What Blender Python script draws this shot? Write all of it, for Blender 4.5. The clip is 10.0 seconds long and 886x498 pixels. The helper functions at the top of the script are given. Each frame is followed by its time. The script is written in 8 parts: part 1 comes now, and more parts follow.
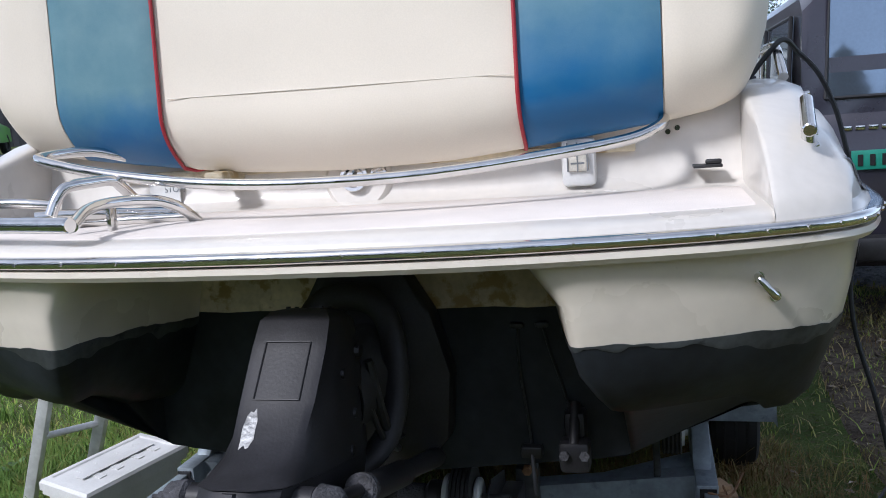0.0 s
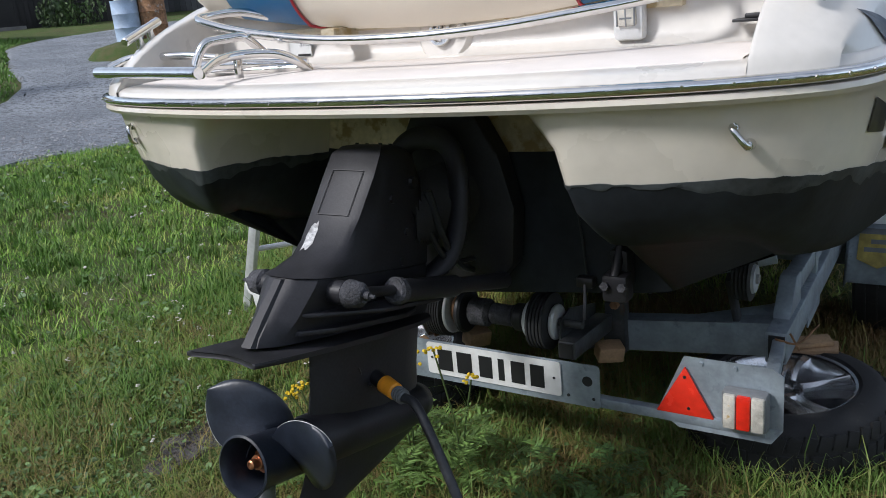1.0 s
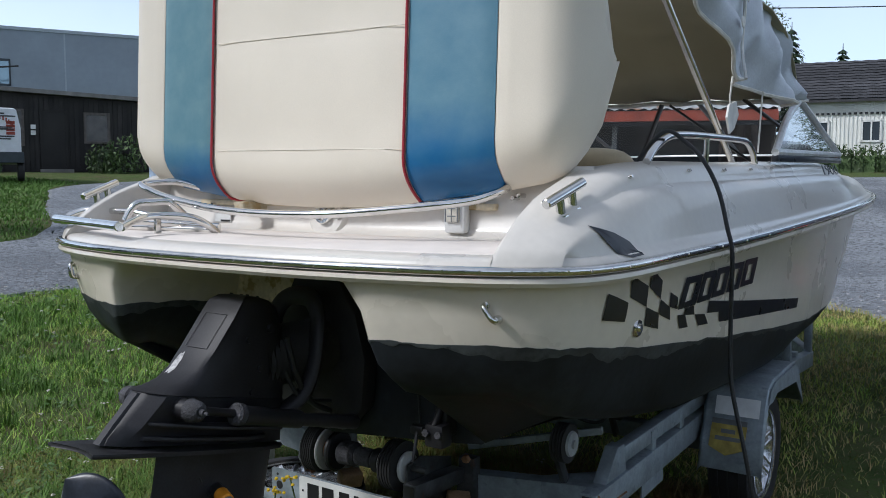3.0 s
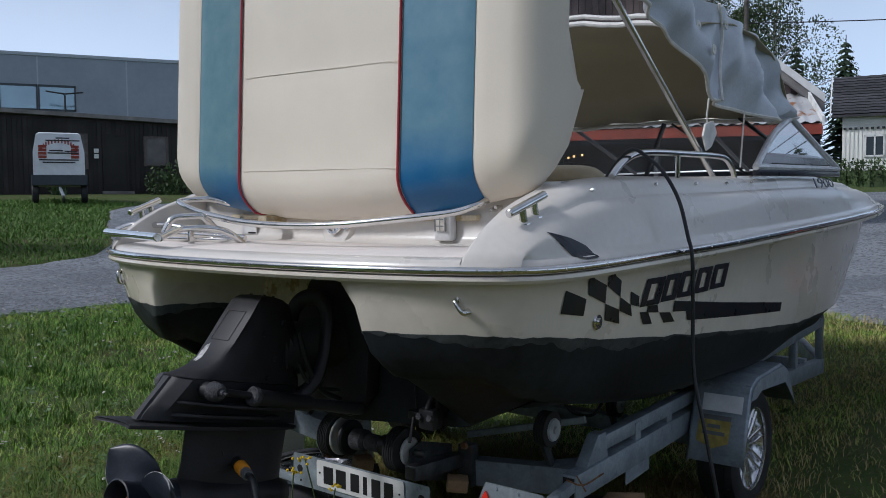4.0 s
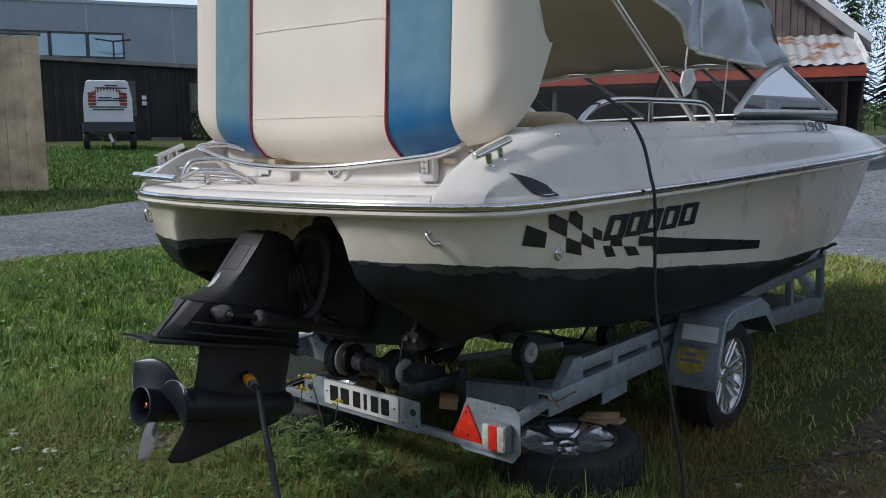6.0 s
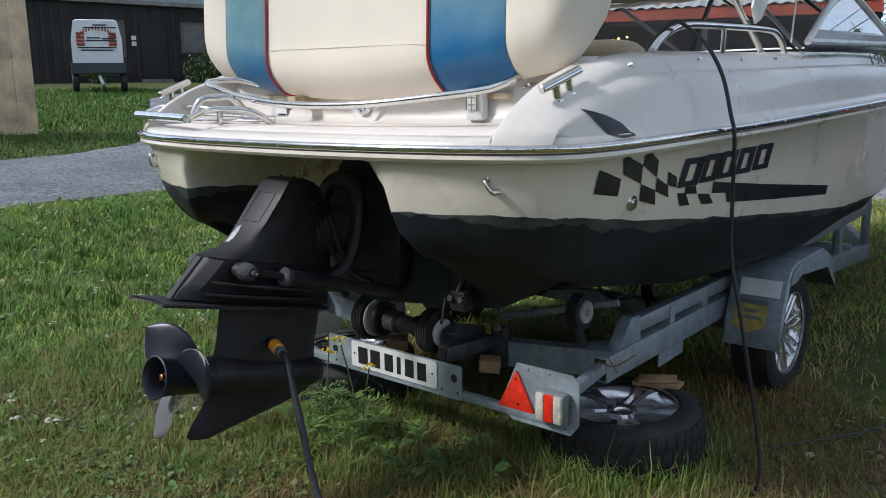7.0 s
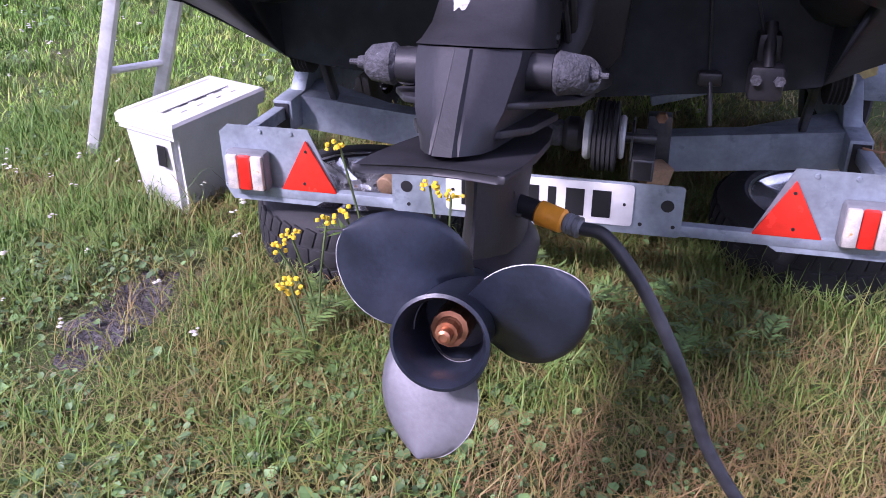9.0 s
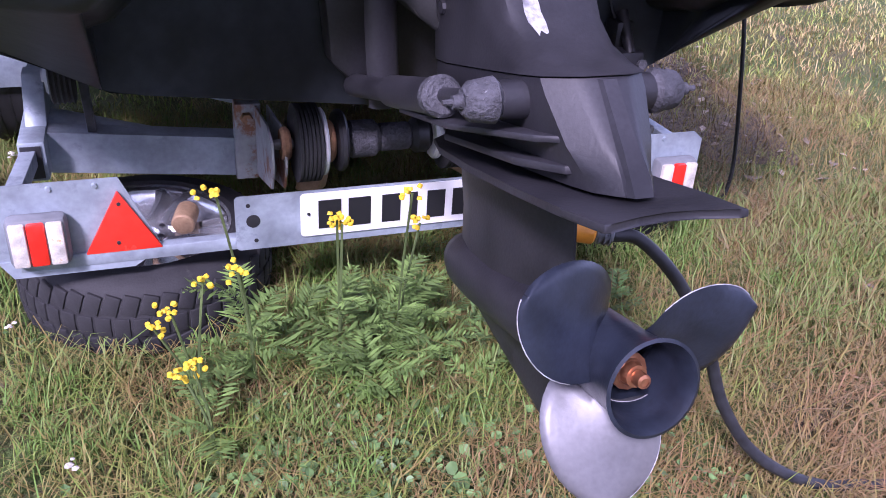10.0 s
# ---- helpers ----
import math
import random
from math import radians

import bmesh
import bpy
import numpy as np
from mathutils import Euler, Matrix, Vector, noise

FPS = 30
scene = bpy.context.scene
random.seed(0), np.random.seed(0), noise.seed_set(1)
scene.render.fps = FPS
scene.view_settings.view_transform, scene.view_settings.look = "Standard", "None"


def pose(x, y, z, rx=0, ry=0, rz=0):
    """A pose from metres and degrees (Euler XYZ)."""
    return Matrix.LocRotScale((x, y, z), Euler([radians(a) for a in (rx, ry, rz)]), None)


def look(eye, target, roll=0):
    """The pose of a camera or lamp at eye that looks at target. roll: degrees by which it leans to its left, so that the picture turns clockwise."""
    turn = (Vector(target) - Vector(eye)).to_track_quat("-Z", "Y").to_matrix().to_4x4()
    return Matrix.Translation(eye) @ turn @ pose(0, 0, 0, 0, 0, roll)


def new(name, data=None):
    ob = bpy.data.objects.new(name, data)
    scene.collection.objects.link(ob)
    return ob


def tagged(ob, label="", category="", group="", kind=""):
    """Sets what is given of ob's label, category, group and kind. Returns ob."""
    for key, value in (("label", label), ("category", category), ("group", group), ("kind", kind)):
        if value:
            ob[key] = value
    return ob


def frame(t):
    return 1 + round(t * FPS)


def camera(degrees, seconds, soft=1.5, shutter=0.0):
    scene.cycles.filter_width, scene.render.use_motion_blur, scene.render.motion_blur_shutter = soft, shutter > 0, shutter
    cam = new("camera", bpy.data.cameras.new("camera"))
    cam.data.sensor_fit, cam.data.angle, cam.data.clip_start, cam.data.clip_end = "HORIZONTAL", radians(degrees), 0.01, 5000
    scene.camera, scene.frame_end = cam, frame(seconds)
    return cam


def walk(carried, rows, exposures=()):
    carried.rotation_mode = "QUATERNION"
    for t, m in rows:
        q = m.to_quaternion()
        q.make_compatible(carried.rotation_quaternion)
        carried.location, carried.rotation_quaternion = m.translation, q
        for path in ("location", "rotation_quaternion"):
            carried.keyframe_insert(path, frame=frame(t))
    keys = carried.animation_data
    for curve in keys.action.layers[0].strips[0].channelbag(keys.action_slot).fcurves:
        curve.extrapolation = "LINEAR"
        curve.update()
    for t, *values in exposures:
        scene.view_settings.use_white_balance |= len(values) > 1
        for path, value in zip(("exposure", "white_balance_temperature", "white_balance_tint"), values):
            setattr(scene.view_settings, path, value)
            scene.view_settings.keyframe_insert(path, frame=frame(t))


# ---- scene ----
cam = camera(55.7, 10.0, 0.9)
PATH = [
    (0, (0.687, -1.512, 1.465), (0.234, 0.252, 1.208), -4.1),
    (0.5, (1.010, -1.624, 1.470), (0.146, -0.063, 1.019), -6.2),
    (1, (1.252, -1.597, 1.451), (0.275, -0.127, 0.931), -5.5),
    (1.5, (1.482, -1.564, 1.463), (0.432, -0.148, 0.936), -4.7),
    (2, (1.745, -1.544, 1.473), (0.630, -0.133, 1.083), -1.5),
    (2.5, (1.859, -1.603, 1.474), (0.759, -0.145, 1.246), -0.4),
    (2.7, (1.879, -1.650, 1.473), (0.839, -0.141, 1.305), -0.1),
    (3.8, (2.195, -1.853, 1.464), (1.121, -0.363, 1.359), -1.0),
    (4, (2.302, -1.887, 1.456), (1.168, -0.441, 1.352), -0.5),
    (4.5, (2.494, -1.991, 1.456), (1.311, -0.589, 1.310), -0.1),
    (5, (2.631, -2.069, 1.449), (1.440, -0.684, 1.225), -0.9),
    (6.3, (2.686, -1.943, 1.451), (1.466, -0.584, 1.226), -0.6),
    (6.5, (2.651, -1.908, 1.437), (1.411, -0.570, 1.194), -0.8),
    (7, (2.297, -1.831, 1.425), (1.111, -0.466, 1.080), -0.9),
    (7.5, (1.841, -1.741, 1.380), (0.708, -0.358, 0.942), -2.2),
    (8, (1.298, -1.664, 1.352), (0.099, -0.210, 0.682), -3.6),
    (8.5, (0.713, -1.631, 1.295), (-0.180, -0.030, 0.496), -1.6),
    (9, (0.264, -1.472, 1.190), (-0.179, 0.254, 0.281), -0.5),
    (9.5, (-0.133, -1.384, 1.148), (0.097, 0.348, 0.175), 3.7),
    (10, (-0.543, -1.268, 1.220), (0.092, 0.371, 0.267), 3.7),
]
EXPOSURES = [(0, 0.3, 5700, 14), (1, 0.35, 5900, 12), (2, 0.45, 5800, 6), (2.5, 0.3, 5800, 8), (3.8, -0.3, 5750, 12), (4.5, -0.4, 5800, 13), (5, -0.25, 5900, 13), (6.5, 0.0, 5900, 11), (7.5, 0.55, 5950, 10), (8.5, 0.9, 5850, 16), (9, 1.35, 5500, 48), (9.5, 1.4, 5450, 51), (10, 1.4, 5400, 50)]
walk(cam, [(t, look(eye, target, roll)) for t, eye, target, roll in PATH], EXPOSURES)

# ---- light ----
world = bpy.data.worlds.new("sky")
scene.world = world
world.use_nodes = True
wn, wl = world.node_tree.nodes, world.node_tree.links
bg = wn["Background"]
sky = wn.new("ShaderNodeTexSky")
sky.sky_type, sky.sun_disc = "NISHITA", False
sky.sun_elevation, sky.sun_rotation = radians(41), radians(217)
sky.air_density, sky.dust_density, sky.ozone_density = 1.0, 2.5, 1.0
wtc = wn.new("ShaderNodeTexCoord")
wnoise = wn.new("ShaderNodeTexNoise")
wnoise.inputs["Scale"].default_value, wnoise.inputs["Detail"].default_value = 2.2, 6
wramp = wn.new("ShaderNodeValToRGB")
wramp.color_ramp.elements[0].position, wramp.color_ramp.elements[1].position = 0.38, 0.72
wramp.color_ramp.elements[0].color, wramp.color_ramp.elements[1].color = (0.25, 0.25, 0.25, 1), (0.85, 0.85, 0.85, 1)
wmix = wn.new("ShaderNodeMix")
wmix.data_type = "RGBA"
wmix.inputs["B"].default_value = (8.5, 8.8, 9.2, 1)
wl.new(wtc.outputs["Generated"], wnoise.inputs["Vector"])
wl.new(wnoise.outputs["Fac"], wramp.inputs["Fac"])
wl.new(wramp.outputs["Color"], wmix.inputs["Factor"])
wl.new(sky.outputs["Color"], wmix.inputs["A"])
wl.new(wmix.outputs["Result"], bg.inputs["Color"])
# paler haze low over the horizon, all round
wsep = wn.new("ShaderNodeSeparateXYZ")
whz = wn.new("ShaderNodeMapRange")
whz.inputs["From Min"].default_value, whz.inputs["From Max"].default_value = 0.02, 0.40
whz.inputs["To Min"].default_value, whz.inputs["To Max"].default_value = 0.85, 0.0
whaze = wn.new("ShaderNodeMix")
whaze.data_type = "RGBA"
whaze.inputs["B"].default_value = (12.5, 15.0, 18.0, 1)
wl.new(wtc.outputs["Generated"], wsep.inputs["Vector"])
wl.new(wsep.outputs["Z"], whz.inputs["Value"])
wl.new(whz.outputs["Result"], whaze.inputs["Factor"])
wl.new(wmix.outputs["Result"], whaze.inputs["A"])
wl.new(whaze.outputs["Result"], bg.inputs["Color"])
bg.inputs["Strength"].default_value = 0.082

sun = new("sun", bpy.data.lights.new("sun", "SUN"))
sun.data.energy, sun.data.angle, sun.data.color = 2.65, radians(9), (1.0, 0.95, 0.88)
sun.matrix_world = look((-3.4, -4.5, 4.9), (0, 0, 0))


# ---- helpers of this scene ----
def mesh_object(name, bm, material, smooth=True, sharp=40):
    me = bpy.data.meshes.new(name)
    bmesh.ops.recalc_face_normals(bm, faces=bm.faces)
    for f in bm.faces:
        f.smooth = smooth
    for e in bm.edges:
        if len(e.link_faces) == 2:
            e.smooth = e.calc_face_angle(0.0) < radians(sharp)
    bm.to_mesh(me)
    bm.free()
    for m in (material if isinstance(material, (list, tuple)) else [material]):
        me.materials.append(m)
    return new(name, me)


def thing(name, at, label, category, group="", kind=""):
    ob = new(name)
    ob.empty_display_size = 0.1
    ob.location = at
    return tagged(ob, label, category, group, kind)


def part(name, bm, material, parent, label="", smooth=True, sharp=40):
    ob = mesh_object(name, bm, material, smooth, sharp)
    ob.parent = parent
    if parent.parent is None:
        ob.matrix_parent_inverse = Matrix.Translation(-Vector(parent.location))
    if label:
        ob["label"] = label
    return ob


def solo(name, bm, material, label, category, group="", kind="", smooth=True, sharp=40):
    return tagged(mesh_object(name, bm, material, smooth, sharp), label, category, group, kind)


def box(bm, c, s, bevel=0.0, m=None, segs=2):
    r = bmesh.ops.create_cube(bm, size=1.0)
    vs = r["verts"]
    mat4 = Matrix.Translation(c) @ (m or Matrix()) @ Matrix.Diagonal((s[0], s[1], s[2], 1))
    bmesh.ops.transform(bm, matrix=mat4, verts=vs)
    if bevel:
        es = list({e for v in vs for e in v.link_edges})
        bmesh.ops.bevel(bm, geom=es, offset=bevel, segments=segs, affect="EDGES", profile=0.5)
    return bm


def cyl(bm, p0, p1, r0, r1=None, seg=20, bevel=0.0):
    p0, p1 = Vector(p0), Vector(p1)
    r1 = r0 if r1 is None else r1
    d = p1 - p0
    q = d.to_track_quat("Z", "Y").to_matrix()
    rings = []
    L = d.length
    prof = [(0, r0), (1, r1)]
    if bevel:
        b = min(bevel / L, 0.45)
        prof = [(0, r0 - bevel), (b, r0), (1 - b, r1), (1, r1 - bevel)]
    for f, r in prof:
        rings.append([bm.verts.new(p0 + d * f + q @ Vector((r * math.cos(a), r * math.sin(a), 0))) for a in (2 * math.pi * k / seg for k in range(seg))])
    for a, b in zip(rings, rings[1:]):
        for k in range(seg):
            bm.faces.new((a[k], a[(k + 1) % seg], b[(k + 1) % seg], b[k]))
    bm.faces.new(rings[0][::-1])
    bm.faces.new(rings[-1])
    return bm


def spline(pts, n):
    """Catmull-Rom through pts, n steps a span."""
    P = [Vector(p) for p in pts]
    P = [2 * P[0] - P[1]] + P + [2 * P[-1] - P[-2]]
    out = []
    for i in range(1, len(P) - 2):
        a, b, c, d = P[i - 1:i + 3]
        for k in range(n):
            t = k / n
            out.append(0.5 * (2 * b + (c - a) * t + (2 * a - 5 * b + 4 * c - d) * t * t + (3 * b - a - 3 * c + d) * t ** 3))
    out.append(P[-2])
    return out


def tube(bm, pts, r, seg=10, caps=True, flat=1.0):
    pts = [Vector(p) for p in pts]
    up = Vector((0, 0, 1))
    rings = []
    last = None
    for i, p in enumerate(pts):
        t = (pts[min(i + 1, len(pts) - 1)] - pts[max(i - 1, 0)]).normalized()
        if last is None:
            s = t.cross(up if abs(t.z) < 0.95 else Vector((1, 0, 0))).normalized()
        else:
            s = (last - t * last.dot(t)).normalized()
        last = s
        u = s.cross(t)
        rr = r(i / (len(pts) - 1)) if callable(r) else r
        rings.append([bm.verts.new(p + s * rr * math.cos(a) + u * rr * flat * math.sin(a)) for a in (2 * math.pi * k / seg for k in range(seg))])
    for a, b in zip(rings, rings[1:]):
        for k in range(seg):
            bm.faces.new((a[k], a[(k + 1) % seg], b[(k + 1) % seg], b[k]))
    if caps:
        bm.faces.new(rings[0][::-1])
        bm.faces.new(rings[-1])
    return bm


def loft(bm, rows, closed=False, caps=False, mats=None):
    """Faces between rows of points; mats(i, j) gives the material slot."""
    R = [[bm.verts.new(p) for p in row] for row in rows]
    n = len(R[0])
    for i in range(len(R) - 1):
        for j in range(n if closed else n - 1):
            q = (R[i][j], R[i][(j + 1) % n], R[i + 1][(j + 1) % n], R[i + 1][j])
            try:
                f = bm.faces.new(q)
                if mats:
                    f.material_index = mats(i, j)
            except ValueError:
                pass
    if caps:
        bm.faces.new(R[0][::-1])
        bm.faces.new(R[-1])
    return R


def lathe(bm, prof, m, seg=32, closed=False):
    """prof: (radius, height) turned about the z axis of m."""
    rows = [[m @ Vector((r * math.cos(a), r * math.sin(a), h)) for r, h in prof] for a in (2 * math.pi * k / seg for k in range(seg + 1))]
    loft(bm, rows, closed)
    bmesh.ops.remove_doubles(bm, verts=bm.verts, dist=1e-5)
    return bm


def plate(bm, pts, depth, bevel=0.0):
    """A flat polygon of points in space, thickened by the vector depth."""
    d = Vector(depth)
    a = [bm.verts.new(p) for p in pts]
    b = [bm.verts.new(Vector(p) + d) for p in pts]
    n = len(a)
    fs = [bm.faces.new(a[::-1]), bm.faces.new(b)]
    for k in range(n):
        fs.append(bm.faces.new((a[k], a[(k + 1) % n], b[(k + 1) % n], b[k])))
    if bevel:
        es = list({e for f in fs for e in f.edges})
        bmesh.ops.bevel(bm, geom=es, offset=bevel, segments=2, affect="EDGES", profile=0.5)
    return bm


def beam(bm, p0, p1, w, h, bevel=0.004, up=(0, 0, 1)):
    """A rectangular bar from p0 to p1, w across and h high."""
    p0, p1 = Vector(p0), Vector(p1)
    t = (p1 - p0).normalized()
    s = t.cross(Vector(up)).normalized()
    u = s.cross(t)
    m = Matrix((s, t, u)).transposed().to_4x4()
    return box(bm, (p0 + p1) / 2, (w, (p1 - p0).length, h), bevel, m)


def lerp(xs, ys):
    return lambda v: float(np.interp(v, xs, ys))


def B():
    return bmesh.new()


# ---- materials ----
def material(name, color, rough=0.5, metal=0.0, scale=8.0, vary=0.12, bump=0.0, bump_scale=60.0, coat=0.0, tint=None, spots=None, island=0.0, rand=0.0, spec=0.5, rough_vary=0.1):
    """Two scales of noise shift the colour and the gloss; bump gives fine relief; spots = (colour, scale, cover) lays stains on top."""
    m = bpy.data.materials.new(name)
    m.use_nodes = True
    n, l = m.node_tree.nodes, m.node_tree.links
    p = n["Principled BSDF"]
    tc = n.new("ShaderNodeTexCoord")
    co = tc.outputs["Object"]
    big, fine = n.new("ShaderNodeTexNoise"), n.new("ShaderNodeTexNoise")
    big.inputs["Scale"].default_value, big.inputs["Detail"].default_value = scale, 6
    fine.inputs["Scale"].default_value, fine.inputs["Detail"].default_value = bump_scale, 5
    l.new(co, big.inputs["Vector"])
    l.new(co, fine.inputs["Vector"])
    hi = tint or tuple(min(1, c * (1 + vary * 1.6)) for c in color)
    lo = tuple(c * (1 - vary * 1.6) for c in color)
    mix = n.new("ShaderNodeMix")
    mix.data_type = "RGBA"
    mix.inputs["A"].default_value, mix.inputs["B"].default_value = (*lo, 1), (*hi, 1)
    ramp = n.new("ShaderNodeMapRange")
    ramp.inputs["From Min"].default_value, ramp.inputs["From Max"].default_value = 0.3, 0.7
    l.new(big.outputs["Fac"], ramp.inputs["Value"])
    l.new(ramp.outputs["Result"], mix.inputs["Factor"])
    col = mix.outputs["Result"]
    mul = n.new("ShaderNodeMix")
    mul.data_type, mul.blend_type = "RGBA", "MULTIPLY"
    mul.inputs["Factor"].default_value = 1.0
    r2 = n.new("ShaderNodeMapRange")
    r2.inputs["From Min"].default_value, r2.inputs["From Max"].default_value = 0.25, 0.75
    r2.inputs["To Min"].default_value, r2.inputs["To Max"].default_value = 1 - vary, 1 + vary * 0.5
    l.new(fine.outputs["Fac"], r2.inputs["Value"])
    l.new(col, mul.inputs["A"])
    l.new(r2.outputs["Result"], mul.inputs["B"])
    col = mul.outputs["Result"]
    if spots:
        sn = n.new("ShaderNodeTexNoise")
        sn.inputs["Scale"].default_value, sn.inputs["Detail"].default_value, sn.inputs["Roughness"].default_value = spots[1], 8, 0.65
        sr = n.new("ShaderNodeMapRange")
        sr.inputs["From Min"].default_value, sr.inputs["From Max"].default_value = 1 - spots[2], 1 - spots[2] + 0.08
        sm = n.new("ShaderNodeMix")
        sm.data_type = "RGBA"
        sm.inputs["B"].default_value = (*spots[0], 1)
        l.new(co, sn.inputs["Vector"])
        l.new(sn.outputs["Fac"], sr.inputs["Value"])
        l.new(sr.outputs["Result"], sm.inputs["Factor"])
        l.new(col, sm.inputs["A"])
        col = sm.outputs["Result"]
    if island or rand:
        src = n.new("ShaderNodeNewGeometry").outputs["Random Per Island"] if island else n.new("ShaderNodeObjectInfo").outputs["Random"]
        amount = island or rand
        ir = n.new("ShaderNodeMapRange")
        ir.inputs["To Min"].default_value, ir.inputs["To Max"].default_value = 1 - amount, 1 + amount
        im = n.new("ShaderNodeMix")
        im.data_type, im.blend_type = "RGBA", "MULTIPLY"
        im.inputs["Factor"].default_value = 1.0
        l.new(src, ir.inputs["Value"])
        l.new(col, im.inputs["A"])
        l.new(ir.outputs["Result"], im.inputs["B"])
        col = im.outputs["Result"]
    l.new(col, p.inputs["Base Color"])
    rr = n.new("ShaderNodeMapRange")
    rr.inputs["To Min"].default_value, rr.inputs["To Max"].default_value = max(0.02, rough - rough_vary), min(1, rough + rough_vary)
    l.new(big.outputs["Fac"], rr.inputs["Value"])
    l.new(rr.outputs["Result"], p.inputs["Roughness"])
    p.inputs["Metallic"].default_value = metal
    p.inputs["Specular IOR Level"].default_value = spec
    p.inputs["Coat Weight"].default_value = coat
    p.inputs["Coat Roughness"].default_value = 0.08
    if bump:
        b = n.new("ShaderNodeBump")
        b.inputs["Strength"].default_value, b.inputs["Distance"].default_value = bump, 0.01
        l.new(fine.outputs["Fac"], b.inputs["Height"])
        l.new(b.outputs["Normal"], p.inputs["Normal"])
    return m


def plain(name, color, rough=0.5, metal=0.0, emit=0.0):
    m = bpy.data.materials.new(name)
    m.use_nodes = True
    p = m.node_tree.nodes["Principled BSDF"]
    p.inputs["Base Color"].default_value = (*color, 1)
    p.inputs["Roughness"].default_value, p.inputs["Metallic"].default_value = rough, metal
    if emit:
        p.inputs["Emission Color"].default_value = (*color, 1)
        p.inputs["Emission Strength"].default_value = emit
    return m


def glass(name, color=(0.9, 0.95, 0.95), rough=0.02):
    m = bpy.data.materials.new(name)
    m.use_nodes = True
    p = m.node_tree.nodes["Principled BSDF"]
    p.inputs["Base Color"].default_value = (*color, 1)
    p.inputs["Roughness"].default_value = rough
    p.inputs["Transmission Weight"].default_value = 1.0
    p.inputs["IOR"].default_value = 1.45
    return m


def thin_pane(name, tint, least=0.05, most=0.5):
    """A single sheet: clear straight through, with a gloss that grows towards grazing."""
    m = bpy.data.materials.new(name)
    m.use_nodes = True
    n, l = m.node_tree.nodes, m.node_tree.links
    n.remove(n["Principled BSDF"])
    clear, gloss, mix, fr = (n.new("ShaderNode" + k) for k in ("BsdfTransparent", "BsdfGlossy", "MixShader", "LayerWeight"))
    clear.inputs["Color"].default_value = (*tint, 1)
    gloss.inputs["Roughness"].default_value = 0.02
    fr.inputs["Blend"].default_value = 0.25
    mr = n.new("ShaderNodeMapRange")
    mr.inputs["To Min"].default_value, mr.inputs["To Max"].default_value = least, most
    l.new(fr.outputs["Facing"], mr.inputs["Value"])
    l.new(mr.outputs["Result"], mix.inputs["Fac"])
    l.new(clear.outputs["BSDF"], mix.inputs[1])
    l.new(gloss.outputs["BSDF"], mix.inputs[2])
    l.new(mix.outputs["Shader"], n["Material Output"].inputs["Surface"])
    return m


GEL = material("cream_gelcoat", (0.725, 0.665, 0.565), 0.28, scale=3, vary=0.05, bump=0.01, bump_scale=25, coat=0.4, spots=((0.62, 0.52, 0.36), 9, 0.30))
DECK = material("white_deck_gelcoat", (0.665, 0.63, 0.58), 0.3, scale=2.5, vary=0.04, bump=0.012, bump_scale=40, coat=0.35)
NONSLIP = material("nonslip_deck", (0.74, 0.68, 0.63), 0.6, scale=4, vary=0.06, bump=0.25, bump_scale=420)
STAINED = material("stained_gelcoat", (0.62, 0.53, 0.37), 0.6, scale=5, vary=0.2, spots=((0.33, 0.24, 0.11), 13, 0.47))
ANTIFOUL = material("black_antifouling", (0.0195, 0.0235, 0.029), 0.52, scale=5, vary=0.3, bump=0.08, bump_scale=30, spec=0.26, spots=((0.028, 0.033, 0.039), 5, 0.40))
DRIVE = material("black_drive_paint", (0.021, 0.0205, 0.024), 0.5, scale=9, vary=0.25, bump=0.05, bump_scale=160, spec=0.4, spots=((0.10, 0.10, 0.10), 60, 0.27))
CRUST = material("crusted_metal", (0.055, 0.055, 0.062), 0.75, scale=40, vary=0.3, bump=0.6, bump_scale=150, spots=((0.34, 0.34, 0.34), 90, 0.33))
WORNPAINT = material("worn_thin_bottom_paint", (0.055, 0.062, 0.066), 0.55, scale=8, vary=0.3, bump=0.05, bump_scale=60, spots=((0.022, 0.026, 0.03), 14, 0.46))
SCRAPE = material("bare_scraped_aluminium", (0.42, 0.42, 0.42), 0.5, 0.4, scale=40, vary=0.3, bump=0.3, bump_scale=120)
CHROME = material("polished_steel", (0.72, 0.71, 0.69), 0.12, 1.0, scale=20, vary=0.06, rough_vary=0.05)
PADV = material("cream_vinyl", (0.755, 0.685, 0.575), 0.5, scale=2.2, vary=0.04, bump=0.04, bump_scale=300)
PIPING = plain("red_piping", (0.35, 0.02, 0.03), 0.5)
GALV = material("galvanised_steel", (0.31, 0.36, 0.40), 0.5, 0.35, scale=14, vary=0.14, bump=0.05, bump_scale=70, spots=((0.22, 0.26, 0.29), 18, 0.42))
RUST = material("rusty_steel", (0.30, 0.16, 0.08), 0.85, scale=18, vary=0.3, bump=0.3, bump_scale=80, spots=((0.40, 0.40, 0.38), 12, 0.40))
RUBBER = material("tyre_rubber", (0.020, 0.020, 0.021), 0.75, scale=10, vary=0.25, bump=0.1, bump_scale=200, spots=((0.05, 0.048, 0.044), 14, 0.38))
BLACKPL = material("black_plastic", (0.018, 0.018, 0.02), 0.45, scale=20, vary=0.2)
ALLOY = material("alloy_rim", (0.78, 0.79, 0.81), 0.2, 0.85, scale=15, vary=0.08)
REFLRED = material("red_reflector", (0.80, 0.035, 0.015), 0.25, scale=30, vary=0.08, bump=0.15, bump_scale=500, coat=0.6)
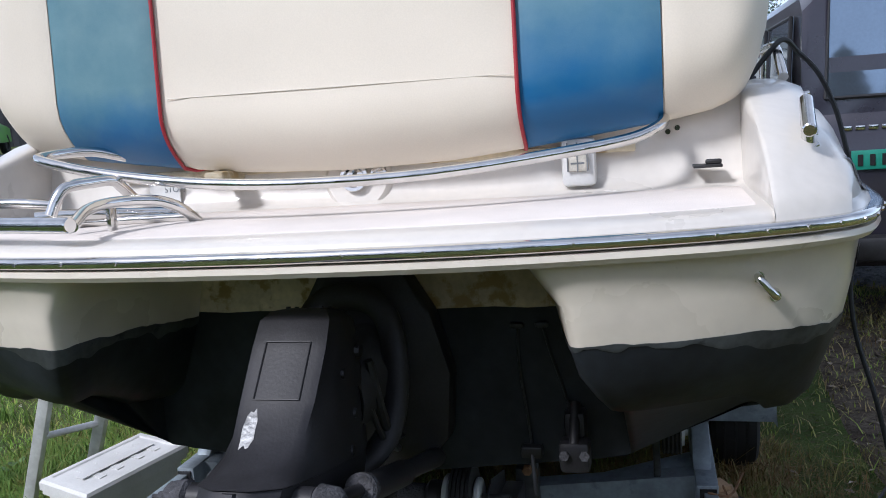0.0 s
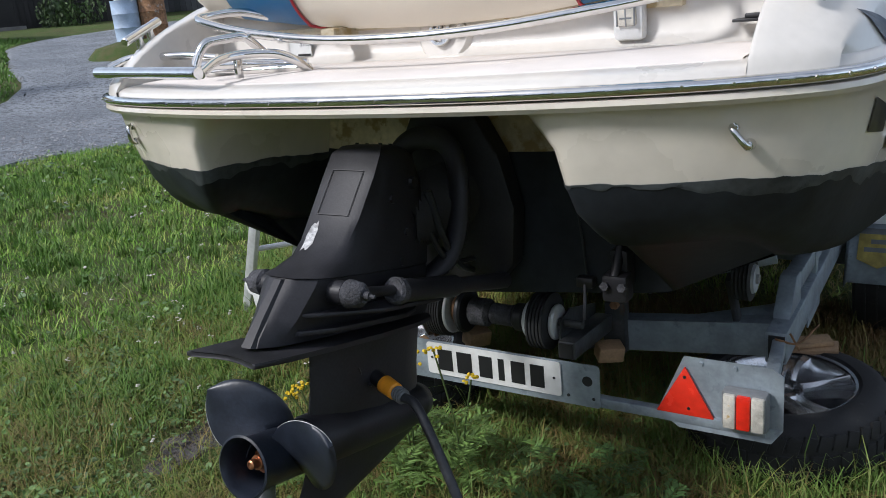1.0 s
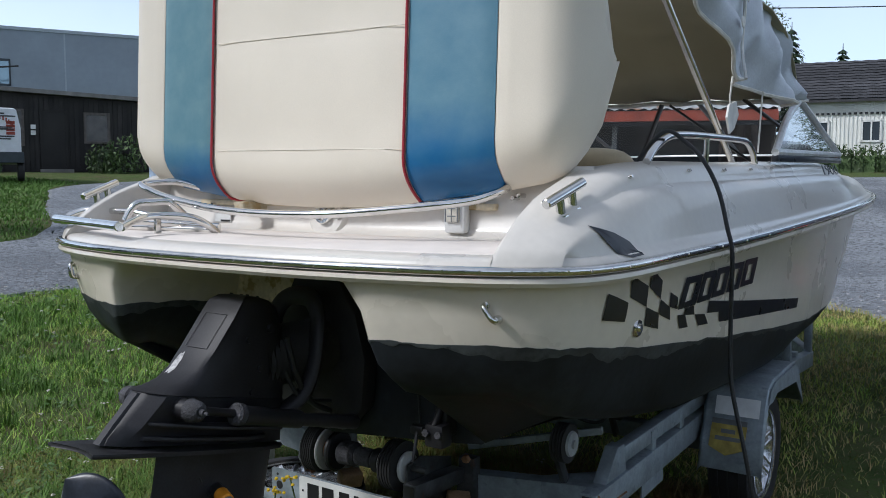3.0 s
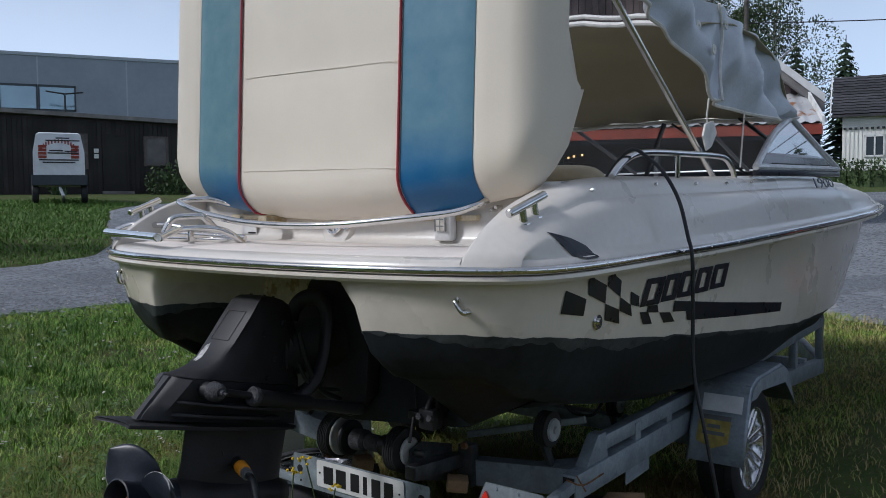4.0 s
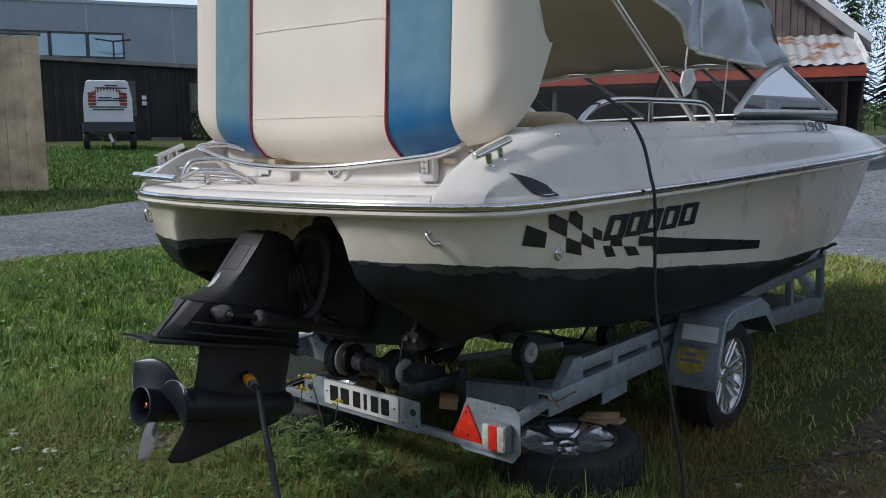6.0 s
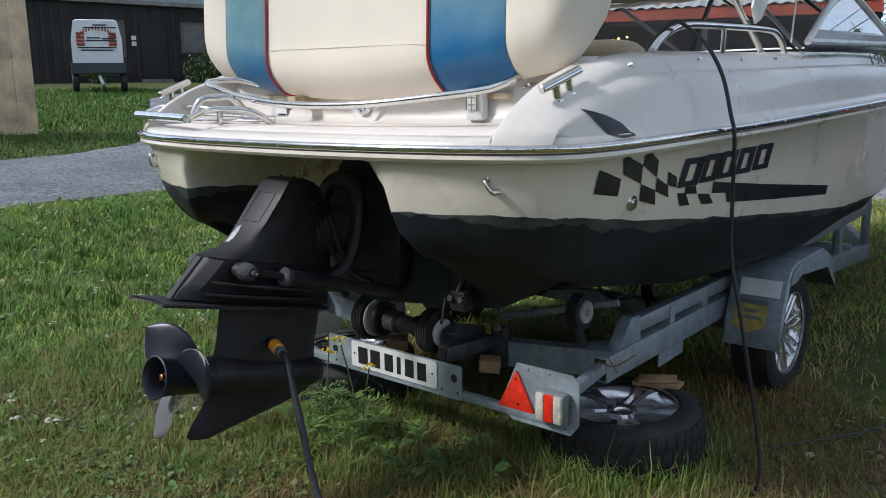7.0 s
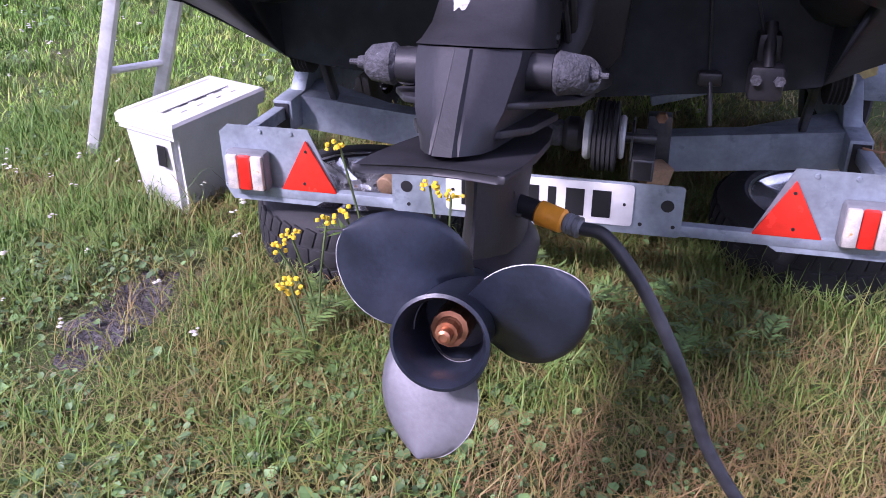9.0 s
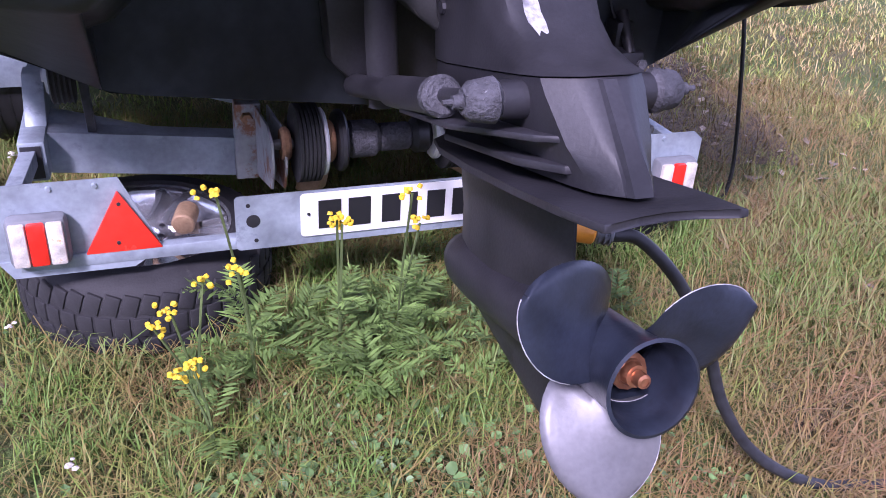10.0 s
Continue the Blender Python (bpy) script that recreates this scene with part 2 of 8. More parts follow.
LAMPRED = material("red_lamp_lens", (0.75, 0.025, 0.01), 0.15, scale=30, vary=0.1, bump=0.2, bump_scale=600, coat=0.8)
LAMPCLEAR = material("yellowed_clear_lens", (0.60, 0.57, 0.50), 0.2, scale=30, vary=0.2, bump=0.3, bump_scale=400, coat=0.8, spots=((0.55, 0.36, 0.12), 30, 0.40))
PLATEW = material("white_number_plate", (0.70, 0.70, 0.68), 0.45, scale=12, vary=0.06, spots=((0.56, 0.53, 0.47), 22, 0.34))
INK = plain("black_print", (0.012, 0.012, 0.014), 0.45)
DECAL = material("navy_black_decal", (0.012, 0.014, 0.022), 0.3, scale=12, vary=0.15)
WHITEPLASTIC = material("grey_white_plastic", (0.66, 0.66, 0.65), 0.5, scale=7, vary=0.06, bump=0.03, bump_scale=120, spots=((0.52, 0.51, 0.48), 16, 0.33))
ALU = material("ladder_aluminium", (0.66, 0.67, 0.68), 0.4, 0.35, scale=16, vary=0.1)
ORANGE = material("orange_connector", (0.85, 0.34, 0.02), 0.4, scale=30, vary=0.06)
GREYPL = material("grey_plastic", (0.16, 0.17, 0.18), 0.5, scale=20, vary=0.1)
HOSE = material("black_hose", (0.022, 0.024, 0.028), 0.5, scale=30, vary=0.2)
CANVAS_UNDER = material("olive_canvas", (0.36, 0.33, 0.23), 0.85, scale=2, vary=0.06, bump=0.1, bump_scale=400)
CANVAS = material("grey_canvas", (0.50, 0.54, 0.60), 0.38, scale=5, vary=0.1, bump=0.06, bump_scale=120)
HEM = material("white_canvas_hem", (0.72, 0.71, 0.68), 0.6, scale=20, vary=0.08)
PANE = thin_pane("windscreen_pane", (0.86, 0.91, 0.92), 0.02, 0.06)
BRONZE = material("bronze_nut", (0.45, 0.20, 0.10), 0.35, 0.8, scale=40, vary=0.2)
PALEBLADE = material("pale_blade_metal", (0.145, 0.145, 0.152), 0.46, 0.35, scale=9, vary=0.12, bump=0.04, bump_scale=120, spots=((0.14, 0.14, 0.16), 12, 0.33))
# Wet, rust-flecked steel; the shade under the hull is put into its dark colour.
WETSHADESTEEL = material("shade_dark_wet_steel", (0.075, 0.078, 0.08), 0.35, 0.3, scale=16, vary=0.25, bump=0.1, bump_scale=70, spots=((0.10, 0.06, 0.04), 14, 0.40))
GALVRUST = material("galvanised_steel_with_rust", (0.40, 0.42, 0.42), 0.55, 0.45, scale=14, vary=0.14, bump=0.08, bump_scale=70, spots=((0.27, 0.13, 0.07), 11, 0.46))
# Blue tint and raised gloss stand in for the sky mirrored in this pane.
SIDEPANE = thin_pane("sky_toned_side_pane", (0.55, 0.66, 0.74), 0.6, 0.8)
BLADEGREY = material("worn_propeller_black", (0.0165, 0.021, 0.032), 0.36, scale=14, vary=0.25, bump=0.05, bump_scale=120, spots=((0.15, 0.15, 0.15), 40, 0.27))
WOODRAW = material("raw_wood", (0.42, 0.27, 0.15), 0.7, scale=14, vary=0.2, bump=0.15, bump_scale=120)

# ---- ground ----
RISE = ((0, 6, 10, 14.5, 17, 30, 60, 400, 4000), (0, 0, 0.1, 0.3, 0.75, 1.6, 3.2, 9, 30))


def ground_z(x, y):
    z = float(np.interp(math.hypot(x - 1, y), *RISE))
    k = min(1.0, math.hypot(x, y) / 6)
    return z + 0.02 * noise.noise((x * 0.7, y * 0.7, 3)) + 0.12 * k * noise.noise((x * 0.13, y * 0.13, 7)) * k


ROAD_IN = [(-9.4, -14), (-8.7, -6), (-8.3, 0), (-8.05, 2.5), (-7.7, 4.5), (-6.6, 6.6), (-4.5, 8.1), (-2.2, 8.9), (0.0, 8.9), (1.25, 7.6), (1.9, 6.2), (3.4, 5.4), (5.5, 4.6), (7.5, 3.4), (9, 2)]
ROAD_OUT = [(-14.5, -16), (-13.6, -7), (-13.0, 0), (-12.8, 4.5), (-13.2, 7.0), (-17.5, 9.6), (-23, 14), (-21, 22), (-14, 28), (-6, 31), (3, 32), (10, 26), (14, 16), (15, 8), (15, 2)]
rin, rout = spline([(*p, 0) for p in ROAD_IN], 8), spline([(*p, 0) for p in ROAD_OUT], 8)


ROAD_POLY = np.array([(p.x, p.y) for p in rin] + [(p.x, p.y) for p in reversed(rout)])
ROAD_NEXT = np.roll(ROAD_POLY, -1, 0)


def on_road(x, y):
    """For arrays of points: which lie on the gravel."""
    x, y = np.atleast_1d(x), np.atleast_1d(y)
    hit = np.zeros(len(x), bool)
    for (ax, ay), (bx, by) in zip(ROAD_POLY, ROAD_NEXT):
        if ay != by:
            hit ^= ((ay > y) != (by > y)) & (x < ax + (y - ay) / (by - ay) * (bx - ax))
    return hit


def inside(x, y):
    return bool(on_road(x, y)[0])



def wobble(x, y):
    return 0.16 * noise.noise((x * 1.3, y * 1.3, 1)) + 0.07 * noise.noise((x * 5, y * 5, 2))


def mix_node(m, a, b, fac):
    n, l = m.node_tree.nodes, m.node_tree.links
    x = n.new("ShaderNodeMix")
    x.data_type = "RGBA"
    for key, v in (("A", a), ("B", b)):
        if isinstance(v, tuple):
            x.inputs[key].default_value = (*v, 1)
        else:
            l.new(v, x.inputs[key])
    l.new(fac, x.inputs["Factor"])
    return x.outputs["Result"]


def noise_node(m, scale, lo, hi, detail=6, rough=0.6):
    n, l = m.node_tree.nodes, m.node_tree.links
    tc = n.new("ShaderNodeTexCoord")
    t = n.new("ShaderNodeTexNoise")
    t.inputs["Scale"].default_value, t.inputs["Detail"].default_value, t.inputs["Roughness"].default_value = scale, detail, rough
    r = n.new("ShaderNodeMapRange")
    r.inputs["From Min"].default_value, r.inputs["From Max"].default_value = lo, hi
    l.new(tc.outputs["Object"], t.inputs["Vector"])
    l.new(t.outputs["Fac"], r.inputs["Value"])
    return r.outputs["Result"]


def layered(name, colours, scales, rough=0.9, bump=0.4, bump_scale=120):
    """A base colour with further colours laid over it through noises of falling size."""
    m = bpy.data.materials.new(name)
    m.use_nodes = True
    n, l = m.node_tree.nodes, m.node_tree.links
    p = n["Principled BSDF"]
    col = colours[0]
    for c, (s, lo, hi) in zip(colours[1:], scales):
        col = mix_node(m, col, c, noise_node(m, s, lo, hi))
    l.new(col, p.inputs["Base Color"])
    p.inputs["Roughness"].default_value = rough
    p.inputs["Specular IOR Level"].default_value = 0.25
    b = n.new("ShaderNodeBump")
    b.inputs["Strength"].default_value, b.inputs["Distance"].default_value = bump, 0.03
    l.new(noise_node(m, bump_scale, 0.2, 0.8), b.inputs["Height"])
    l.new(b.outputs["Normal"], p.inputs["Normal"])
    return m


TURF = layered("turf", [(0.080, 0.125, 0.030), (0.105, 0.100, 0.042), (0.060, 0.100, 0.022), (0.065, 0.05, 0.038), (0.13, 0.105, 0.06)],
               [(0.6, 0.40, 0.62), (2.5, 0.42, 0.62), (1.7, 0.60, 0.72), (40, 0.52, 0.72)], 0.95, 0.7, 60)
GRAVEL = layered("grey_gravel", [(0.20, 0.215, 0.24), (0.30, 0.32, 0.35), (0.13, 0.14, 0.15), (0.40, 0.42, 0.45)],
                 [(0.7, 0.4, 0.6), (14, 0.48, 0.60), (45, 0.56, 0.68)], 0.9, 0.9, 40)
DAMP = layered("damp_soil", [(0.085, 0.078, 0.074), (0.15, 0.14, 0.135), (0.045, 0.038, 0.034)], [(5, 0.4, 0.6), (30, 0.5, 0.65)], 0.8, 0.9, 55)
DIRT = layered("bare_dirt", [(0.105, 0.082, 0.062), (0.18, 0.15, 0.115), (0.06, 0.048, 0.038)], [(3, 0.4, 0.6), (25, 0.5, 0.65)], 0.95, 0.8, 50)

bm = B()
radii = [0.0] + list(np.geomspace(0.35, 14, 70)) + list(np.geomspace(14.8, 3000, 50))
rows = []
for r in radii:
    row = []
    for k in range(181):
        a = 2 * math.pi * k / 180
        x, y = -1 + r * math.cos(a), 2 + r * math.sin(a)
        z = ground_z(x, y) - (0.10 if r < 45 and inside(x, y) else 0)
        row.append((x, y, z))
    rows.append(row)
loft(bm, rows)
bmesh.ops.remove_doubles(bm, verts=bm.verts, dist=1e-4)
solo("ground", bm, TURF, "rough mown grass ground rising gently to the yard", "ground", kind="structure")

bm = B()
rows = []
for a, b in zip(rin, rout):
    row = []
    for k in range(49):
        q = a.lerp(b, (k / 48) ** 1.3)
        w = wobble(q.x, q.y) if 0 < k < 48 else wobble(q.x, q.y) * 1.5
        x, y = q.x + w, q.y + w
        edge = -0.06 if k in (0, 48) else 0.012
        row.append((x, y, ground_z(x, y) + edge + 0.012 * noise.noise((x * 2, y * 2, 9))))
    rows.append(row)
loft(bm, rows)
solo("road", bm, GRAVEL, "grey gravel road and yard curving past the lawn", "road", kind="structure")

# loose stones on the near side of the gravel
rng = np.random.default_rng(4)
bm = B()
for _ in range(2600):
    i = rng.integers(10, len(rin) - 10)
    q = rin[i].lerp(rout[i], float(rng.random()) ** 2 * 0.5 + 0.01)
    x, y = q.x + rng.normal(0, 0.2), q.y + rng.normal(0, 0.2)
    s = float(rng.uniform(0.012, 0.035))
    z = ground_z(x, y) + 0.012
    c = [Vector((x + s * dx * rng.uniform(0.7, 1.3), y + s * dy * rng.uniform(0.7, 1.3), z + s * dz)) for dx, dy, dz in ((1, 0, 0.2), (0, 1, 0.15), (-1, 0, 0.2), (0, -1, 0.1), (0.1, 0, 0.7))]
    v = [bm.verts.new(p) for p in c]
    for k in range(4):
        bm.faces.new((v[k], v[(k + 1) % 4], v[4]))
STONE = material("loose_stone", (0.26, 0.26, 0.27), 0.9, scale=30, vary=0.2, island=0.35)
solo("gravel_stones", bm, STONE, "loose grey gravel stones on the road", "gravel", kind="stuff", smooth=False)

# a bare patch of trodden earth beside the trailer
bm = B()
rows = []
for i in range(25):
    f = i / 24
    row = []
    for k in range(13):
        u = (k / 12 - 0.5) * 2
        w = 0.55 * math.sin(math.pi * min(1, f * 0.9 + 0.08)) + 0.10 * noise.noise((f * 4, u, 0))
        x, y = 1.72 + 0.6 * f + u * w, 1.05 + 4.6 * f - 0.25 * u * w
        edge = abs(u) > 0.95 or i in (0, 24)
        row.append((x, y, ground_z(x, y) + (-0.03 if edge else 0.008 + 0.006 * noise.noise((x * 6, y * 6, 0)))))
    rows.append(row)
loft(bm, rows)
solo("dirt_patch", bm, DIRT, "bare brown trodden earth beside the trailer", "dirt", kind="structure")


# a narrow worn strip where damp soil shows through the grass
WA, WB = Vector((-1.06, -0.02, 0)), Vector((-1.08, 0.42, 0))


def worn(x, y):
    """1 in the middle of the worn strip, 0 outside it."""
    p, d = Vector((x, y, 0)), WB - WA
    f = max(0.0, min(1.0, (p - WA).dot(d) / d.length_squared))
    r = (p - WA - d * f).length + 0.10 * noise.noise((x * 5, y * 5, 3))
    return max(0.0, 1 - r / 0.24)


bm = B()
rows = []
for i in range(21):
    c = WA.lerp(WB, -0.15 + 1.3 * i / 20)
    side = Vector((-(WB - WA).y, (WB - WA).x, 0)).normalized()
    row = []
    for k in range(9):
        u = (k / 8 - 0.5) * 2
        w = 0.13 * math.sin(math.pi * (i + 0.5) / 21) ** 0.6 * (1 + 0.5 * noise.noise((i * 0.35, u, 6)))
        q = c + side * u * w
        row.append((q.x, q.y, ground_z(q.x, q.y) + (-0.02 if abs(u) > 0.95 or i in (0, 20) else 0.005 + 0.008 * noise.noise((q.x * 9, q.y * 9, 2)))))
    rows.append(row)
loft(bm, rows)
solo("worn_soil", bm, DAMP, "damp grey-brown soil showing through worn grass", "soil", kind="structure")


# ---- grass ----
def blades(name, pts, hgt, wid, mat, label, seed, lean=0.5, arch=False):
    """Bent grass blades on the points given; arched ones have one joint more and a tip that droops."""
    g = np.random.default_rng(seed)
    n = len(pts)
    a = g.uniform(0, 2 * np.pi, n)
    h = hgt * np.exp(g.normal(0, 0.38, n))
    w = wid * g.uniform(0.6, 1.4, n)
    d = np.stack([np.cos(a), np.sin(a), np.zeros(n)], 1)
    turn = g.normal(0, 0.5, n)
    d2 = np.stack([np.cos(a + turn), np.sin(a + turn), np.zeros(n)], 1)
    s = np.stack([-np.sin(a), np.cos(a), np.zeros(n)], 1)
    bend = lean * h * g.uniform(0.15, 1.5, n)
    up = np.array([0, 0, 1.0])
    stem = [(0.0, 0.0, 0.5), (0.3, 0.6, 0.42), (1.0, 1.0, 0.0)]
    if arch:
        stem = [(0.0, 0.0, 0.5), (0.2, 0.62, 0.45), (0.6, 0.95, 0.34), (1.0, None, 0.0)]
    tip = g.uniform(0.35, 1.1, n)
    k = len(stem)
    nv = 2 * k - 1
    v = np.empty((n, nv, 3))
    for i, (b, z, half) in enumerate(stem):
        way = d if i < 2 else d * 0.5 + d2 * 0.5
        c = pts + way * (bend * b)[:, None] + up * (h * (tip if z is None else z))[:, None]
        if i == k - 1:
            v[:, 2 * i] = c
        else:
            v[:, 2 * i], v[:, 2 * i + 1] = c - s * (w * half)[:, None], c + s * (w * half)[:, None]
    faces = []
    for i in range(k - 2):
        q = 2 * i
        faces += [(q, q + 1, q + 3), (q, q + 3, q + 2)]
    faces.append((nv - 3, nv - 2, nv - 1))
    base = (np.arange(n) * nv)[:, None]
    tri = np.concatenate([base + np.array(f) for f in faces], 1).reshape(-1)
    me = bpy.data.meshes.new(name)
    me.vertices.add(n * nv)
    me.vertices.foreach_set("co", v.reshape(-1))
    me.loops.add(len(tri))
    me.loops.foreach_set("vertex_index", tri.astype(np.int32))
    me.polygons.add(len(tri) // 3)
    me.polygons.foreach_set("loop_start", np.arange(0, len(tri), 3, dtype=np.int32))
    me.update(calc_edges=True)
    me.materials.append(mat)
    return tagged(new(name, me), label, "grass", kind="stuff")


def grass_material(name, stops):
    m = bpy.data.materials.new(name)
    m.use_nodes = True
    n, l = m.node_tree.nodes, m.node_tree.links
    p = n["Principled BSDF"]
    g = n.new("ShaderNodeNewGeometry")
    add = n.new("ShaderNodeMath")
    add.operation = "MULTIPLY_ADD"
    add.inputs[1].default_value = 0.5
    l.new(g.outputs["Random Per Island"], add.inputs[0])
    both = n.new("ShaderNodeMath")
    both.operation = "MULTIPLY_ADD"
    both.inputs[1].default_value = 0.55
    l.new(noise_node(m, 7.0, 0.30, 0.70, 4), both.inputs[0])
    half = n.new("ShaderNodeMath")
    half.operation = "MULTIPLY"
    half.inputs[1].default_value = 0.55
    l.new(noise_node(m, 1.6, 0.32, 0.70, 5), half.inputs[0])
    l.new(half.outputs[0], both.inputs[2])
    l.new(both.outputs[0], add.inputs[2])
    sub = n.new("ShaderNodeMath")
    sub.operation = "MULTIPLY"
    sub.inputs[1].default_value = 0.72
    l.new(add.outputs[0], sub.inputs[0])
    r = n.new("ShaderNodeValToRGB")
    e = r.color_ramp.elements
    for i, (pos, c) in enumerate(stops):
        if i < 2:
            e[i].position, e[i].color = pos, (*c, 1)
        else:
            x = e.new(pos)
            x.color = (*c, 1)
    tcx = n.new("ShaderNodeTexCoord")
    sx = n.new("ShaderNodeSeparateXYZ")
    l.new(tcx.outputs["Object"], sx.inputs["Vector"])
    dry = n.new("ShaderNodeMapRange")
    dry.inputs["From Min"].default_value, dry.inputs["From Max"].default_value = -2.5, 1.2
    dry.inputs["To Min"].default_value, dry.inputs["To Max"].default_value = -0.32, 0.04
    l.new(sx.outputs["X"], dry.inputs["Value"])
    tot = n.new("ShaderNodeMath")
    l.new(sub.outputs[0], tot.inputs[0])
    l.new(dry.outputs["Result"], tot.inputs[1])
    l.new(tot.outputs[0], r.inputs["Fac"])
    l.new(r.outputs["Color"], p.inputs["Base Color"])
    p.inputs["Roughness"].default_value = 0.6
    p.inputs["Specular IOR Level"].default_value = 0.3
    return m


LAWN = grass_material("lawn_blades", [(0.0, (0.13, 0.28, 0.03)), (1.0, (0.50, 0.38, 0.19)), (0.26, (0.225, 0.39, 0.055)), (0.46, (0.335, 0.40, 0.085)), (0.70, (0.43, 0.34, 0.15))])
NEARMIX = grass_material("near_blades", [(0.0, (0.125, 0.235, 0.032)), (1.0, (0.25, 0.145, 0.07)), (0.26, (0.17, 0.235, 0.042)), (0.46, (0.20, 0.18, 0.05)), (0.72, (0.205, 0.135, 0.05))])
STRAW = grass_material("straw_blades", [(0.0, (0.22, 0.20, 0.068)), (1.0, (0.27, 0.185, 0.09)), (0.5, (0.20, 0.145, 0.062))])
BANK = grass_material("bank_blades", [(0.0, (0.085, 0.175, 0.028)), (1.0, (0.22, 0.25, 0.08)), (0.5, (0.125, 0.225, 0.04))])


def scatter(n, x0, x1, y0, y1, seed, keep=None):
    g = np.random.default_rng(seed)
    p = np.stack([g.uniform(x0, x1, n), g.uniform(y0, y1, n)], 1)
    out = []
    for x, y in p[~on_road(p[:, 0], p[:, 1])]:
        if keep and not keep(x, y, g):
            continue
        out.append((x, y, ground_z(x, y) - 0.004))
    return np.array(out)


def near_tyre(x, y):
    return math.hypot(x - 0.79, y - 0.965) < 0.325 or math.hypot(x + 0.575, y - 0.785) < 0.325


def beyond(x, y, g):
    return (x < -1.9 + g.uniform(-0.5, 0.5) or y > 1.9 + g.uniform(-0.4, 0.4) or x > 2.5) and thin(x, y, g)


def thin(x, y, g):
    patch = noise.noise((x * 1.1, y * 1.1, 5))
    bare = x > 1.2 and 0.9 < y < 6
    return not near_tyre(x, y) and g.random() < (0.75 + 0.6 * patch) * (0.45 if bare else 1) * (1 - min(0.68, 1.3 * worn(x, y)))


def straw_spot(x, y, g):
    """Straw lies in patches, more of it to starboard."""
    return thin(x, y, g) and g.random() < 0.40 + 0.14 * x + 1.2 * noise.noise((x * 2.1, y * 2.1, 21))


blades("grass_straw", scatter(120000, -2.4, 2.8, -1.7, 2.0, 15, straw_spot), 0.036, 0.0021, STRAW, "dry straw-coloured stalks lying in the short grass", 25, 2.6, True)
blades("grass_near", scatter(165000, -2.4, 2.8, -1.6, 2.2, 11, thin), 0.044, 0.0027, NEARMIX, "short green and straw-coloured grass round the trailer", 21, 1.7, True)
blades("grass_lawn", scatter(400000, -8.4, 5.5, -3.5, 9.0, 12, beyond), 0.036, 0.0056, LAWN, "uneven green lawn running to the gravel road", 22, 1.25)
blades("grass_side", scatter(70000, 1.9, 4.6, -0.5, 4.6, 17, lambda x, y, g: (x > 2.6 or y > 2.0) and thin(x, y, g)), 0.038, 0.0030, NEARMIX, "short dry grass beside the bare earth", 27, 1.2)
blades("grass_bank", scatter(90000, -27, -12.5, -6, 14, 13), 0.055, 0.022, BANK, "green grass on the bank beyond the road", 23, 0.9)
blades("grass_tall", scatter(4200, -0.75, 1.1, 0.95, 1.9, 14, lambda x, y, g: not near_tyre(x, y)), 0.07, 0.004, NEARMIX, "longer uncut grass under the trailer", 24, 0.6, True)


TUFT = grass_material("tuft_blades", [(0.0, (0.085, 0.18, 0.028)), (1.0, (0.24, 0.205, 0.085)), (0.45, (0.125, 0.21, 0.04)), (0.7, (0.175, 0.19, 0.06))])


def tufts(n, x0, x1, y0, y1, seed, each):
    """Clumped points, denser towards the green side."""
    g = np.random.default_rng(seed)
    out = []
    for _ in range(n):
        cx, cy = g.uniform(x0, x1), g.uniform(y0, y1)
        green = 0.5 + 1.1 * noise.noise((cx * 0.9, cy * 0.9, 11)) - 0.05 * cx
        if g.random() > green or near_tyre(cx, cy) or worn(cx, cy) > 0.2 or (cx > 1.2 and cy > 0.9):
            continue
        s = g.uniform(0.012, 0.05)
        for _ in range(int(each * g.uniform(0.4, 1.6))):
            x, y = cx + g.normal(0, s), cy + g.normal(0, s)
            out.append((x, y, ground_z(x, y) - 0.004))
    return np.array(out)


# Darker blades here carry the shadow of the lawn's denser clumps in their colour.
blades("lawn_tufts", tufts(1500, -7.0, -1.6, -2.0, 5.5, 35, 30), 0.075, 0.0055, TUFT, "darker green tufts in the lawn", 28, 0.9)
blades("grass_tufts", tufts(3600, -2.4, 2.6, -1.5, 2.0, 33, 26), 0.062, 0.0031, TUFT, "green tufts standing out of the dry short grass", 26, 1.0, True)


def tyre_fringe(n, seed):
    """Points in a ring round the lying wheel, where the mower does not reach."""
    g = np.random.default_rng(seed)
    a, r = g.uniform(0, 2 * np.pi, n), 0.33 + np.abs(g.normal(0, 0.07, n))
    x, y = 0.79 + r * np.cos(a), 0.965 + r * np.sin(a)
    return np.stack([x, y, [ground_z(p, q) - 0.004 for p, q in zip(x, y)]], 1)


blades("grass_fringe", tyre_fringe(2600, 61), 0.075, 0.0034, TUFT, "longer grass grown up round the lying tyre", 62, 0.8, True)


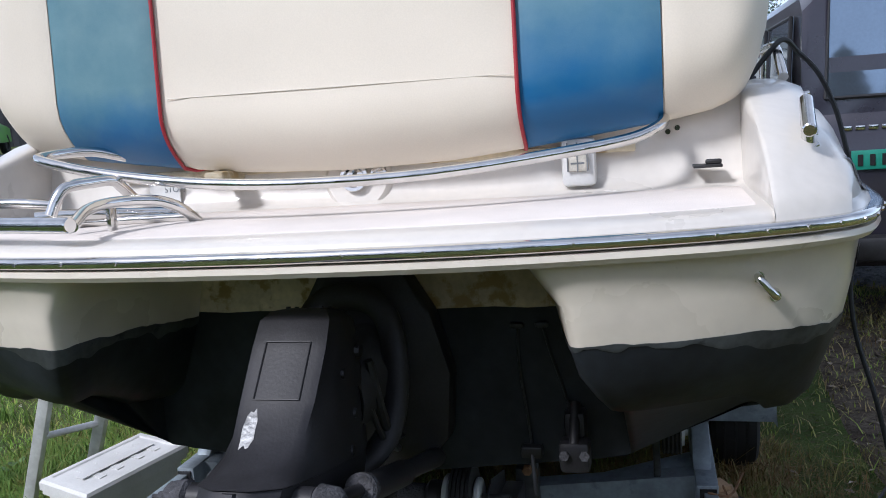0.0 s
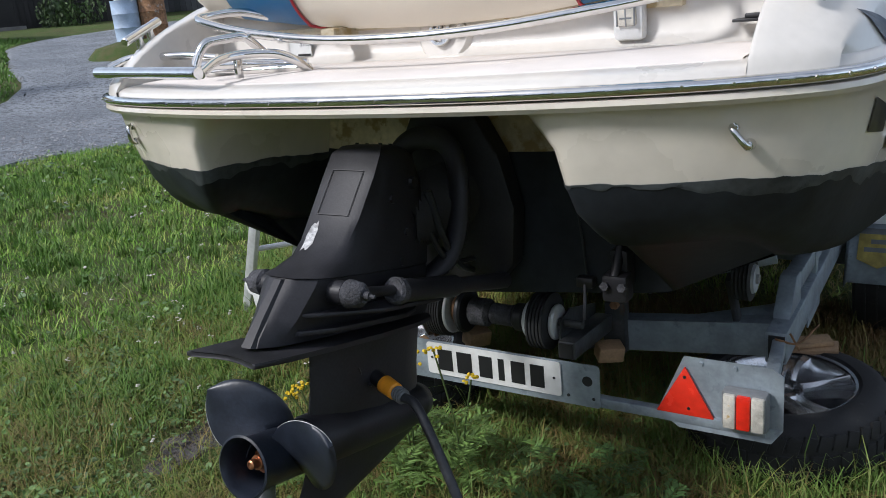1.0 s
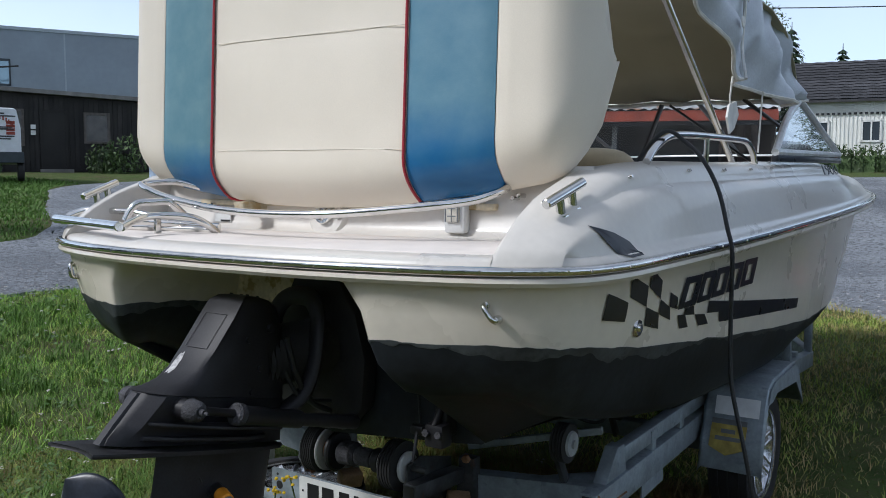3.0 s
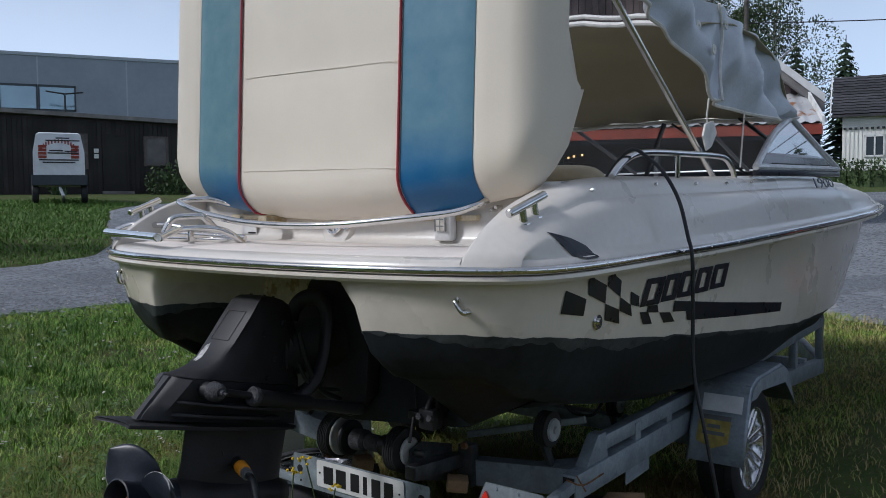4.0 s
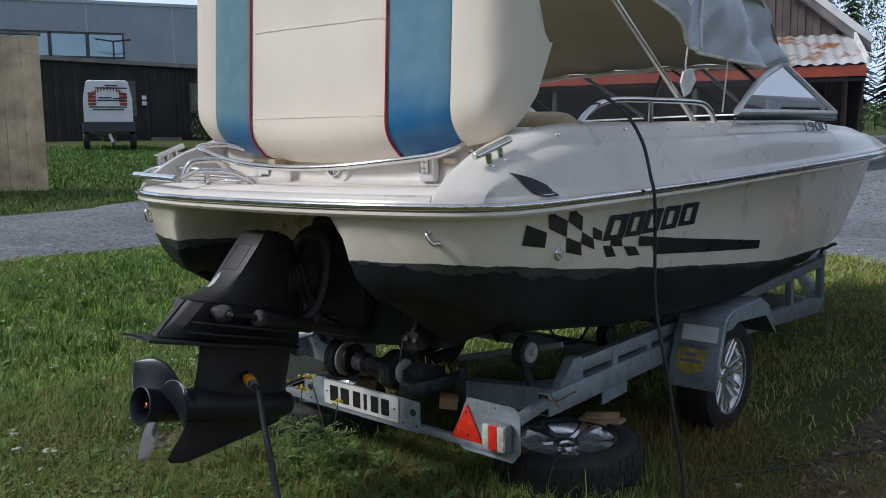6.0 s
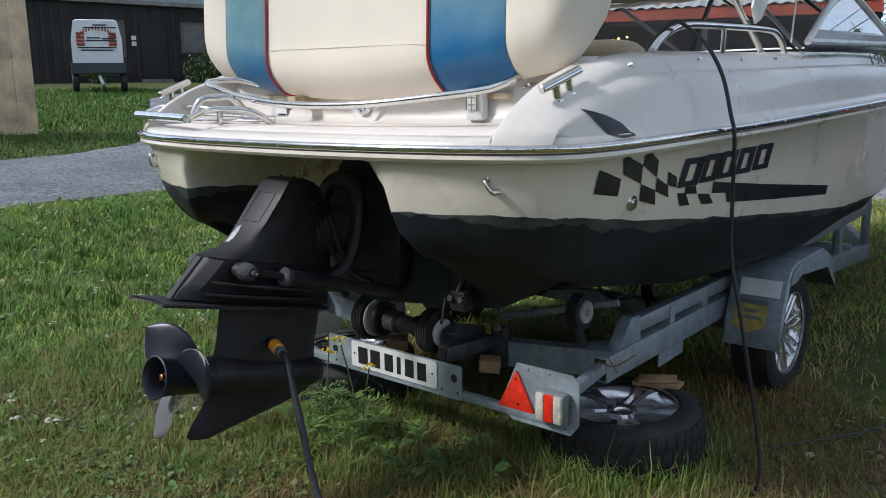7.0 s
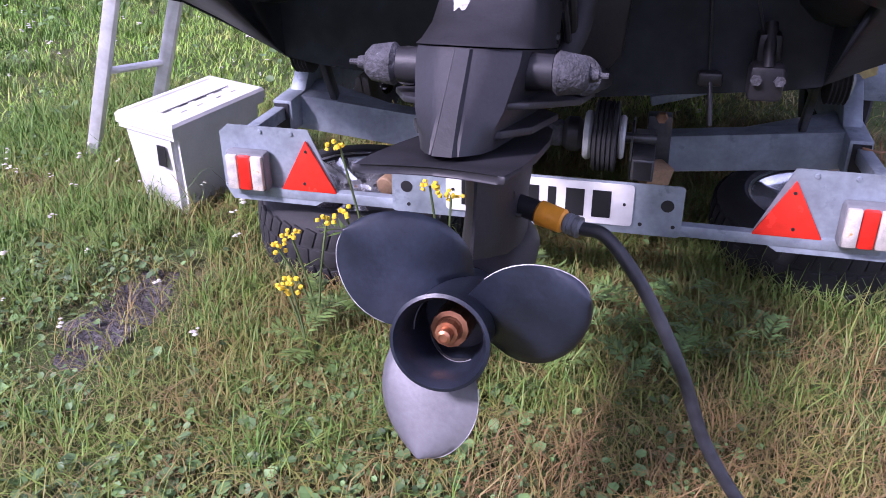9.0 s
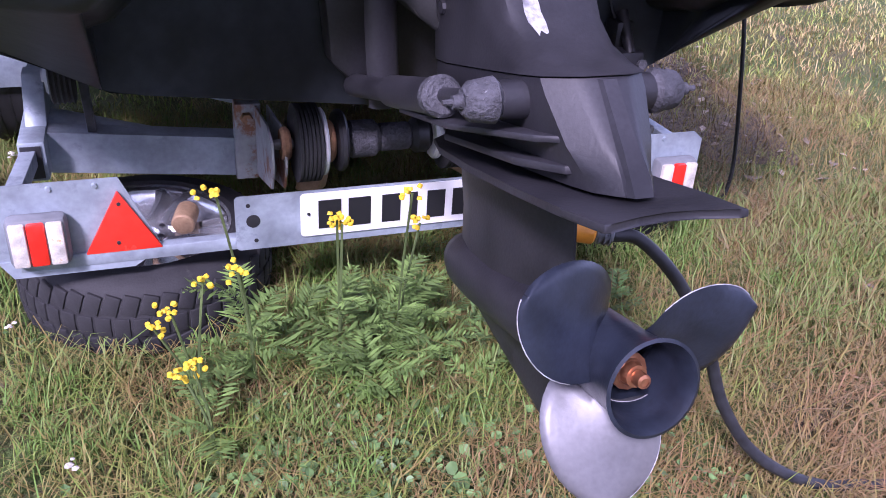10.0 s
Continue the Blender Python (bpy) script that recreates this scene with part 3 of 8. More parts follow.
def leaf_patch(name, n, area, size, mat, label, seed, category, height, patchy=0.0):
    """Small rounded, folded leaves on short stalks, in clumps."""
    g = random.Random(seed)
    bm = B()
    for _ in range(n):
        cx, cy = g.uniform(*area[:2]), g.uniform(*area[2:])
        if inside(cx, cy) or near_tyre(cx, cy):
            continue
        if patchy and g.random() > 0.35 + patchy * noise.noise((cx * 1.7, cy * 1.7, 31)):
            continue
        big = g.choice((0.7, 1.0, 1.0, 1.8))
        for _ in range(g.randint(5, 12)):
            x, y = cx + g.gauss(0, 0.035 * big), cy + g.gauss(0, 0.035 * big)
            s = size * big * g.uniform(0.6, 1.3)
            z = ground_z(x, y) + g.uniform(0.25, 1.0) * height
            m = Matrix.Translation((x, y, z)) @ Euler((g.uniform(-0.6, 0.6), g.uniform(-0.5, 0.7), g.uniform(0, 6.28))).to_matrix().to_4x4()
            v = [bm.verts.new(m @ Vector(p)) for p in ((0, 0, 0), (0.25 * s, 0.36 * s, 0.10 * s), (0.75 * s, 0.40 * s, 0.10 * s), (s, 0, 0.02 * s), (0.75 * s, -0.40 * s, 0.10 * s), (0.25 * s, -0.36 * s, 0.10 * s))]
            bm.faces.new((v[0], v[3], v[2], v[1]))
            bm.faces.new((v[0], v[5], v[4], v[3]))
    return solo(name, bm, mat, label, category, kind="stuff", smooth=False)


WEED = material("weed_leaf", (0.105, 0.19, 0.055), 0.55, scale=6, vary=0.25, island=0.4)
leaf_patch("clover_leaves", 2900, (-2.4, 0.5, -1.4, 1.2), 0.015, WEED, "low clover and dandelion leaves in the grass", 5, "weeds", 0.045, 1.3)
leaf_patch("lawn_weeds", 420, (-8, -1.5, -2.5, 7), 0.024, WEED, "broad weed leaves scattered over the lawn", 6, "weeds", 0.08)

FLOWERW = material("white_flower_head", (0.50, 0.48, 0.42), 0.8, scale=30, vary=0.1, island=0.15)
bm = B()
g = random.Random(8)
for i in range(585):
    x, y = (g.uniform(-8, 0.6), g.uniform(-2.2, 7.5)) if i < 560 else (g.uniform(-2.3, -0.7), g.uniform(-0.5, 1.0))
    if inside(x, y) or (x > -0.7 and abs(y - 0.6) < 1.2):
        continue
    z = ground_z(x, y)
    h, s = g.uniform(0.06, 0.15), g.uniform(0.008, 0.020) * (0.7 if i >= 560 else 1)
    tx, ty = x + g.gauss(0, 0.02), y + g.gauss(0, 0.02)
    for _ in range(4):
        m = Matrix.Translation((tx + g.gauss(0, s * 0.5), ty + g.gauss(0, s * 0.5), z + h + g.gauss(0, 0.005)))
        r = s * g.uniform(0.35, 0.7)
        v = [bm.verts.new(m @ Vector((r * math.cos(k * 1.2566), r * math.sin(k * 1.2566), 0))) for k in range(5)] + [bm.verts.new(m @ Vector((0, 0, r * 0.6)))]
        for k in range(5):
            bm.faces.new((v[k], v[(k + 1) % 5], v[5]))
solo("white_flowers", bm, FLOWERW, "small white clover and yarrow heads in the lawn", "flowers", kind="stuff", smooth=False)

LITTER = material("dead_leaf", (0.30, 0.25, 0.20), 0.8, scale=12, vary=0.25, island=0.45)
bm = B()
g = random.Random(41)
for _ in range(260):
    f = g.random()
    x, y = 1.72 + 0.6 * f + g.gauss(0, 0.28), 1.2 + 3.2 * f + g.gauss(0, 0.3)
    s = g.uniform(0.012, 0.035)
    m = Matrix.Translation((x, y, ground_z(x, y) + 0.014)) @ Euler((g.uniform(-0.3, 0.3), g.uniform(-0.3, 0.3), g.uniform(0, 6.28))).to_matrix().to_4x4()
    v = [bm.verts.new(m @ Vector(q)) for q in ((-s, 0, 0), (0, -0.5 * s, 0.004), (s, 0, 0), (0, 0.5 * s, 0.006))]
    bm.faces.new(v)
solo("leaf_litter", bm, LITTER, "dead brown leaves scattered on the bare earth", "leaves", kind="stuff", smooth=False)

# ---- distant buildings ----
def axes(a, b):
    """Unit vectors along a wall from a to b and out of it (to the right of the way)."""
    t = Vector((b[0] - a[0], b[1] - a[1], 0))
    L = t.length
    t.normalize()
    return t, Vector((t.y, -t.x, 0)), L


CLAD = material("grey_metal_cladding", (0.27, 0.31, 0.36), 0.5, scale=0.4, vary=0.06, bump_scale=3)
CLADSEAM = material("pale_panel_seam", (0.38, 0.42, 0.47), 0.5, vary=0.05)
DARKFRAME = material("dark_window_frame", (0.03, 0.04, 0.05), 0.4, vary=0.1)
DAYGLASS = material("sky_reflecting_glass", (0.16, 0.24, 0.28), 0.06, 0.6, scale=0.5, vary=0.1, spec=1.0, coat=1.0)
BLACKWOOD = material("black_tarred_boards", (0.022, 0.020, 0.019), 0.75, scale=1.2, vary=0.35, bump=0.2, bump_scale=30, island=0.3)
BLACKBOARD = material("black_tarred_plank", (0.024, 0.021, 0.020), 0.75, scale=1.2, vary=0.35, bump=0.2, bump_scale=30, rand=0.35)
DULLPANE = material("dusty_pane", (0.10, 0.09, 0.08), 0.25, scale=2, vary=0.3)
ROOFEDGE = material("weathered_fascia", (0.20, 0.19, 0.18), 0.7, scale=2, vary=0.2)

# grey hall with a band of windows
A, C = Vector((-62.5, 3.0, 0)), Vector((-41.0, 43.3, 0))
t, nrm, L = axes(A, C)
hall = thing("grey_hall", (-52, 23, 3), "large grey metal-clad hall with a band of windows", "building")


def wall_pt(o, t, nrm, s, z, out=0.0):
    p = o + t * s + nrm * out
    return Vector((p.x, p.y, z))


bm = B()
plate(bm, [wall_pt(A, t, nrm, 0, 0.5), wall_pt(A, t, nrm, L, 0.5), wall_pt(A, t, nrm, L, 10.9), wall_pt(A, t, nrm, 0, 10.9)], -nrm * 14)
part("wall", bm, CLAD, hall, smooth=False)
bm = B()
plate(bm, [wall_pt(A, t, nrm, -0.1, 10.9, 0.08), wall_pt(A, t, nrm, L + 0.1, 10.9, 0.08), wall_pt(A, t, nrm, L + 0.1, 11.1, 0.08), wall_pt(A, t, nrm, -0.1, 11.1, 0.08)], -nrm * 14.1)
part("roof_edge", bm, CLADSEAM, hall, smooth=False)
for k in range(9):
    s = 3.2 + 5.3 * k
    bm = B()
    plate(bm, [wall_pt(A, t, nrm, s, 2, 0.0), wall_pt(A, t, nrm, s + 0.09, 2, 0.0), wall_pt(A, t, nrm, s + 0.09, 10.88, 0.0), wall_pt(A, t, nrm, s, 10.88, 0.0)], nrm * 0.025)
    part("panel_seam", bm, CLADSEAM, hall, smooth=False)
for k in range(8):
    s = 8.9 + 2.22 * k
    bm = B()
    a, b, z0, z1 = s, s + 2.2, 7.45, 9.1
    for q in ((a, a + 0.1, z0, z1), (b - 0.1, b, z0, z1), (a, b, z0, z0 + 0.12), (a, b, z1 - 0.14, z1)):
        plate(bm, [wall_pt(A, t, nrm, q[0], q[2], 0.004), wall_pt(A, t, nrm, q[1], q[2], 0.004), wall_pt(A, t, nrm, q[1], q[3], 0.004), wall_pt(A, t, nrm, q[0], q[3], 0.004)], nrm * 0.06)
    f = part("window", bm, DARKFRAME, hall, smooth=False)
    bm = B()
    plate(bm, [wall_pt(A, t, nrm, a + 0.1, z0 + 0.1, 0.006), wall_pt(A, t, nrm, b - 0.1, z0 + 0.1, 0.006), wall_pt(A, t, nrm, b - 0.1, z1 - 0.12, 0.006), wall_pt(A, t, nrm, a + 0.1, z1 - 0.12, 0.006)], nrm * 0.02)
    part("pane", bm, DAYGLASS, f, smooth=False)

# black shed
A, C = Vector((-32.35, 12.6, 0)), Vector((-27.3, 22.3, 0))
t, nrm, L = axes(A, C)
shed = thing("black_shed", (-30, 17.5, 1.9), "long low shed of black tarred boards with a pitched roof edge", "shed")
bm = B()
top = lambda s: 5.15 - 0.040 * s
plate(bm, [wall_pt(A, t, nrm, 0, 1.4), wall_pt(A, t, nrm, L, 1.4), wall_pt(A, t, nrm, L, top(L)), wall_pt(A, t, nrm, 0, top(0))], -nrm * 5)
part("wall", bm, BLACKWOOD, shed, smooth=False)
bm = B()
plate(bm, [wall_pt(A, t, nrm, -0.3, top(0), 0.35), wall_pt(A, t, nrm, L + 0.3, top(L), 0.35), wall_pt(A, t, nrm, L + 0.3, top(L) + 0.16, 0.35), wall_pt(A, t, nrm, -0.3, top(0) + 0.16, 0.35)], -nrm * 5.8)
part("roof", bm, ROOFEDGE, shed, smooth=False)
n_boards = 60
for k in range(n_boards):
    s0, s1 = L * k / n_boards, L * (k + 1) / n_boards - 0.02
    bm = B()
    plate(bm, [wall_pt(A, t, nrm, s0, 1.5, 0.0), wall_pt(A, t, nrm, s1, 1.5, 0.0), wall_pt(A, t, nrm, s1, top(s1) - 0.01, 0.0), wall_pt(A, t, nrm, s0, top(s0) - 0.01, 0.0)], nrm * (0.02 + 0.015 * (k % 2)))
    part("board", bm, BLACKBOARD, shed, smooth=False)


def framed(parent, s0, s1, z0, z1, name, fmat, pmat, w=0.1):
    bm = B()
    for q in ((s0, s0 + w, z0, z1), (s1 - w, s1, z0, z1), (s0 + w, s1 - w, z0, z0 + w), (s0 + w, s1 - w, z1 - w, z1)):
        plate(bm, [wall_pt(A, t, nrm, q[0], q[2], 0.03), wall_pt(A, t, nrm, q[1], q[2], 0.03), wall_pt(A, t, nrm, q[1], q[3], 0.03), wall_pt(A, t, nrm, q[0], q[3], 0.03)], nrm * 0.05)
    f = part(name, bm, fmat, parent, smooth=False)
    bm = B()
    plate(bm, [wall_pt(A, t, nrm, s0 + w, z0 + w, 0.03), wall_pt(A, t, nrm, s1 - w, z0 + w, 0.03), wall_pt(A, t, nrm, s1 - w, z1 - w, 0.03), wall_pt(A, t, nrm, s0 + w, z1 - w, 0.03)], nrm * 0.02)
    part("pane" if "window" in name else "leaf", bm, pmat, parent, smooth=False)


FRAMEGREY = material("weathered_frame", (0.10, 0.085, 0.075), 0.7, vary=0.2)
framed(shed, 6.35, 7.35, 3.05, 4.3, "window", FRAMEGREY, DULLPANE)
framed(shed, 3.35, 4.2, 2.9, 4.35, "window", FRAMEGREY, DULLPANE)
framed(shed, 4.75, 5.75, 1.95, 4.35, "door", BLACKBOARD, BLACKWOOD, 0.08)
bm = B()
for z in (3.35, 3.58):
    plate(bm, [wall_pt(A, t, nrm, 4.42, z, 0.04), wall_pt(A, t, nrm, 4.6, z, 0.04), wall_pt(A, t, nrm, 4.6, z + 0.17, 0.04), wall_pt(A, t, nrm, 4.42, z + 0.17, 0.04)], nrm * 0.02)
part("sign", bm, PLATEW, shed, "small white notices", smooth=False)
bm = B()
plate(bm, [wall_pt(A, t, nrm, 4.7, 1.85, 0.05), wall_pt(A, t, nrm, 5.9, 1.85, 0.05), wall_pt(A, t, nrm, 5.9, 2.0, 0.05), wall_pt(A, t, nrm, 4.7, 2.0, 0.05)], nrm * 0.6)
part("door_step", bm, ROOFEDGE, shed, smooth=False)

# covered trailer in front of the shed
TARP = material("white_tarpaulin", (0.72, 0.74, 0.77), 0.5, scale=1.5, vary=0.06, bump=0.2, bump_scale=6)
BRICKRED = plain("sign_brick_red", (0.30, 0.05, 0.03), 0.6)
A, C = Vector((-24.48, 11.14, 0)), Vector((-23.76, 12.52, 0))
t, nrm, L = axes(A, C)
tz = 1.5
ct = thing("covered_trailer", (-24.6, 12, 1.5), "small trailer with a white tarpaulin cover parked by the shed", "trailer")
bm = B()
prof = [(0.02, 2.40), (0.02, 3.2), (0.12, 3.74), (0.2, 3.80), (L - 0.2, 3.80), (L - 0.12, 3.74), (L - 0.02, 3.2), (L - 0.02, 2.40)]
rows = []
for dy in (0.0, -0.35, -2.4):
    lift = 0.0 if dy < 0 else -0.05
    rows.append([wall_pt(A, t, nrm, s, z + (lift if z > 3 else 0), dy) for s, z in prof])
loft(bm, rows, caps=True)
part("cover", bm, TARP, ct, "white tarpaulin with dark printing", sharp=30)
bm = B()
plate(bm, [wall_pt(A, t, nrm, -0.05, 2.08, 0.03), wall_pt(A, t, nrm, L + 0.05, 2.08, 0.03), wall_pt(A, t, nrm, L + 0.05, 2.42, 0.03), wall_pt(A, t, nrm, -0.05, 2.42, 0.03)], -nrm * 2.5, 0.02)
part("body", bm, DARKFRAME, ct, smooth=False)
for s in (0.05, L - 0.05):
    bm = B()
    p = wall_pt(A, t, nrm, s, 1.82, -0.35)
    cyl(bm, p - t * 0.1, p + t * 0.1, 0.3, seg=24, bevel=0.03)
    part("wheel", bm, RUBBER, ct)
bm = B()
beam(bm, wall_pt(A, t, nrm, L / 2, 2.0, 0.0), wall_pt(A, t, nrm, L / 2 + 0.1, 1.72, 0.9), 0.08, 0.08)
part("drawbar", bm, GALV, ct)
bm = B()
p = wall_pt(A, t, nrm, L / 2 + 0.1, 1.62, 0.85)
cyl(bm, p - t * 0.04, p + t * 0.04, 0.12, seg=18)
part("jockey_wheel", bm, RUBBER, ct)
bm = B()
for side in (0.18, L - 0.42):
    for r in range(4):
        plate(bm, [wall_pt(A, t, nrm, side, 2.95 + 0.11 * r, 0.012), wall_pt(A, t, nrm, side + 0.24, 2.95 + 0.11 * r, 0.012), wall_pt(A, t, nrm, side + 0.24, 3.04 + 0.11 * r, 0.012), wall_pt(A, t, nrm, side, 3.04 + 0.11 * r, 0.012)], nrm * 0.006)
for k in range(15):
    a = math.pi * (0.12 + 0.76 * k / 14)
    cx, cz = L / 2 - 0.58 * math.cos(a), 3.02 + 0.42 * math.sin(a)
    plate(bm, [wall_pt(A, t, nrm, cx - 0.02, cz, 0.012), wall_pt(A, t, nrm, cx + 0.02, cz, 0.012), wall_pt(A, t, nrm, cx + 0.02, cz + 0.12, 0.012), wall_pt(A, t, nrm, cx - 0.02, cz + 0.12, 0.012)], nrm * 0.006)
part("print", bm, BRICKRED, ct, "red brick arch print", smooth=False)
bm = B()
for s0, s1, z in ((0.45, 1.35, 3.10), (0.5, 0.9, 3.18), (0.95, 1.3, 3.16), (0.2, L - 0.2, 2.88), (0.3, L - 0.3, 2.80), (0.4, 1.4, 3.50), (0.7, 1.1, 3.58)):
    plate(bm, [wall_pt(A, t, nrm, s0, z, 0.014), wall_pt(A, t, nrm, s1, z, 0.014), wall_pt(A, t, nrm, s1, z + 0.04, 0.014), wall_pt(A, t, nrm, s0, z + 0.04, 0.014)], nrm * 0.006)
part("lettering", bm, INK, ct, smooth=False)

# board fence
FENCEWOOD = material("fence_plank", (0.58, 0.45, 0.29), 0.8, scale=2.5, vary=0.2, bump=0.2, bump_scale=40, rand=0.12, spots=((0.35, 0.26, 0.16), 7, 0.22))
A, C = Vector((-16.2, 1.6, 0)), Vector((-14.65, 5.40, 0))
t, nrm, L = axes(A, C)
fence = thing("board_fence", (-12.6, 3, 0.6), "tall screen of vertical weathered wooden boards", "fence")
nb = 24
for k in range(nb):
    s0, s1 = L * k / nb, L * (k + 1) / nb - 0.006
    out = 0.022 * (k % 2)
    bm = B()
    plate(bm, [wall_pt(A, t, nrm, s0, 0.5, out), wall_pt(A, t, nrm, s1 + 0.02 * (k % 2), 0.5, out), wall_pt(A, t, nrm, s1 + 0.02 * (k % 2), 3.72, out), wall_pt(A, t, nrm, s0, 3.72, out)], nrm * 0.022)
    part("board", bm, FENCEWOOD, fence, smooth=False)
bm = B()
plate(bm, [wall_pt(A, t, nrm, L, 0.5, -0.1), wall_pt(A, t, nrm, L + 0.16, 0.5, -0.1), wall_pt(A, t, nrm, L + 0.16, 3.76, -0.1), wall_pt(A, t, nrm, L, 3.76, -0.1)], nrm * 0.16)
part("post", bm, FENCEWOOD, fence, smooth=False)
bm = B()
plate(bm, [wall_pt(A, t, nrm, -0.05, 3.725, -0.1), wall_pt(A, t, nrm, L + 0.2, 3.76, -0.1), wall_pt(A, t, nrm, L + 0.2, 3.80, -0.1), wall_pt(A, t, nrm, -0.05, 3.765, -0.1)], nrm * 0.2)
part("cap", bm, ROOFEDGE, fence, smooth=False)

# grey board wall behind the yard
GREYBOARD = material("grey_weathered_plank", (0.105, 0.10, 0.105), 0.8, scale=1.0, vary=0.25, bump=0.2, bump_scale=30, rand=0.45)
A, C = Vector((-33.0, 19.8, 0)), Vector((-22.5, 33.0, 0))
t, nrm, L = axes(A, C)
bw = thing("board_wall", (-28, 26, 2), "long tall wall of grey weathered boards behind the yard", "wall")
nb = 70
for k in range(nb):
    s0, s1 = L * k / nb, L * (k + 1) / nb - 0.015
    bm = B()
    h = 5.0
    plate(bm, [wall_pt(A, t, nrm, s0, 1.5, 0.0), wall_pt(A, t, nrm, s1, 1.5, 0.0), wall_pt(A, t, nrm, s1, h, 0.0), wall_pt(A, t, nrm, s0, h, 0.0)], nrm * (0.03 + 0.02 * (k % 2)))
    part("board", bm, GREYBOARD, bw, smooth=False)
bm = B()
plate(bm, [wall_pt(A, t, nrm, 0, 1.0, -0.1), wall_pt(A, t, nrm, L, 1.0, -0.1), wall_pt(A, t, nrm, L, 4.98, -0.1), wall_pt(A, t, nrm, 0, 4.98, -0.1)], nrm * 0.09)
part("backing", bm, BLACKWOOD, bw, smooth=False)


# oil drums
def drum(at, mat, label, lid_mat, lid_turn):
    d = thing("oil_drum", at, label, "barrel", "drums on the yard")
    bm = B()
    lathe(bm, [(0.0, 0.0), (0.28, 0.0), (0.29, 0.02), (0.28, 0.04), (0.28, 0.27), (0.292, 0.285), (0.28, 0.30), (0.28, 0.56), (0.292, 0.575), (0.28, 0.59), (0.28, 0.84), (0.29, 0.86), (0.27, 0.86), (0.26, 0.5), (0.0, 0.5)], Matrix.Translation(at), 28)
    part("barrel", bm, mat, d)
    bm = B()
    lathe(bm, [(0.0, 0.0), (0.27, 0.0), (0.28, 0.015), (0.27, 0.03), (0.0, 0.03)], Matrix.Translation(Vector(at) + Vector((0.05, 0.02, 0.97))) @ Euler((radians(38), radians(20), lid_turn)).to_matrix().to_4x4(), 24)
    part("lid", bm, lid_mat, d)


BLUEDRUM = material("faded_blue_white_drum", (0.38, 0.47, 0.60), 0.5, scale=3, vary=0.15)
drum((-14.66, 10.8, ground_z(-14.66, 10.8) + 0.3), BLUEDRUM, "faded blue and white oil drum with a tilted lid", PLATEW, 0.4)
drum((-14.32, 11.25, ground_z(-14.32, 11.25) + 0.3), RUST, "rusty oil drum with a dark lid", BLACKPL, 2.0)
bm = B()
loft(bm, [[Vector((-14.5 + r * math.cos(a), 11.0 + r * math.sin(a), ground_z(-14.5, 11.0) + h)) for a in (2 * math.pi * k / 20 for k in range(21))] for r, h in ((1.3, -0.1), (1.0, 0.2), (0.5, 0.31), (0.0, 0.33))])
solo("grass_mound", bm, TURF, "small grassy mound under the drums", "mound", kind="structure")


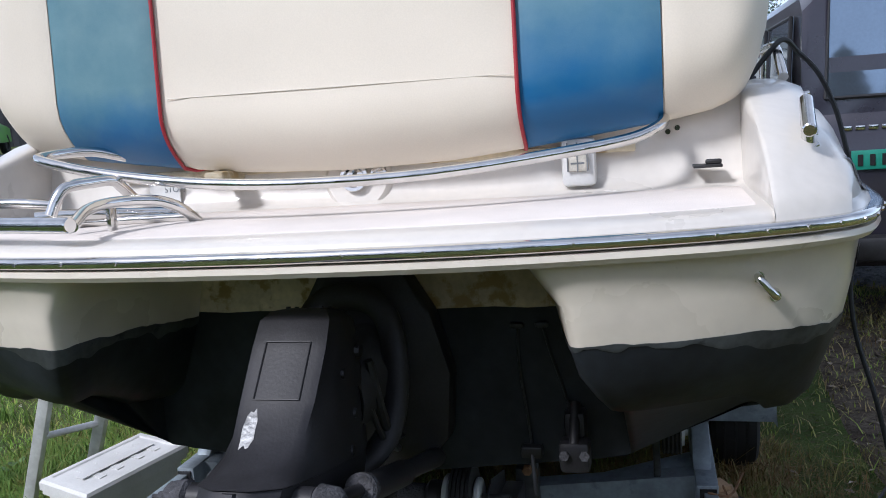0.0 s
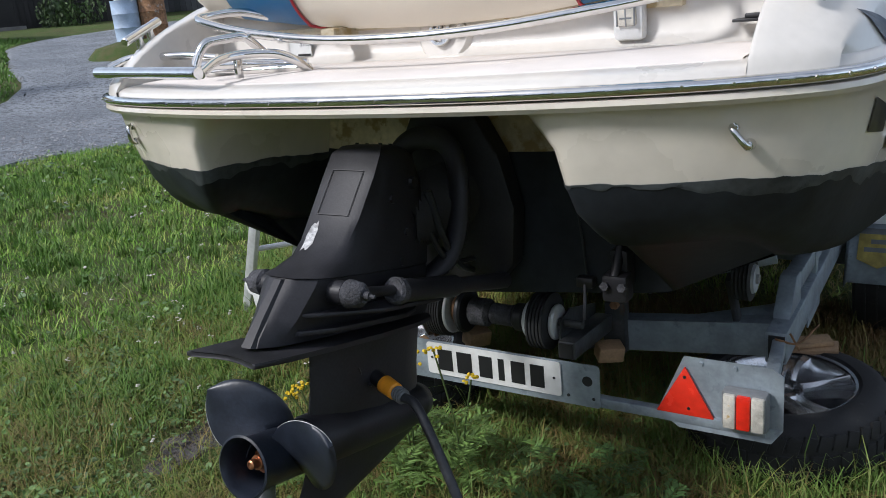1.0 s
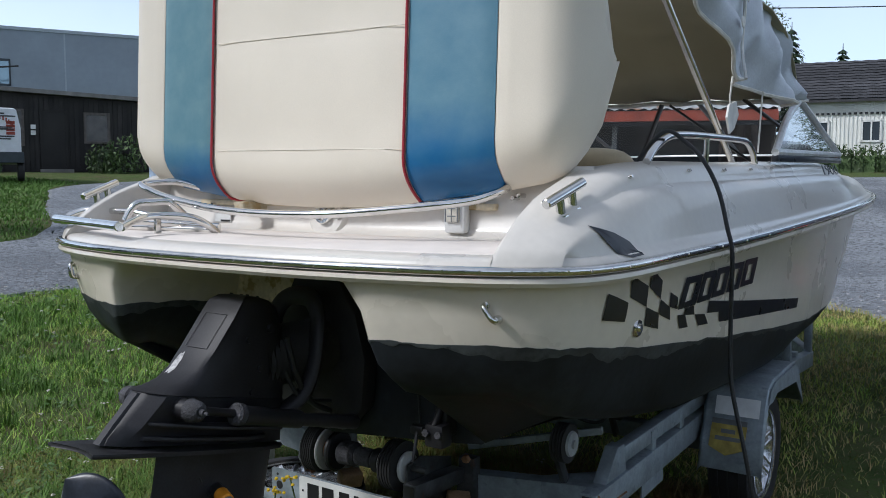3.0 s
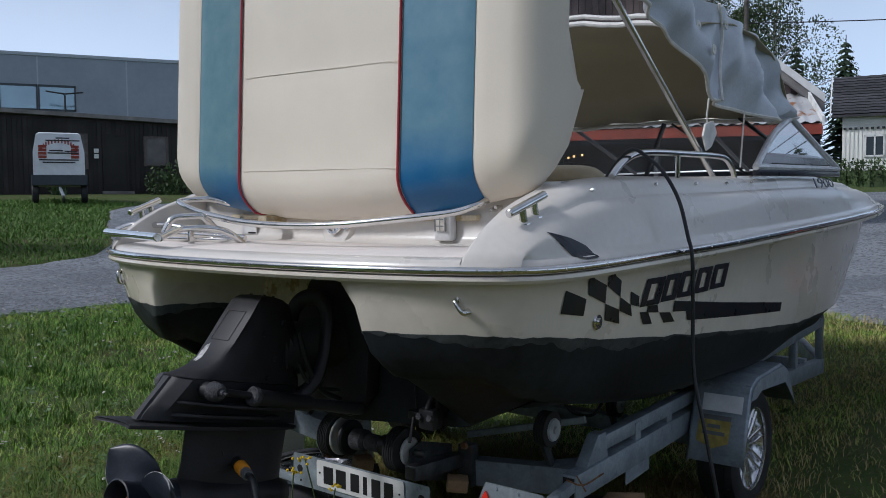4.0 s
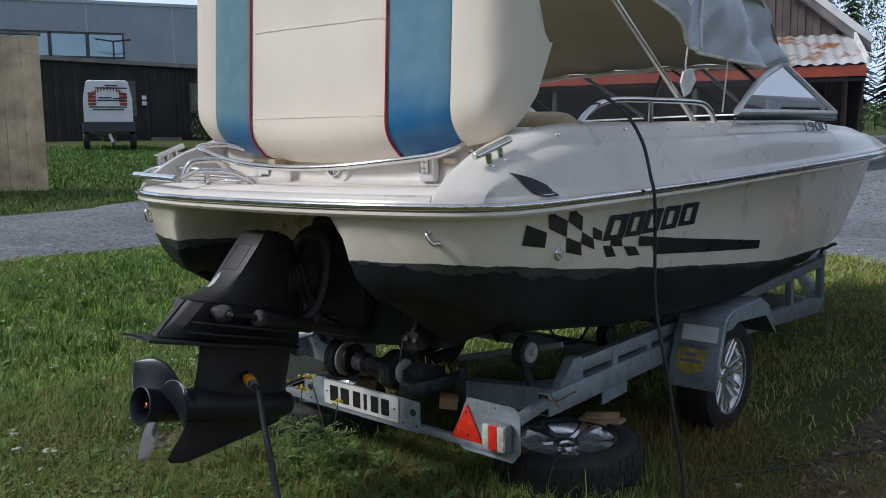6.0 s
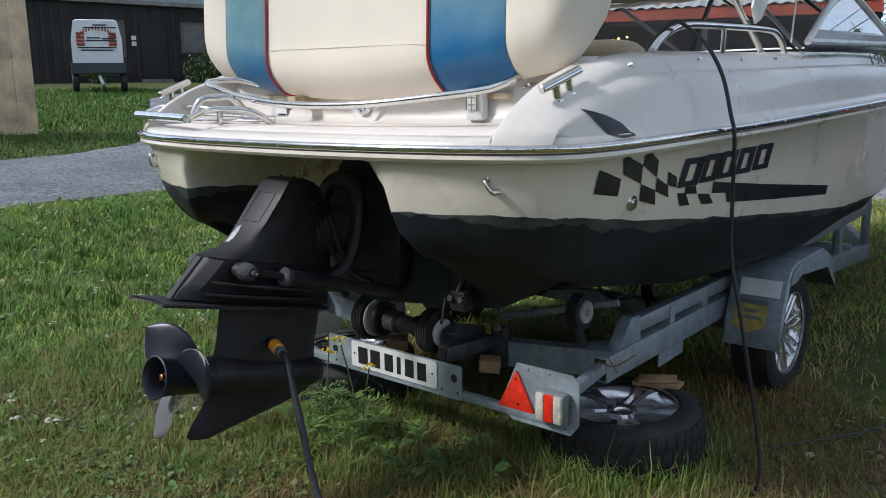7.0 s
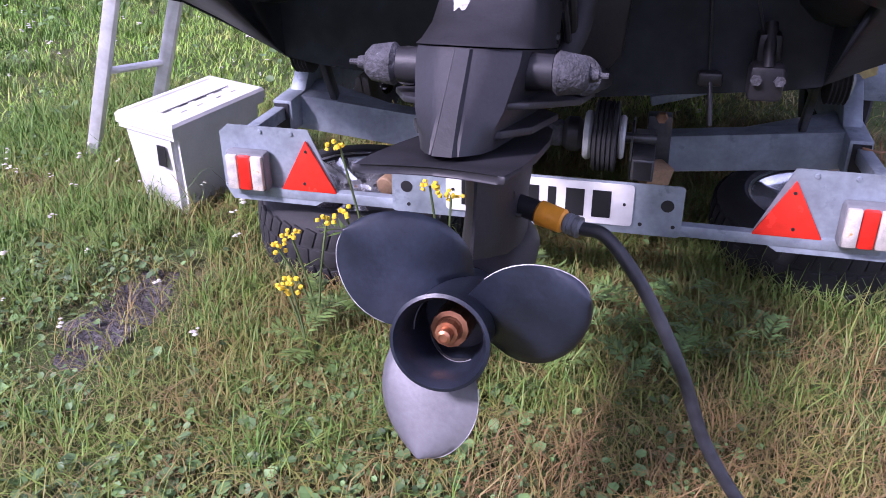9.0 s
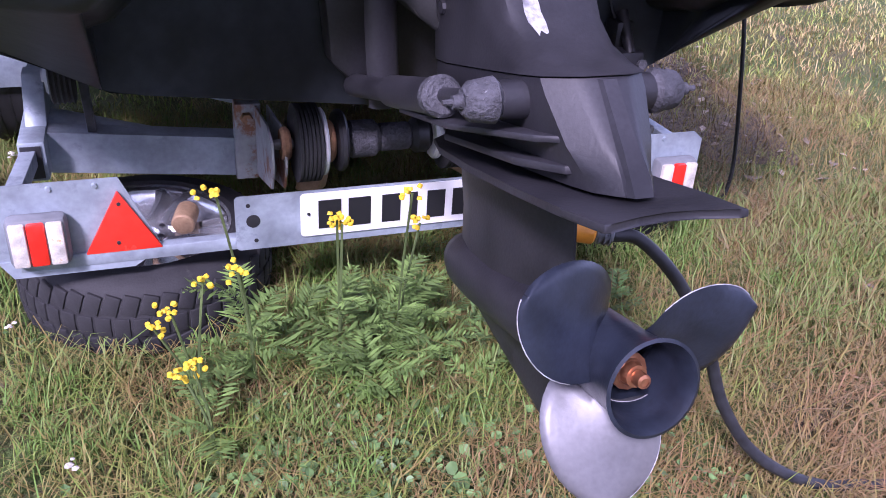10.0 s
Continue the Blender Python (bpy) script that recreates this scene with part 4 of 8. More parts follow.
# ---- vehicles ----
def car(name, at, turn, body_mat, label, length=4.2, width=1.8, height=1.85, up=0.0):
    """A boxy four-wheel drive built of lofted rings, seen from behind and the side; y is ahead."""
    M = pose(*at, 0, 0, turn)
    c = thing(name, at, label, "car")
    hw, hl = width / 2, length / 2

    def ring(y, x, z0, z1, rr):
        return [M @ Vector((sx * (x - (rr if top else 0)), y, z)) for sx, z, top in ((-1, z0, 0), (1, z0, 0), (1, z1 - rr, 0), (1, z1, 1), (-1, z1, 1), (-1, z1 - rr, 0))]

    bm = B()
    loft(bm, [ring(-hl, hw - 0.05, 0.5, 0.95 + up, 0.04), ring(-hl + 0.05, hw, 0.42, 1.02 + up, 0.05), ring(-hl + 1.9, hw, 0.4, 1.04 + up, 0.05), ring(hl - 1.3, hw, 0.4, 1.05 + up, 0.06), ring(hl - 0.1, hw - 0.05, 0.45, 0.98 + up, 0.08), ring(hl, hw - 0.12, 0.5, 0.85, 0.05)], closed=True, caps=True)
    part("body", bm, body_mat, c, sharp=35)
    gh = hw - 0.08
    bm = B()
    loft(bm, [ring(-hl + 0.06, gh, 1.02, 1.35 + up, 0.03), ring(-hl + 0.12, gh - 0.02, 1.02, height - 0.1, 0.1), ring(-hl + 0.3, gh - 0.04, 1.02, height, 0.1), ring(-hl + 2.3, gh - 0.04, 1.02, height, 0.1), ring(-hl + 2.8, gh - 0.02, 1.02, 1.12, 0.05)], closed=True, caps=True)
    part("cabin", bm, body_mat, c, sharp=35)
    pane = material(name + "_pane", (0.19, 0.24, 0.31), 0.04, 0.7, scale=1, vary=0.1, spec=0.9, rough_vary=0.02)
    frame_m = BLACKPL
    wins = [("rear_window", [(-gh + 0.14, -hl + 0.085, 1.12 + up), (gh - 0.14, -hl + 0.085, 1.12 + up), (gh - 0.17, -hl + 0.105, height - 0.12), (-gh + 0.17, -hl + 0.105, height - 0.12)], (0, -0.03, 0))]
    for sx in (-1, 1):
        for y0, y1 in ((-hl + 0.42, -hl + 1.25), (-hl + 1.4, -hl + 2.2)):
            wins.append(("side_window", [(sx * (gh - 0.005), y0, 1.12 + up), (sx * (gh - 0.005), y1, 1.12 + up), (sx * (gh - 0.03), y1 - 0.05, height - 0.2), (sx * (gh - 0.03), y0, height - 0.2)], (sx * 0.02, 0, 0)))
    for nm, pts, d in wins:
        bm = B()
        plate(bm, [M @ Vector(p) for p in pts], M.to_3x3() @ Vector(d))
        part(nm, bm, pane, c, smooth=False)
        bm = B()
        q = [M @ Vector(p) + M.to_3x3() @ Vector(d) for p in pts]
        tube(bm, q + [q[0]], 0.014, 6)
        part("window_seal", bm, frame_m, c)
    for sx in (-1, 1):
        for y in (-hl + 0.75, hl - 0.8):
            bm = B()
            p = M @ Vector((sx * (hw - 0.12), y, 0.36))
            a = M.to_3x3() @ Vector((sx, 0, 0))
            lathe(bm, [(0.2, -0.1), (0.33, -0.1), (0.36, -0.06), (0.36, 0.06), (0.33, 0.1), (0.2, 0.1), (0.19, 0.04), (0.0, 0.03)], Matrix.Translation(p) @ a.to_track_quat("Z", "Y").to_matrix().to_4x4(), 28)
            part("wheel", bm, RUBBER, c)
        bm = B()
        plate(bm, [M @ Vector((sx * (hw - 0.14), -hl - 0.02, z)) for z in (0.72, 0.95)] + [M @ Vector((sx * (hw - 0.02), -hl - 0.02, z)) for z in (0.95, 0.72)], M.to_3x3() @ Vector((0, 0.05, 0)))
        part("tail_lamp", bm, LAMPRED, c, smooth=False)
    bm = B()
    box(bm, M @ Vector((0, -hl - 0.04, 0.55)), (width - 0.1, 0.14, 0.16), 0.03, M.to_3x3().to_4x4())
    part("bumper", bm, BLACKPL, c)
    return c


SUVPAINT = material("dark_blue_grey_paint", (0.03, 0.028, 0.042), 0.3, 0.2, scale=3, vary=0.1, coat=0.8)
GREENPAINT = material("bright_green_paint", (0.12, 0.50, 0.02), 0.35, scale=3, vary=0.08, coat=0.5)
suv = car("dark_off_roader", (2.40, 6.4, 0.0), 2, SUVPAINT, "dark blue-grey four-wheel drive with glossy reflecting windows", 4.4, 1.9, 2.24, 0.37)
SM = pose(2.40, 6.4, 0, 0, 0, 2)
bm = B()
box(bm, SM @ Vector((-0.37, -2.215, 1.10)), (0.46, 0.02, 0.12), 0.004, SM.to_3x3().to_4x4())
gp = part("number_plate", bm, material("green_number_plate", (0.02, 0.22, 0.16), 0.4, scale=9, vary=0.06), suv, "green number plate")
for k in range(6):
    bm = B()
    box(bm, SM @ Vector((-0.55 + 0.07 * k, -2.227, 1.10)), (0.03, 0.006, 0.07), 0.0, SM.to_3x3().to_4x4())
    part("plate_bar", bm, INK, gp, smooth=False)
bm = B()
for k in range(9):
    box(bm, SM @ Vector((-0.62 + 0.075 * k, -2.205, 1.30)), (0.055, 0.012, 0.028), 0.003, SM.to_3x3().to_4x4())
part("badge_strip", bm, CHROME, suv, "row of chrome badge shapes")
car("green_off_roader", (-21.3, 22.1, ground_z(-21.3, 22.1)), 28, GREENPAINT, "bright green boxy four-wheel drive parked by the board wall", 3.9, 1.7, 1.85)

# ---- barn with a lean-to ----
BARNWOOD = material("weathered_red_brown_plank", (0.15, 0.115, 0.105), 0.8, scale=1.5, vary=0.25, bump=0.2, bump_scale=30, rand=0.25)
WHITEPAINT = material("white_painted_board", (0.72, 0.72, 0.70), 0.6, scale=3, vary=0.08)
REDPAINT = material("red_painted_fascia", (0.30, 0.055, 0.03), 0.65, scale=3, vary=0.15)
TIN = material("rusting_corrugated_tin", (0.50, 0.51, 0.52), 0.55, 0.3, scale=0.9, vary=0.12, spots=((0.30, 0.12, 0.04), 1.6, 0.47))
DARKWALL = material("dark_grey_wall", (0.035, 0.038, 0.042), 0.8, scale=1.5, vary=0.3)
F0, F1 = Vector((-12.5, 13.35, 0)), Vector((-2.55, 17.7, 0))
t, nrm, L = axes(F0, F1)
G0, G1 = F0 - nrm * 2.1, F1 - nrm * 2.1
gz = 0.7
barn = thing("barn", (-7, 18, gz), "old barn of weathered boards with a rusty tin lean-to", "barn")
eave, ridge_s, pitch = 3.95, L - 4.6, 0.83


def gable_z(s):
    return eave + pitch * (L - s if s > ridge_s else s - 2 * ridge_s + L)


nb = 64
for k in range(nb):
    s0, s1 = L * k / nb, L * (k + 1) / nb - 0.012
    z0, z1 = gable_z(s0), gable_z(s1)
    bm = B()
    plate(bm, [wall_pt(G0, t, nrm, s0, 0.4), wall_pt(G0, t, nrm, s1, 0.4), wall_pt(G0, t, nrm, s1, max(z1, 1.0)), wall_pt(G0, t, nrm, s0, max(z0, 1.0))], nrm * (0.025 + 0.02 * (k % 2)))
    part("board", bm, BARNWOOD, barn, smooth=False)
for s_a, s_b in ((ridge_s, L + 0.35), (ridge_s, 2 * ridge_s - L - 0.35)):
    za, zb = gable_z(ridge_s), gable_z(ridge_s) - pitch * abs(s_b - ridge_s)
    bm = B()
    plate(bm, [wall_pt(G0, t, nrm, s_a, za + 0.02, 0.5), wall_pt(G0, t, nrm, s_b, zb + 0.02, 0.5), wall_pt(G0, t, nrm, s_b, zb + 0.14, 0.5), wall_pt(G0, t, nrm, s_a, za + 0.14, 0.5)], -nrm * 9)
    part("roof", bm, ROOFEDGE, barn, smooth=False)
    bm = B()
    plate(bm, [wall_pt(G0, t, nrm, s_a, za + 0.04, 0.5), wall_pt(G0, t, nrm, s_b, zb + 0.04, 0.5), wall_pt(G0, t, nrm, s_b, zb + 0.24, 0.5), wall_pt(G0, t, nrm, s_a, za + 0.24, 0.5)], nrm * 0.04)
    part("bargeboard", bm, WHITEPAINT, barn, smooth=False)
    bm = B()
    plate(bm, [wall_pt(G0, t, nrm, s_a, za - 0.16, 0.3), wall_pt(G0, t, nrm, s_b, zb - 0.16, 0.3), wall_pt(G0, t, nrm, s_b, zb + 0.04, 0.3), wall_pt(G0, t, nrm, s_a, za + 0.04, 0.3)], nrm * 0.19)
    part("soffit", bm, ROOFEDGE, barn, smooth=False)
bm = B()
plate(bm, [wall_pt(G0, t, nrm, L, 0.4), wall_pt(G0, t, nrm, L, 0.4, -8), wall_pt(G0, t, nrm, L, eave, -8), wall_pt(G0, t, nrm, L, eave)], -t * 0.1)
part("side_wall", bm, DARKWALL, barn, smooth=False)
# lean-to roof of corrugated sheets
bm = B()
rows = []
for k in range(241):
    s = -0.1 + (L + 0.2) * k / 240
    w = 0.022 * math.cos(2 * math.pi * s / 0.25)
    rows.append([wall_pt(F0, t, nrm, s, 3.10 + w, 0.25), wall_pt(F0, t, nrm, s, 3.55 + w, -0.9), wall_pt(F0, t, nrm, s, 3.98 + w, -2.05)])
loft(bm, rows)
part("tin_roof", bm, TIN, barn, "corrugated tin with orange rust")
for nm, z0, z1, out, m in (("fascia", 2.84, 3.07, 0.18, REDPAINT), ("lintel", 2.74, 2.82, 0.10, DARKWALL)):
    bm = B()
    plate(bm, [wall_pt(F0, t, nrm, 0, z0, out), wall_pt(F0, t, nrm, L, z0, out), wall_pt(F0, t, nrm, L, z1, out), wall_pt(F0, t, nrm, 0, z1, out)], nrm * 0.04)
    part(nm, bm, m, barn, smooth=False)
# Back wall of the lean-to: its inside shade is put into the dark grey.
bm = B()
plate(bm, [wall_pt(F0, t, nrm, 0, 0.3, -1.6), wall_pt(F0, t, nrm, L - 1.0, 0.3, -1.6), wall_pt(F0, t, nrm, L - 1.0, 3.4, -1.6), wall_pt(F0, t, nrm, 0, 3.4, -1.6)], -nrm * 0.1)
part("inner_wall", bm, DARKWALL, barn, smooth=False)
bm = B()
plate(bm, [wall_pt(F0, t, nrm, L - 0.02, 3.02, 0.25), wall_pt(F0, t, nrm, L - 0.02, 3.95, -2.05), wall_pt(F0, t, nrm, L - 0.02, 4.14, -2.05), wall_pt(F0, t, nrm, L - 0.02, 3.22, 0.25)], t * 0.05)
part("end_board", bm, WHITEPAINT, barn, smooth=False)
for k in range(9):
    d0, d1 = -2.0 + 0.24 * k, -2.0 + 0.24 * k + 0.225
    bm = B()
    plate(bm, [wall_pt(F0, t, nrm, L - 0.05, 0.4, d0), wall_pt(F0, t, nrm, L - 0.05, 0.4, d1), wall_pt(F0, t, nrm, L - 0.05, 3.1 - 0.37 * d1, d1), wall_pt(F0, t, nrm, L - 0.05, 3.1 - 0.37 * d0, d0)], t * (0.02 + 0.015 * (k % 2)))
    part("board", bm, BLACKBOARD, barn, smooth=False)
for k, s in enumerate((1.0, 4.2, 7.4)):
    bm = B()
    beam(bm, wall_pt(F0, t, nrm, s, 0.3, 0.05), wall_pt(F0, t, nrm, s, 2.8, 0.05), 0.12, 0.12, 0.008, (0, 1, 0))
    part("post", bm, DARKWALL, barn)
WARM = plain("warm_bulb", (1.0, 0.55, 0.18), 0.4, 0, 3.0)
for k, s in enumerate((5.28, 5.42, 5.62)):
    bm = B()
    bmesh.ops.create_uvsphere(bm, u_segments=12, v_segments=8, radius=0.028, matrix=Matrix.Translation(wall_pt(F0, t, nrm, s, 2.50 + 0.03 * k, -0.9)))
    part("bulb", bm, WARM, barn, "lit warm bulb")

# ---- white house with a tiled roof ----
SIDING = material("white_board_siding", (0.74, 0.74, 0.70), 0.7, scale=1, vary=0.05)
TILE = material("dark_roof_tile", (0.045, 0.045, 0.05), 0.7, scale=2, vary=0.2, rand=0.3)
house = thing("white_house", (-4, 43, 2.3), "white board-clad house with a dark tiled roof", "house")
A, C = Vector((-7.6, 42.0, 0)), Vector((3.0, 44.3, 0))
t, nrm, L = axes(A, C)
bm = B()
plate(bm, [wall_pt(A, t, nrm, 0, 1.8), wall_pt(A, t, nrm, L, 1.8), wall_pt(A, t, nrm, L, 5.35), wall_pt(A, t, nrm, 0, 5.35)], -nrm * 6)
part("wall", bm, SIDING, house, smooth=False)
bm = B()
for k in range(60):
    s = L * (k + 0.5) / 60
    plate(bm, [wall_pt(A, t, nrm, s, 1.9, 0.0), wall_pt(A, t, nrm, s + 0.05, 1.9, 0.0), wall_pt(A, t, nrm, s + 0.05, 5.3, 0.0), wall_pt(A, t, nrm, s, 5.3, 0.0)], nrm * 0.03)
part("battens", bm, SIDING, house, smooth=False)
bm = B()
plate(bm, [wall_pt(A, t, nrm, -0.45, 5.3, 0.45), wall_pt(A, t, nrm, L + 0.4, 5.3, 0.45), wall_pt(A, t, nrm, L + 0.4, 7.5, -3), wall_pt(A, t, nrm, -0.45, 7.5, -3)], (0, 0, 0.1))
part("roof", bm, TILE, house, smooth=False)
bm = B()
plate(bm, [wall_pt(A, t, nrm, -0.5, 5.3, 0.5), wall_pt(A, t, nrm, -0.5, 7.55, -3), wall_pt(A, t, nrm, -0.5, 7.75, -3), wall_pt(A, t, nrm, -0.5, 5.48, 0.5)], -t * 0.06)
part("bargeboard", bm, WHITEPAINT, house, smooth=False)
for k in range(14):
    f0 = k / 14
    bm = B()
    rows = []
    for j in range(81):
        s = -0.45 + (L + 0.8) * j / 80
        w = 0.012 * math.cos(2 * math.pi * j / 4)
        z, d = 5.42 + 2.2 * f0, 0.45 - 3.45 * f0
        rows.append([wall_pt(A, t, nrm, s, z + w + 0.05, d), wall_pt(A, t, nrm, s, z + w + 0.18, d - 0.26)])
    loft(bm, rows)
    part("tile_course", bm, TILE, house)
for s in (0.95, 3.2, 6.0):
    bm = B()
    for q in ((s, s + 0.09, 3.4, 4.45), (s + 0.8, s + 0.89, 3.4, 4.45), (s, s + 0.89, 3.4, 3.49), (s, s + 0.89, 4.36, 4.45), (s + 0.41, s + 0.48, 3.4, 4.45)):
        plate(bm, [wall_pt(A, t, nrm, q[0], q[2], 0.03), wall_pt(A, t, nrm, q[1], q[2], 0.03), wall_pt(A, t, nrm, q[1], q[3], 0.03), wall_pt(A, t, nrm, q[0], q[3], 0.03)], nrm * 0.05)
    w = part("window", bm, WHITEPAINT, house, smooth=False)
    bm = B()
    plate(bm, [wall_pt(A, t, nrm, s, 3.4, 0.0), wall_pt(A, t, nrm, s + 0.89, 3.4, 0.0), wall_pt(A, t, nrm, s + 0.89, 4.45, 0.0), wall_pt(A, t, nrm, s, 4.45, 0.0)], nrm * 0.04)
    part("pane", bm, DARKFRAME, w, smooth=False)
bm = B()
for k in range(46):
    s = L * (k + 0.2) / 46
    plate(bm, [wall_pt(A, t, nrm, s, 4.72, 0.03), wall_pt(A, t, nrm, s + 0.13, 4.72, 0.03), wall_pt(A, t, nrm, s + 0.13, 4.82, 0.03), wall_pt(A, t, nrm, s, 4.82, 0.03)], nrm * 0.06)
fz = part("frieze", bm, DARKWALL, house, "dark toothed frieze under the eaves", smooth=False)
fz["kind"] = "stuff"


# ---- trees and hedge ----
def leaf_cloud(bm, centre, radii, n, size, g, droop=0.0):
    for _ in range(n):
        while True:
            p = Vector((g.uniform(-1, 1), g.uniform(-1, 1), g.uniform(-1, 1)))
            if 0.3 < p.length < 1:
                break
        c = Vector(centre) + Vector((p.x * radii[0], p.y * radii[1], p.z * radii[2] - droop * p.length))
        s = size * g.uniform(0.6, 1.5)
        m = Matrix.Translation(c) @ Euler((g.uniform(0, 6.3), g.uniform(0, 6.3), g.uniform(0, 6.3))).to_matrix().to_4x4()
        v = [bm.verts.new(m @ Vector(q)) for q in ((-s, 0, 0), (0, -0.45 * s, 0.1 * s), (s, 0, 0), (0, 0.45 * s, 0.1 * s))]
        bm.faces.new(v)


BARK = material("dark_bark", (0.09, 0.08, 0.07), 0.9, scale=4, vary=0.3, bump=0.4, bump_scale=25)
BIRCHBARK = material("birch_bark", (0.50, 0.48, 0.45), 0.8, scale=3, vary=0.2, spots=((0.06, 0.05, 0.05), 6, 0.38))
LEAF = material("birch_leaf", (0.05, 0.08, 0.025), 0.8, scale=1, vary=0.25, island=0.4)
NEEDLE = material("spruce_needle", (0.018, 0.04, 0.018), 0.7, scale=1, vary=0.25, island=0.4)


def broad_tree(at, h, spread, seed, label, bark, leaf, n=10500):
    g = random.Random(seed)
    tr = thing("tree", at, label, "tree", "trees behind the barn")
    x, y, z = at
    bm = B()
    tube(bm, spline([(x, y, z - 0.3), (x + 0.1, y, z + h * 0.35), (x - 0.1, y + 0.1, z + h * 0.7), (x + 0.1, y, z + h)], 5), lambda f: 0.22 * (1 - f) + 0.02, 8)
    limbs = []
    for k in range(16):
        f = g.uniform(0.3, 0.95)
        a = g.uniform(0, 6.28)
        l = spread * (1.15 - f) * g.uniform(0.7, 1.25) + 0.4
        e = Vector((x + l * math.cos(a), y + l * math.sin(a), z + h * f + l * 0.55))
        tube(bm, spline([(x, y, z + h * f), (Vector((x, y, z + h * f)) + e) / 2 + Vector((0, 0, 0.25)), e], 3), lambda q: 0.06 * (1 - q) + 0.012, 5)
        limbs.append((e, l))
    part("trunk", bm, bark, tr)
    bm = B()
    for e, l in limbs:
        leaf_cloud(bm, e, (0.5 * l + 0.35, 0.5 * l + 0.35, 0.55 * l + 0.6), n // 16, 0.075, g, 0.7)
    part("crown", bm, leaf, tr, smooth=False)


def spruce(at, h, r, seed, label):
    g = random.Random(seed)
    tr = thing("tree", at, label, "tree", "trees behind the barn")
    x, y, z = at
    bm = B()
    cyl(bm, (x, y, z - 0.3), (x, y, z + h), 0.2, 0.02, 8)
    part("trunk", bm, BARK, tr)
    bm = B()
    layers = 22
    for k in range(layers):
        f = 0.08 + 0.9 * k / layers
        for j in range(11):
            a = 6.28 * (j + g.random()) / 11
            l = r * (1 - f) * g.uniform(0.75, 1.2) + 0.15
            d = Vector((math.cos(a), math.sin(a), 0))
            s = Vector((-d.y, d.x, 0))
            p0 = Vector((x, y, z + h * f))
            for q in range(7):
                w = l * 0.22 * (1 - q / 7) + 0.06
                p = p0 + d * l * (q + 0.5) / 7 - Vector((0, 0, 0.35 * l * (q / 7) ** 1.5 + g.uniform(0, 0.1)))
                v = [bm.verts.new(p + o) for o in (s * w, d * l * 0.2 - Vector((0, 0, 0.12)), -s * w, -d * 0.1 + Vector((0, 0, 0.08)))]
                bm.faces.new(v)
    part("crown", bm, NEEDLE, tr, smooth=False)


for i, (x, y, h, sp) in enumerate(((-12.0, 46.2, 10.5, 2.6), (-14.3, 44.5, 9.0, 2.6), (-16.5, 47, 11, 3.0), (-21, 49, 11, 3.2), (-26, 50, 10, 3.2), (6, 56, 9, 3.0))):
    broad_tree((x, y, ground_z(x, y)), h, sp, 30 + i, "tall birch with thin drooping foliage", BIRCHBARK, LEAF)
for i, (x, y, h, r) in enumerate(((-9.7, 51.8, 8.2, 2.6), (-12.8, 53, 8.4, 2.4), (-7.4, 55, 7.0, 2.2), (12, 58, 9, 2.8))):
    spruce((x, y, ground_z(x, y)), h, r, 50 + i, "dark green spruce with drooping branches")
# Unseen spruces added behind the camera: they dim low skylight and fill reflections.
for i in range(22):
    a = radians(196 + 7.0 * i)
    d = 17 + 3.5 * ((i * 37) % 10) / 10
    x, y = d * math.cos(a), d * math.sin(a)
    spruce((x, y, ground_z(x, y)), (7.0 + 3.5 * ((i * 53) % 10) / 10) * (0.5 if 280 < 196 + 7.0 * i < 312 else 1), 2.3, 80 + i, "dark green spruce added out of view behind the lawn")
HEDGE = material("hedge_leaf", (0.06, 0.10, 0.03), 0.6, scale=1, vary=0.3, island=0.4)
bm = B()
g = random.Random(70)
for k in range(26):
    x, y = -8.5 + 0.42 * k, 34.5 + 0.06 * k
    leaf_cloud(bm, (x, y, 2.42), (0.4, 0.45, 0.62), 240, 0.07, g)
    box(bm, (x, y, 2.2), (0.42, 0.4, 0.7))
solo("hedge", bm, HEDGE, "clipped green hedge in front of the house", "hedge", smooth=False)
bm = B()
g = random.Random(71)
for x, y, s in ((-28.2, 19.2, 0.9), (-28.6, 18.4, 0.7), (-33, 12.2, 0.8), (-30.9, 15.2, 0.35)):
    leaf_cloud(bm, (x + 0.7, y - 0.3, ground_z(x, y) + s * 0.7), (s, s, s), 420, 0.09, g)
solo("shrubs", bm, HEDGE, "dark green shrubs along the shed wall", "bush", kind="stuff", smooth=False)

# power pole and lines
bm = B()
cyl(bm, (-9.6, 34.0, 1.5), (-9.6, 34.0, 11), 0.13, 0.09, 10)
pole = solo("utility_pole", bm, BARK, "weathered wooden utility pole behind the barn", "pole")
for k, (p0, p1) in enumerate((((-9.6, 34, 10.2), (14, 30, 9.0)), ((-9.6, 34, 10.6), (14, 44, 9.4)), ((-9.6, 34, 8.8), (16, 36, 7.6)), ((-9.6, 34, 10.2), (-34, 40, 9.5)))):
    bm = B()
    p0, p1 = Vector(p0), Vector(p1)
    tube(bm, [p0.lerp(p1, f) - Vector((0, 0, 1.6 * f * (1 - f))) for f in (i / 12 for i in range(13))], 0.022, 5)
    solo("power_line", bm, BLACKPL, "thin black overhead power line", "cable", "overhead lines")
# double street lamp by the hall
bm = B()
cyl(bm, (-47.0, 24.2, 2.5), (-47.0, 24.2, 8.1), 0.07, 0.05, 10)
tube(bm, [(-47.5, 23.3, 8.25), (-47.0, 24.2, 8.12), (-46.5, 25.1, 8.25)], 0.05, 6)
lamp = solo("street_lamp", bm, BLACKPL, "double-armed dark street lamp by the grey hall", "lamp")

from mathutils.bvhtree import BVHTree

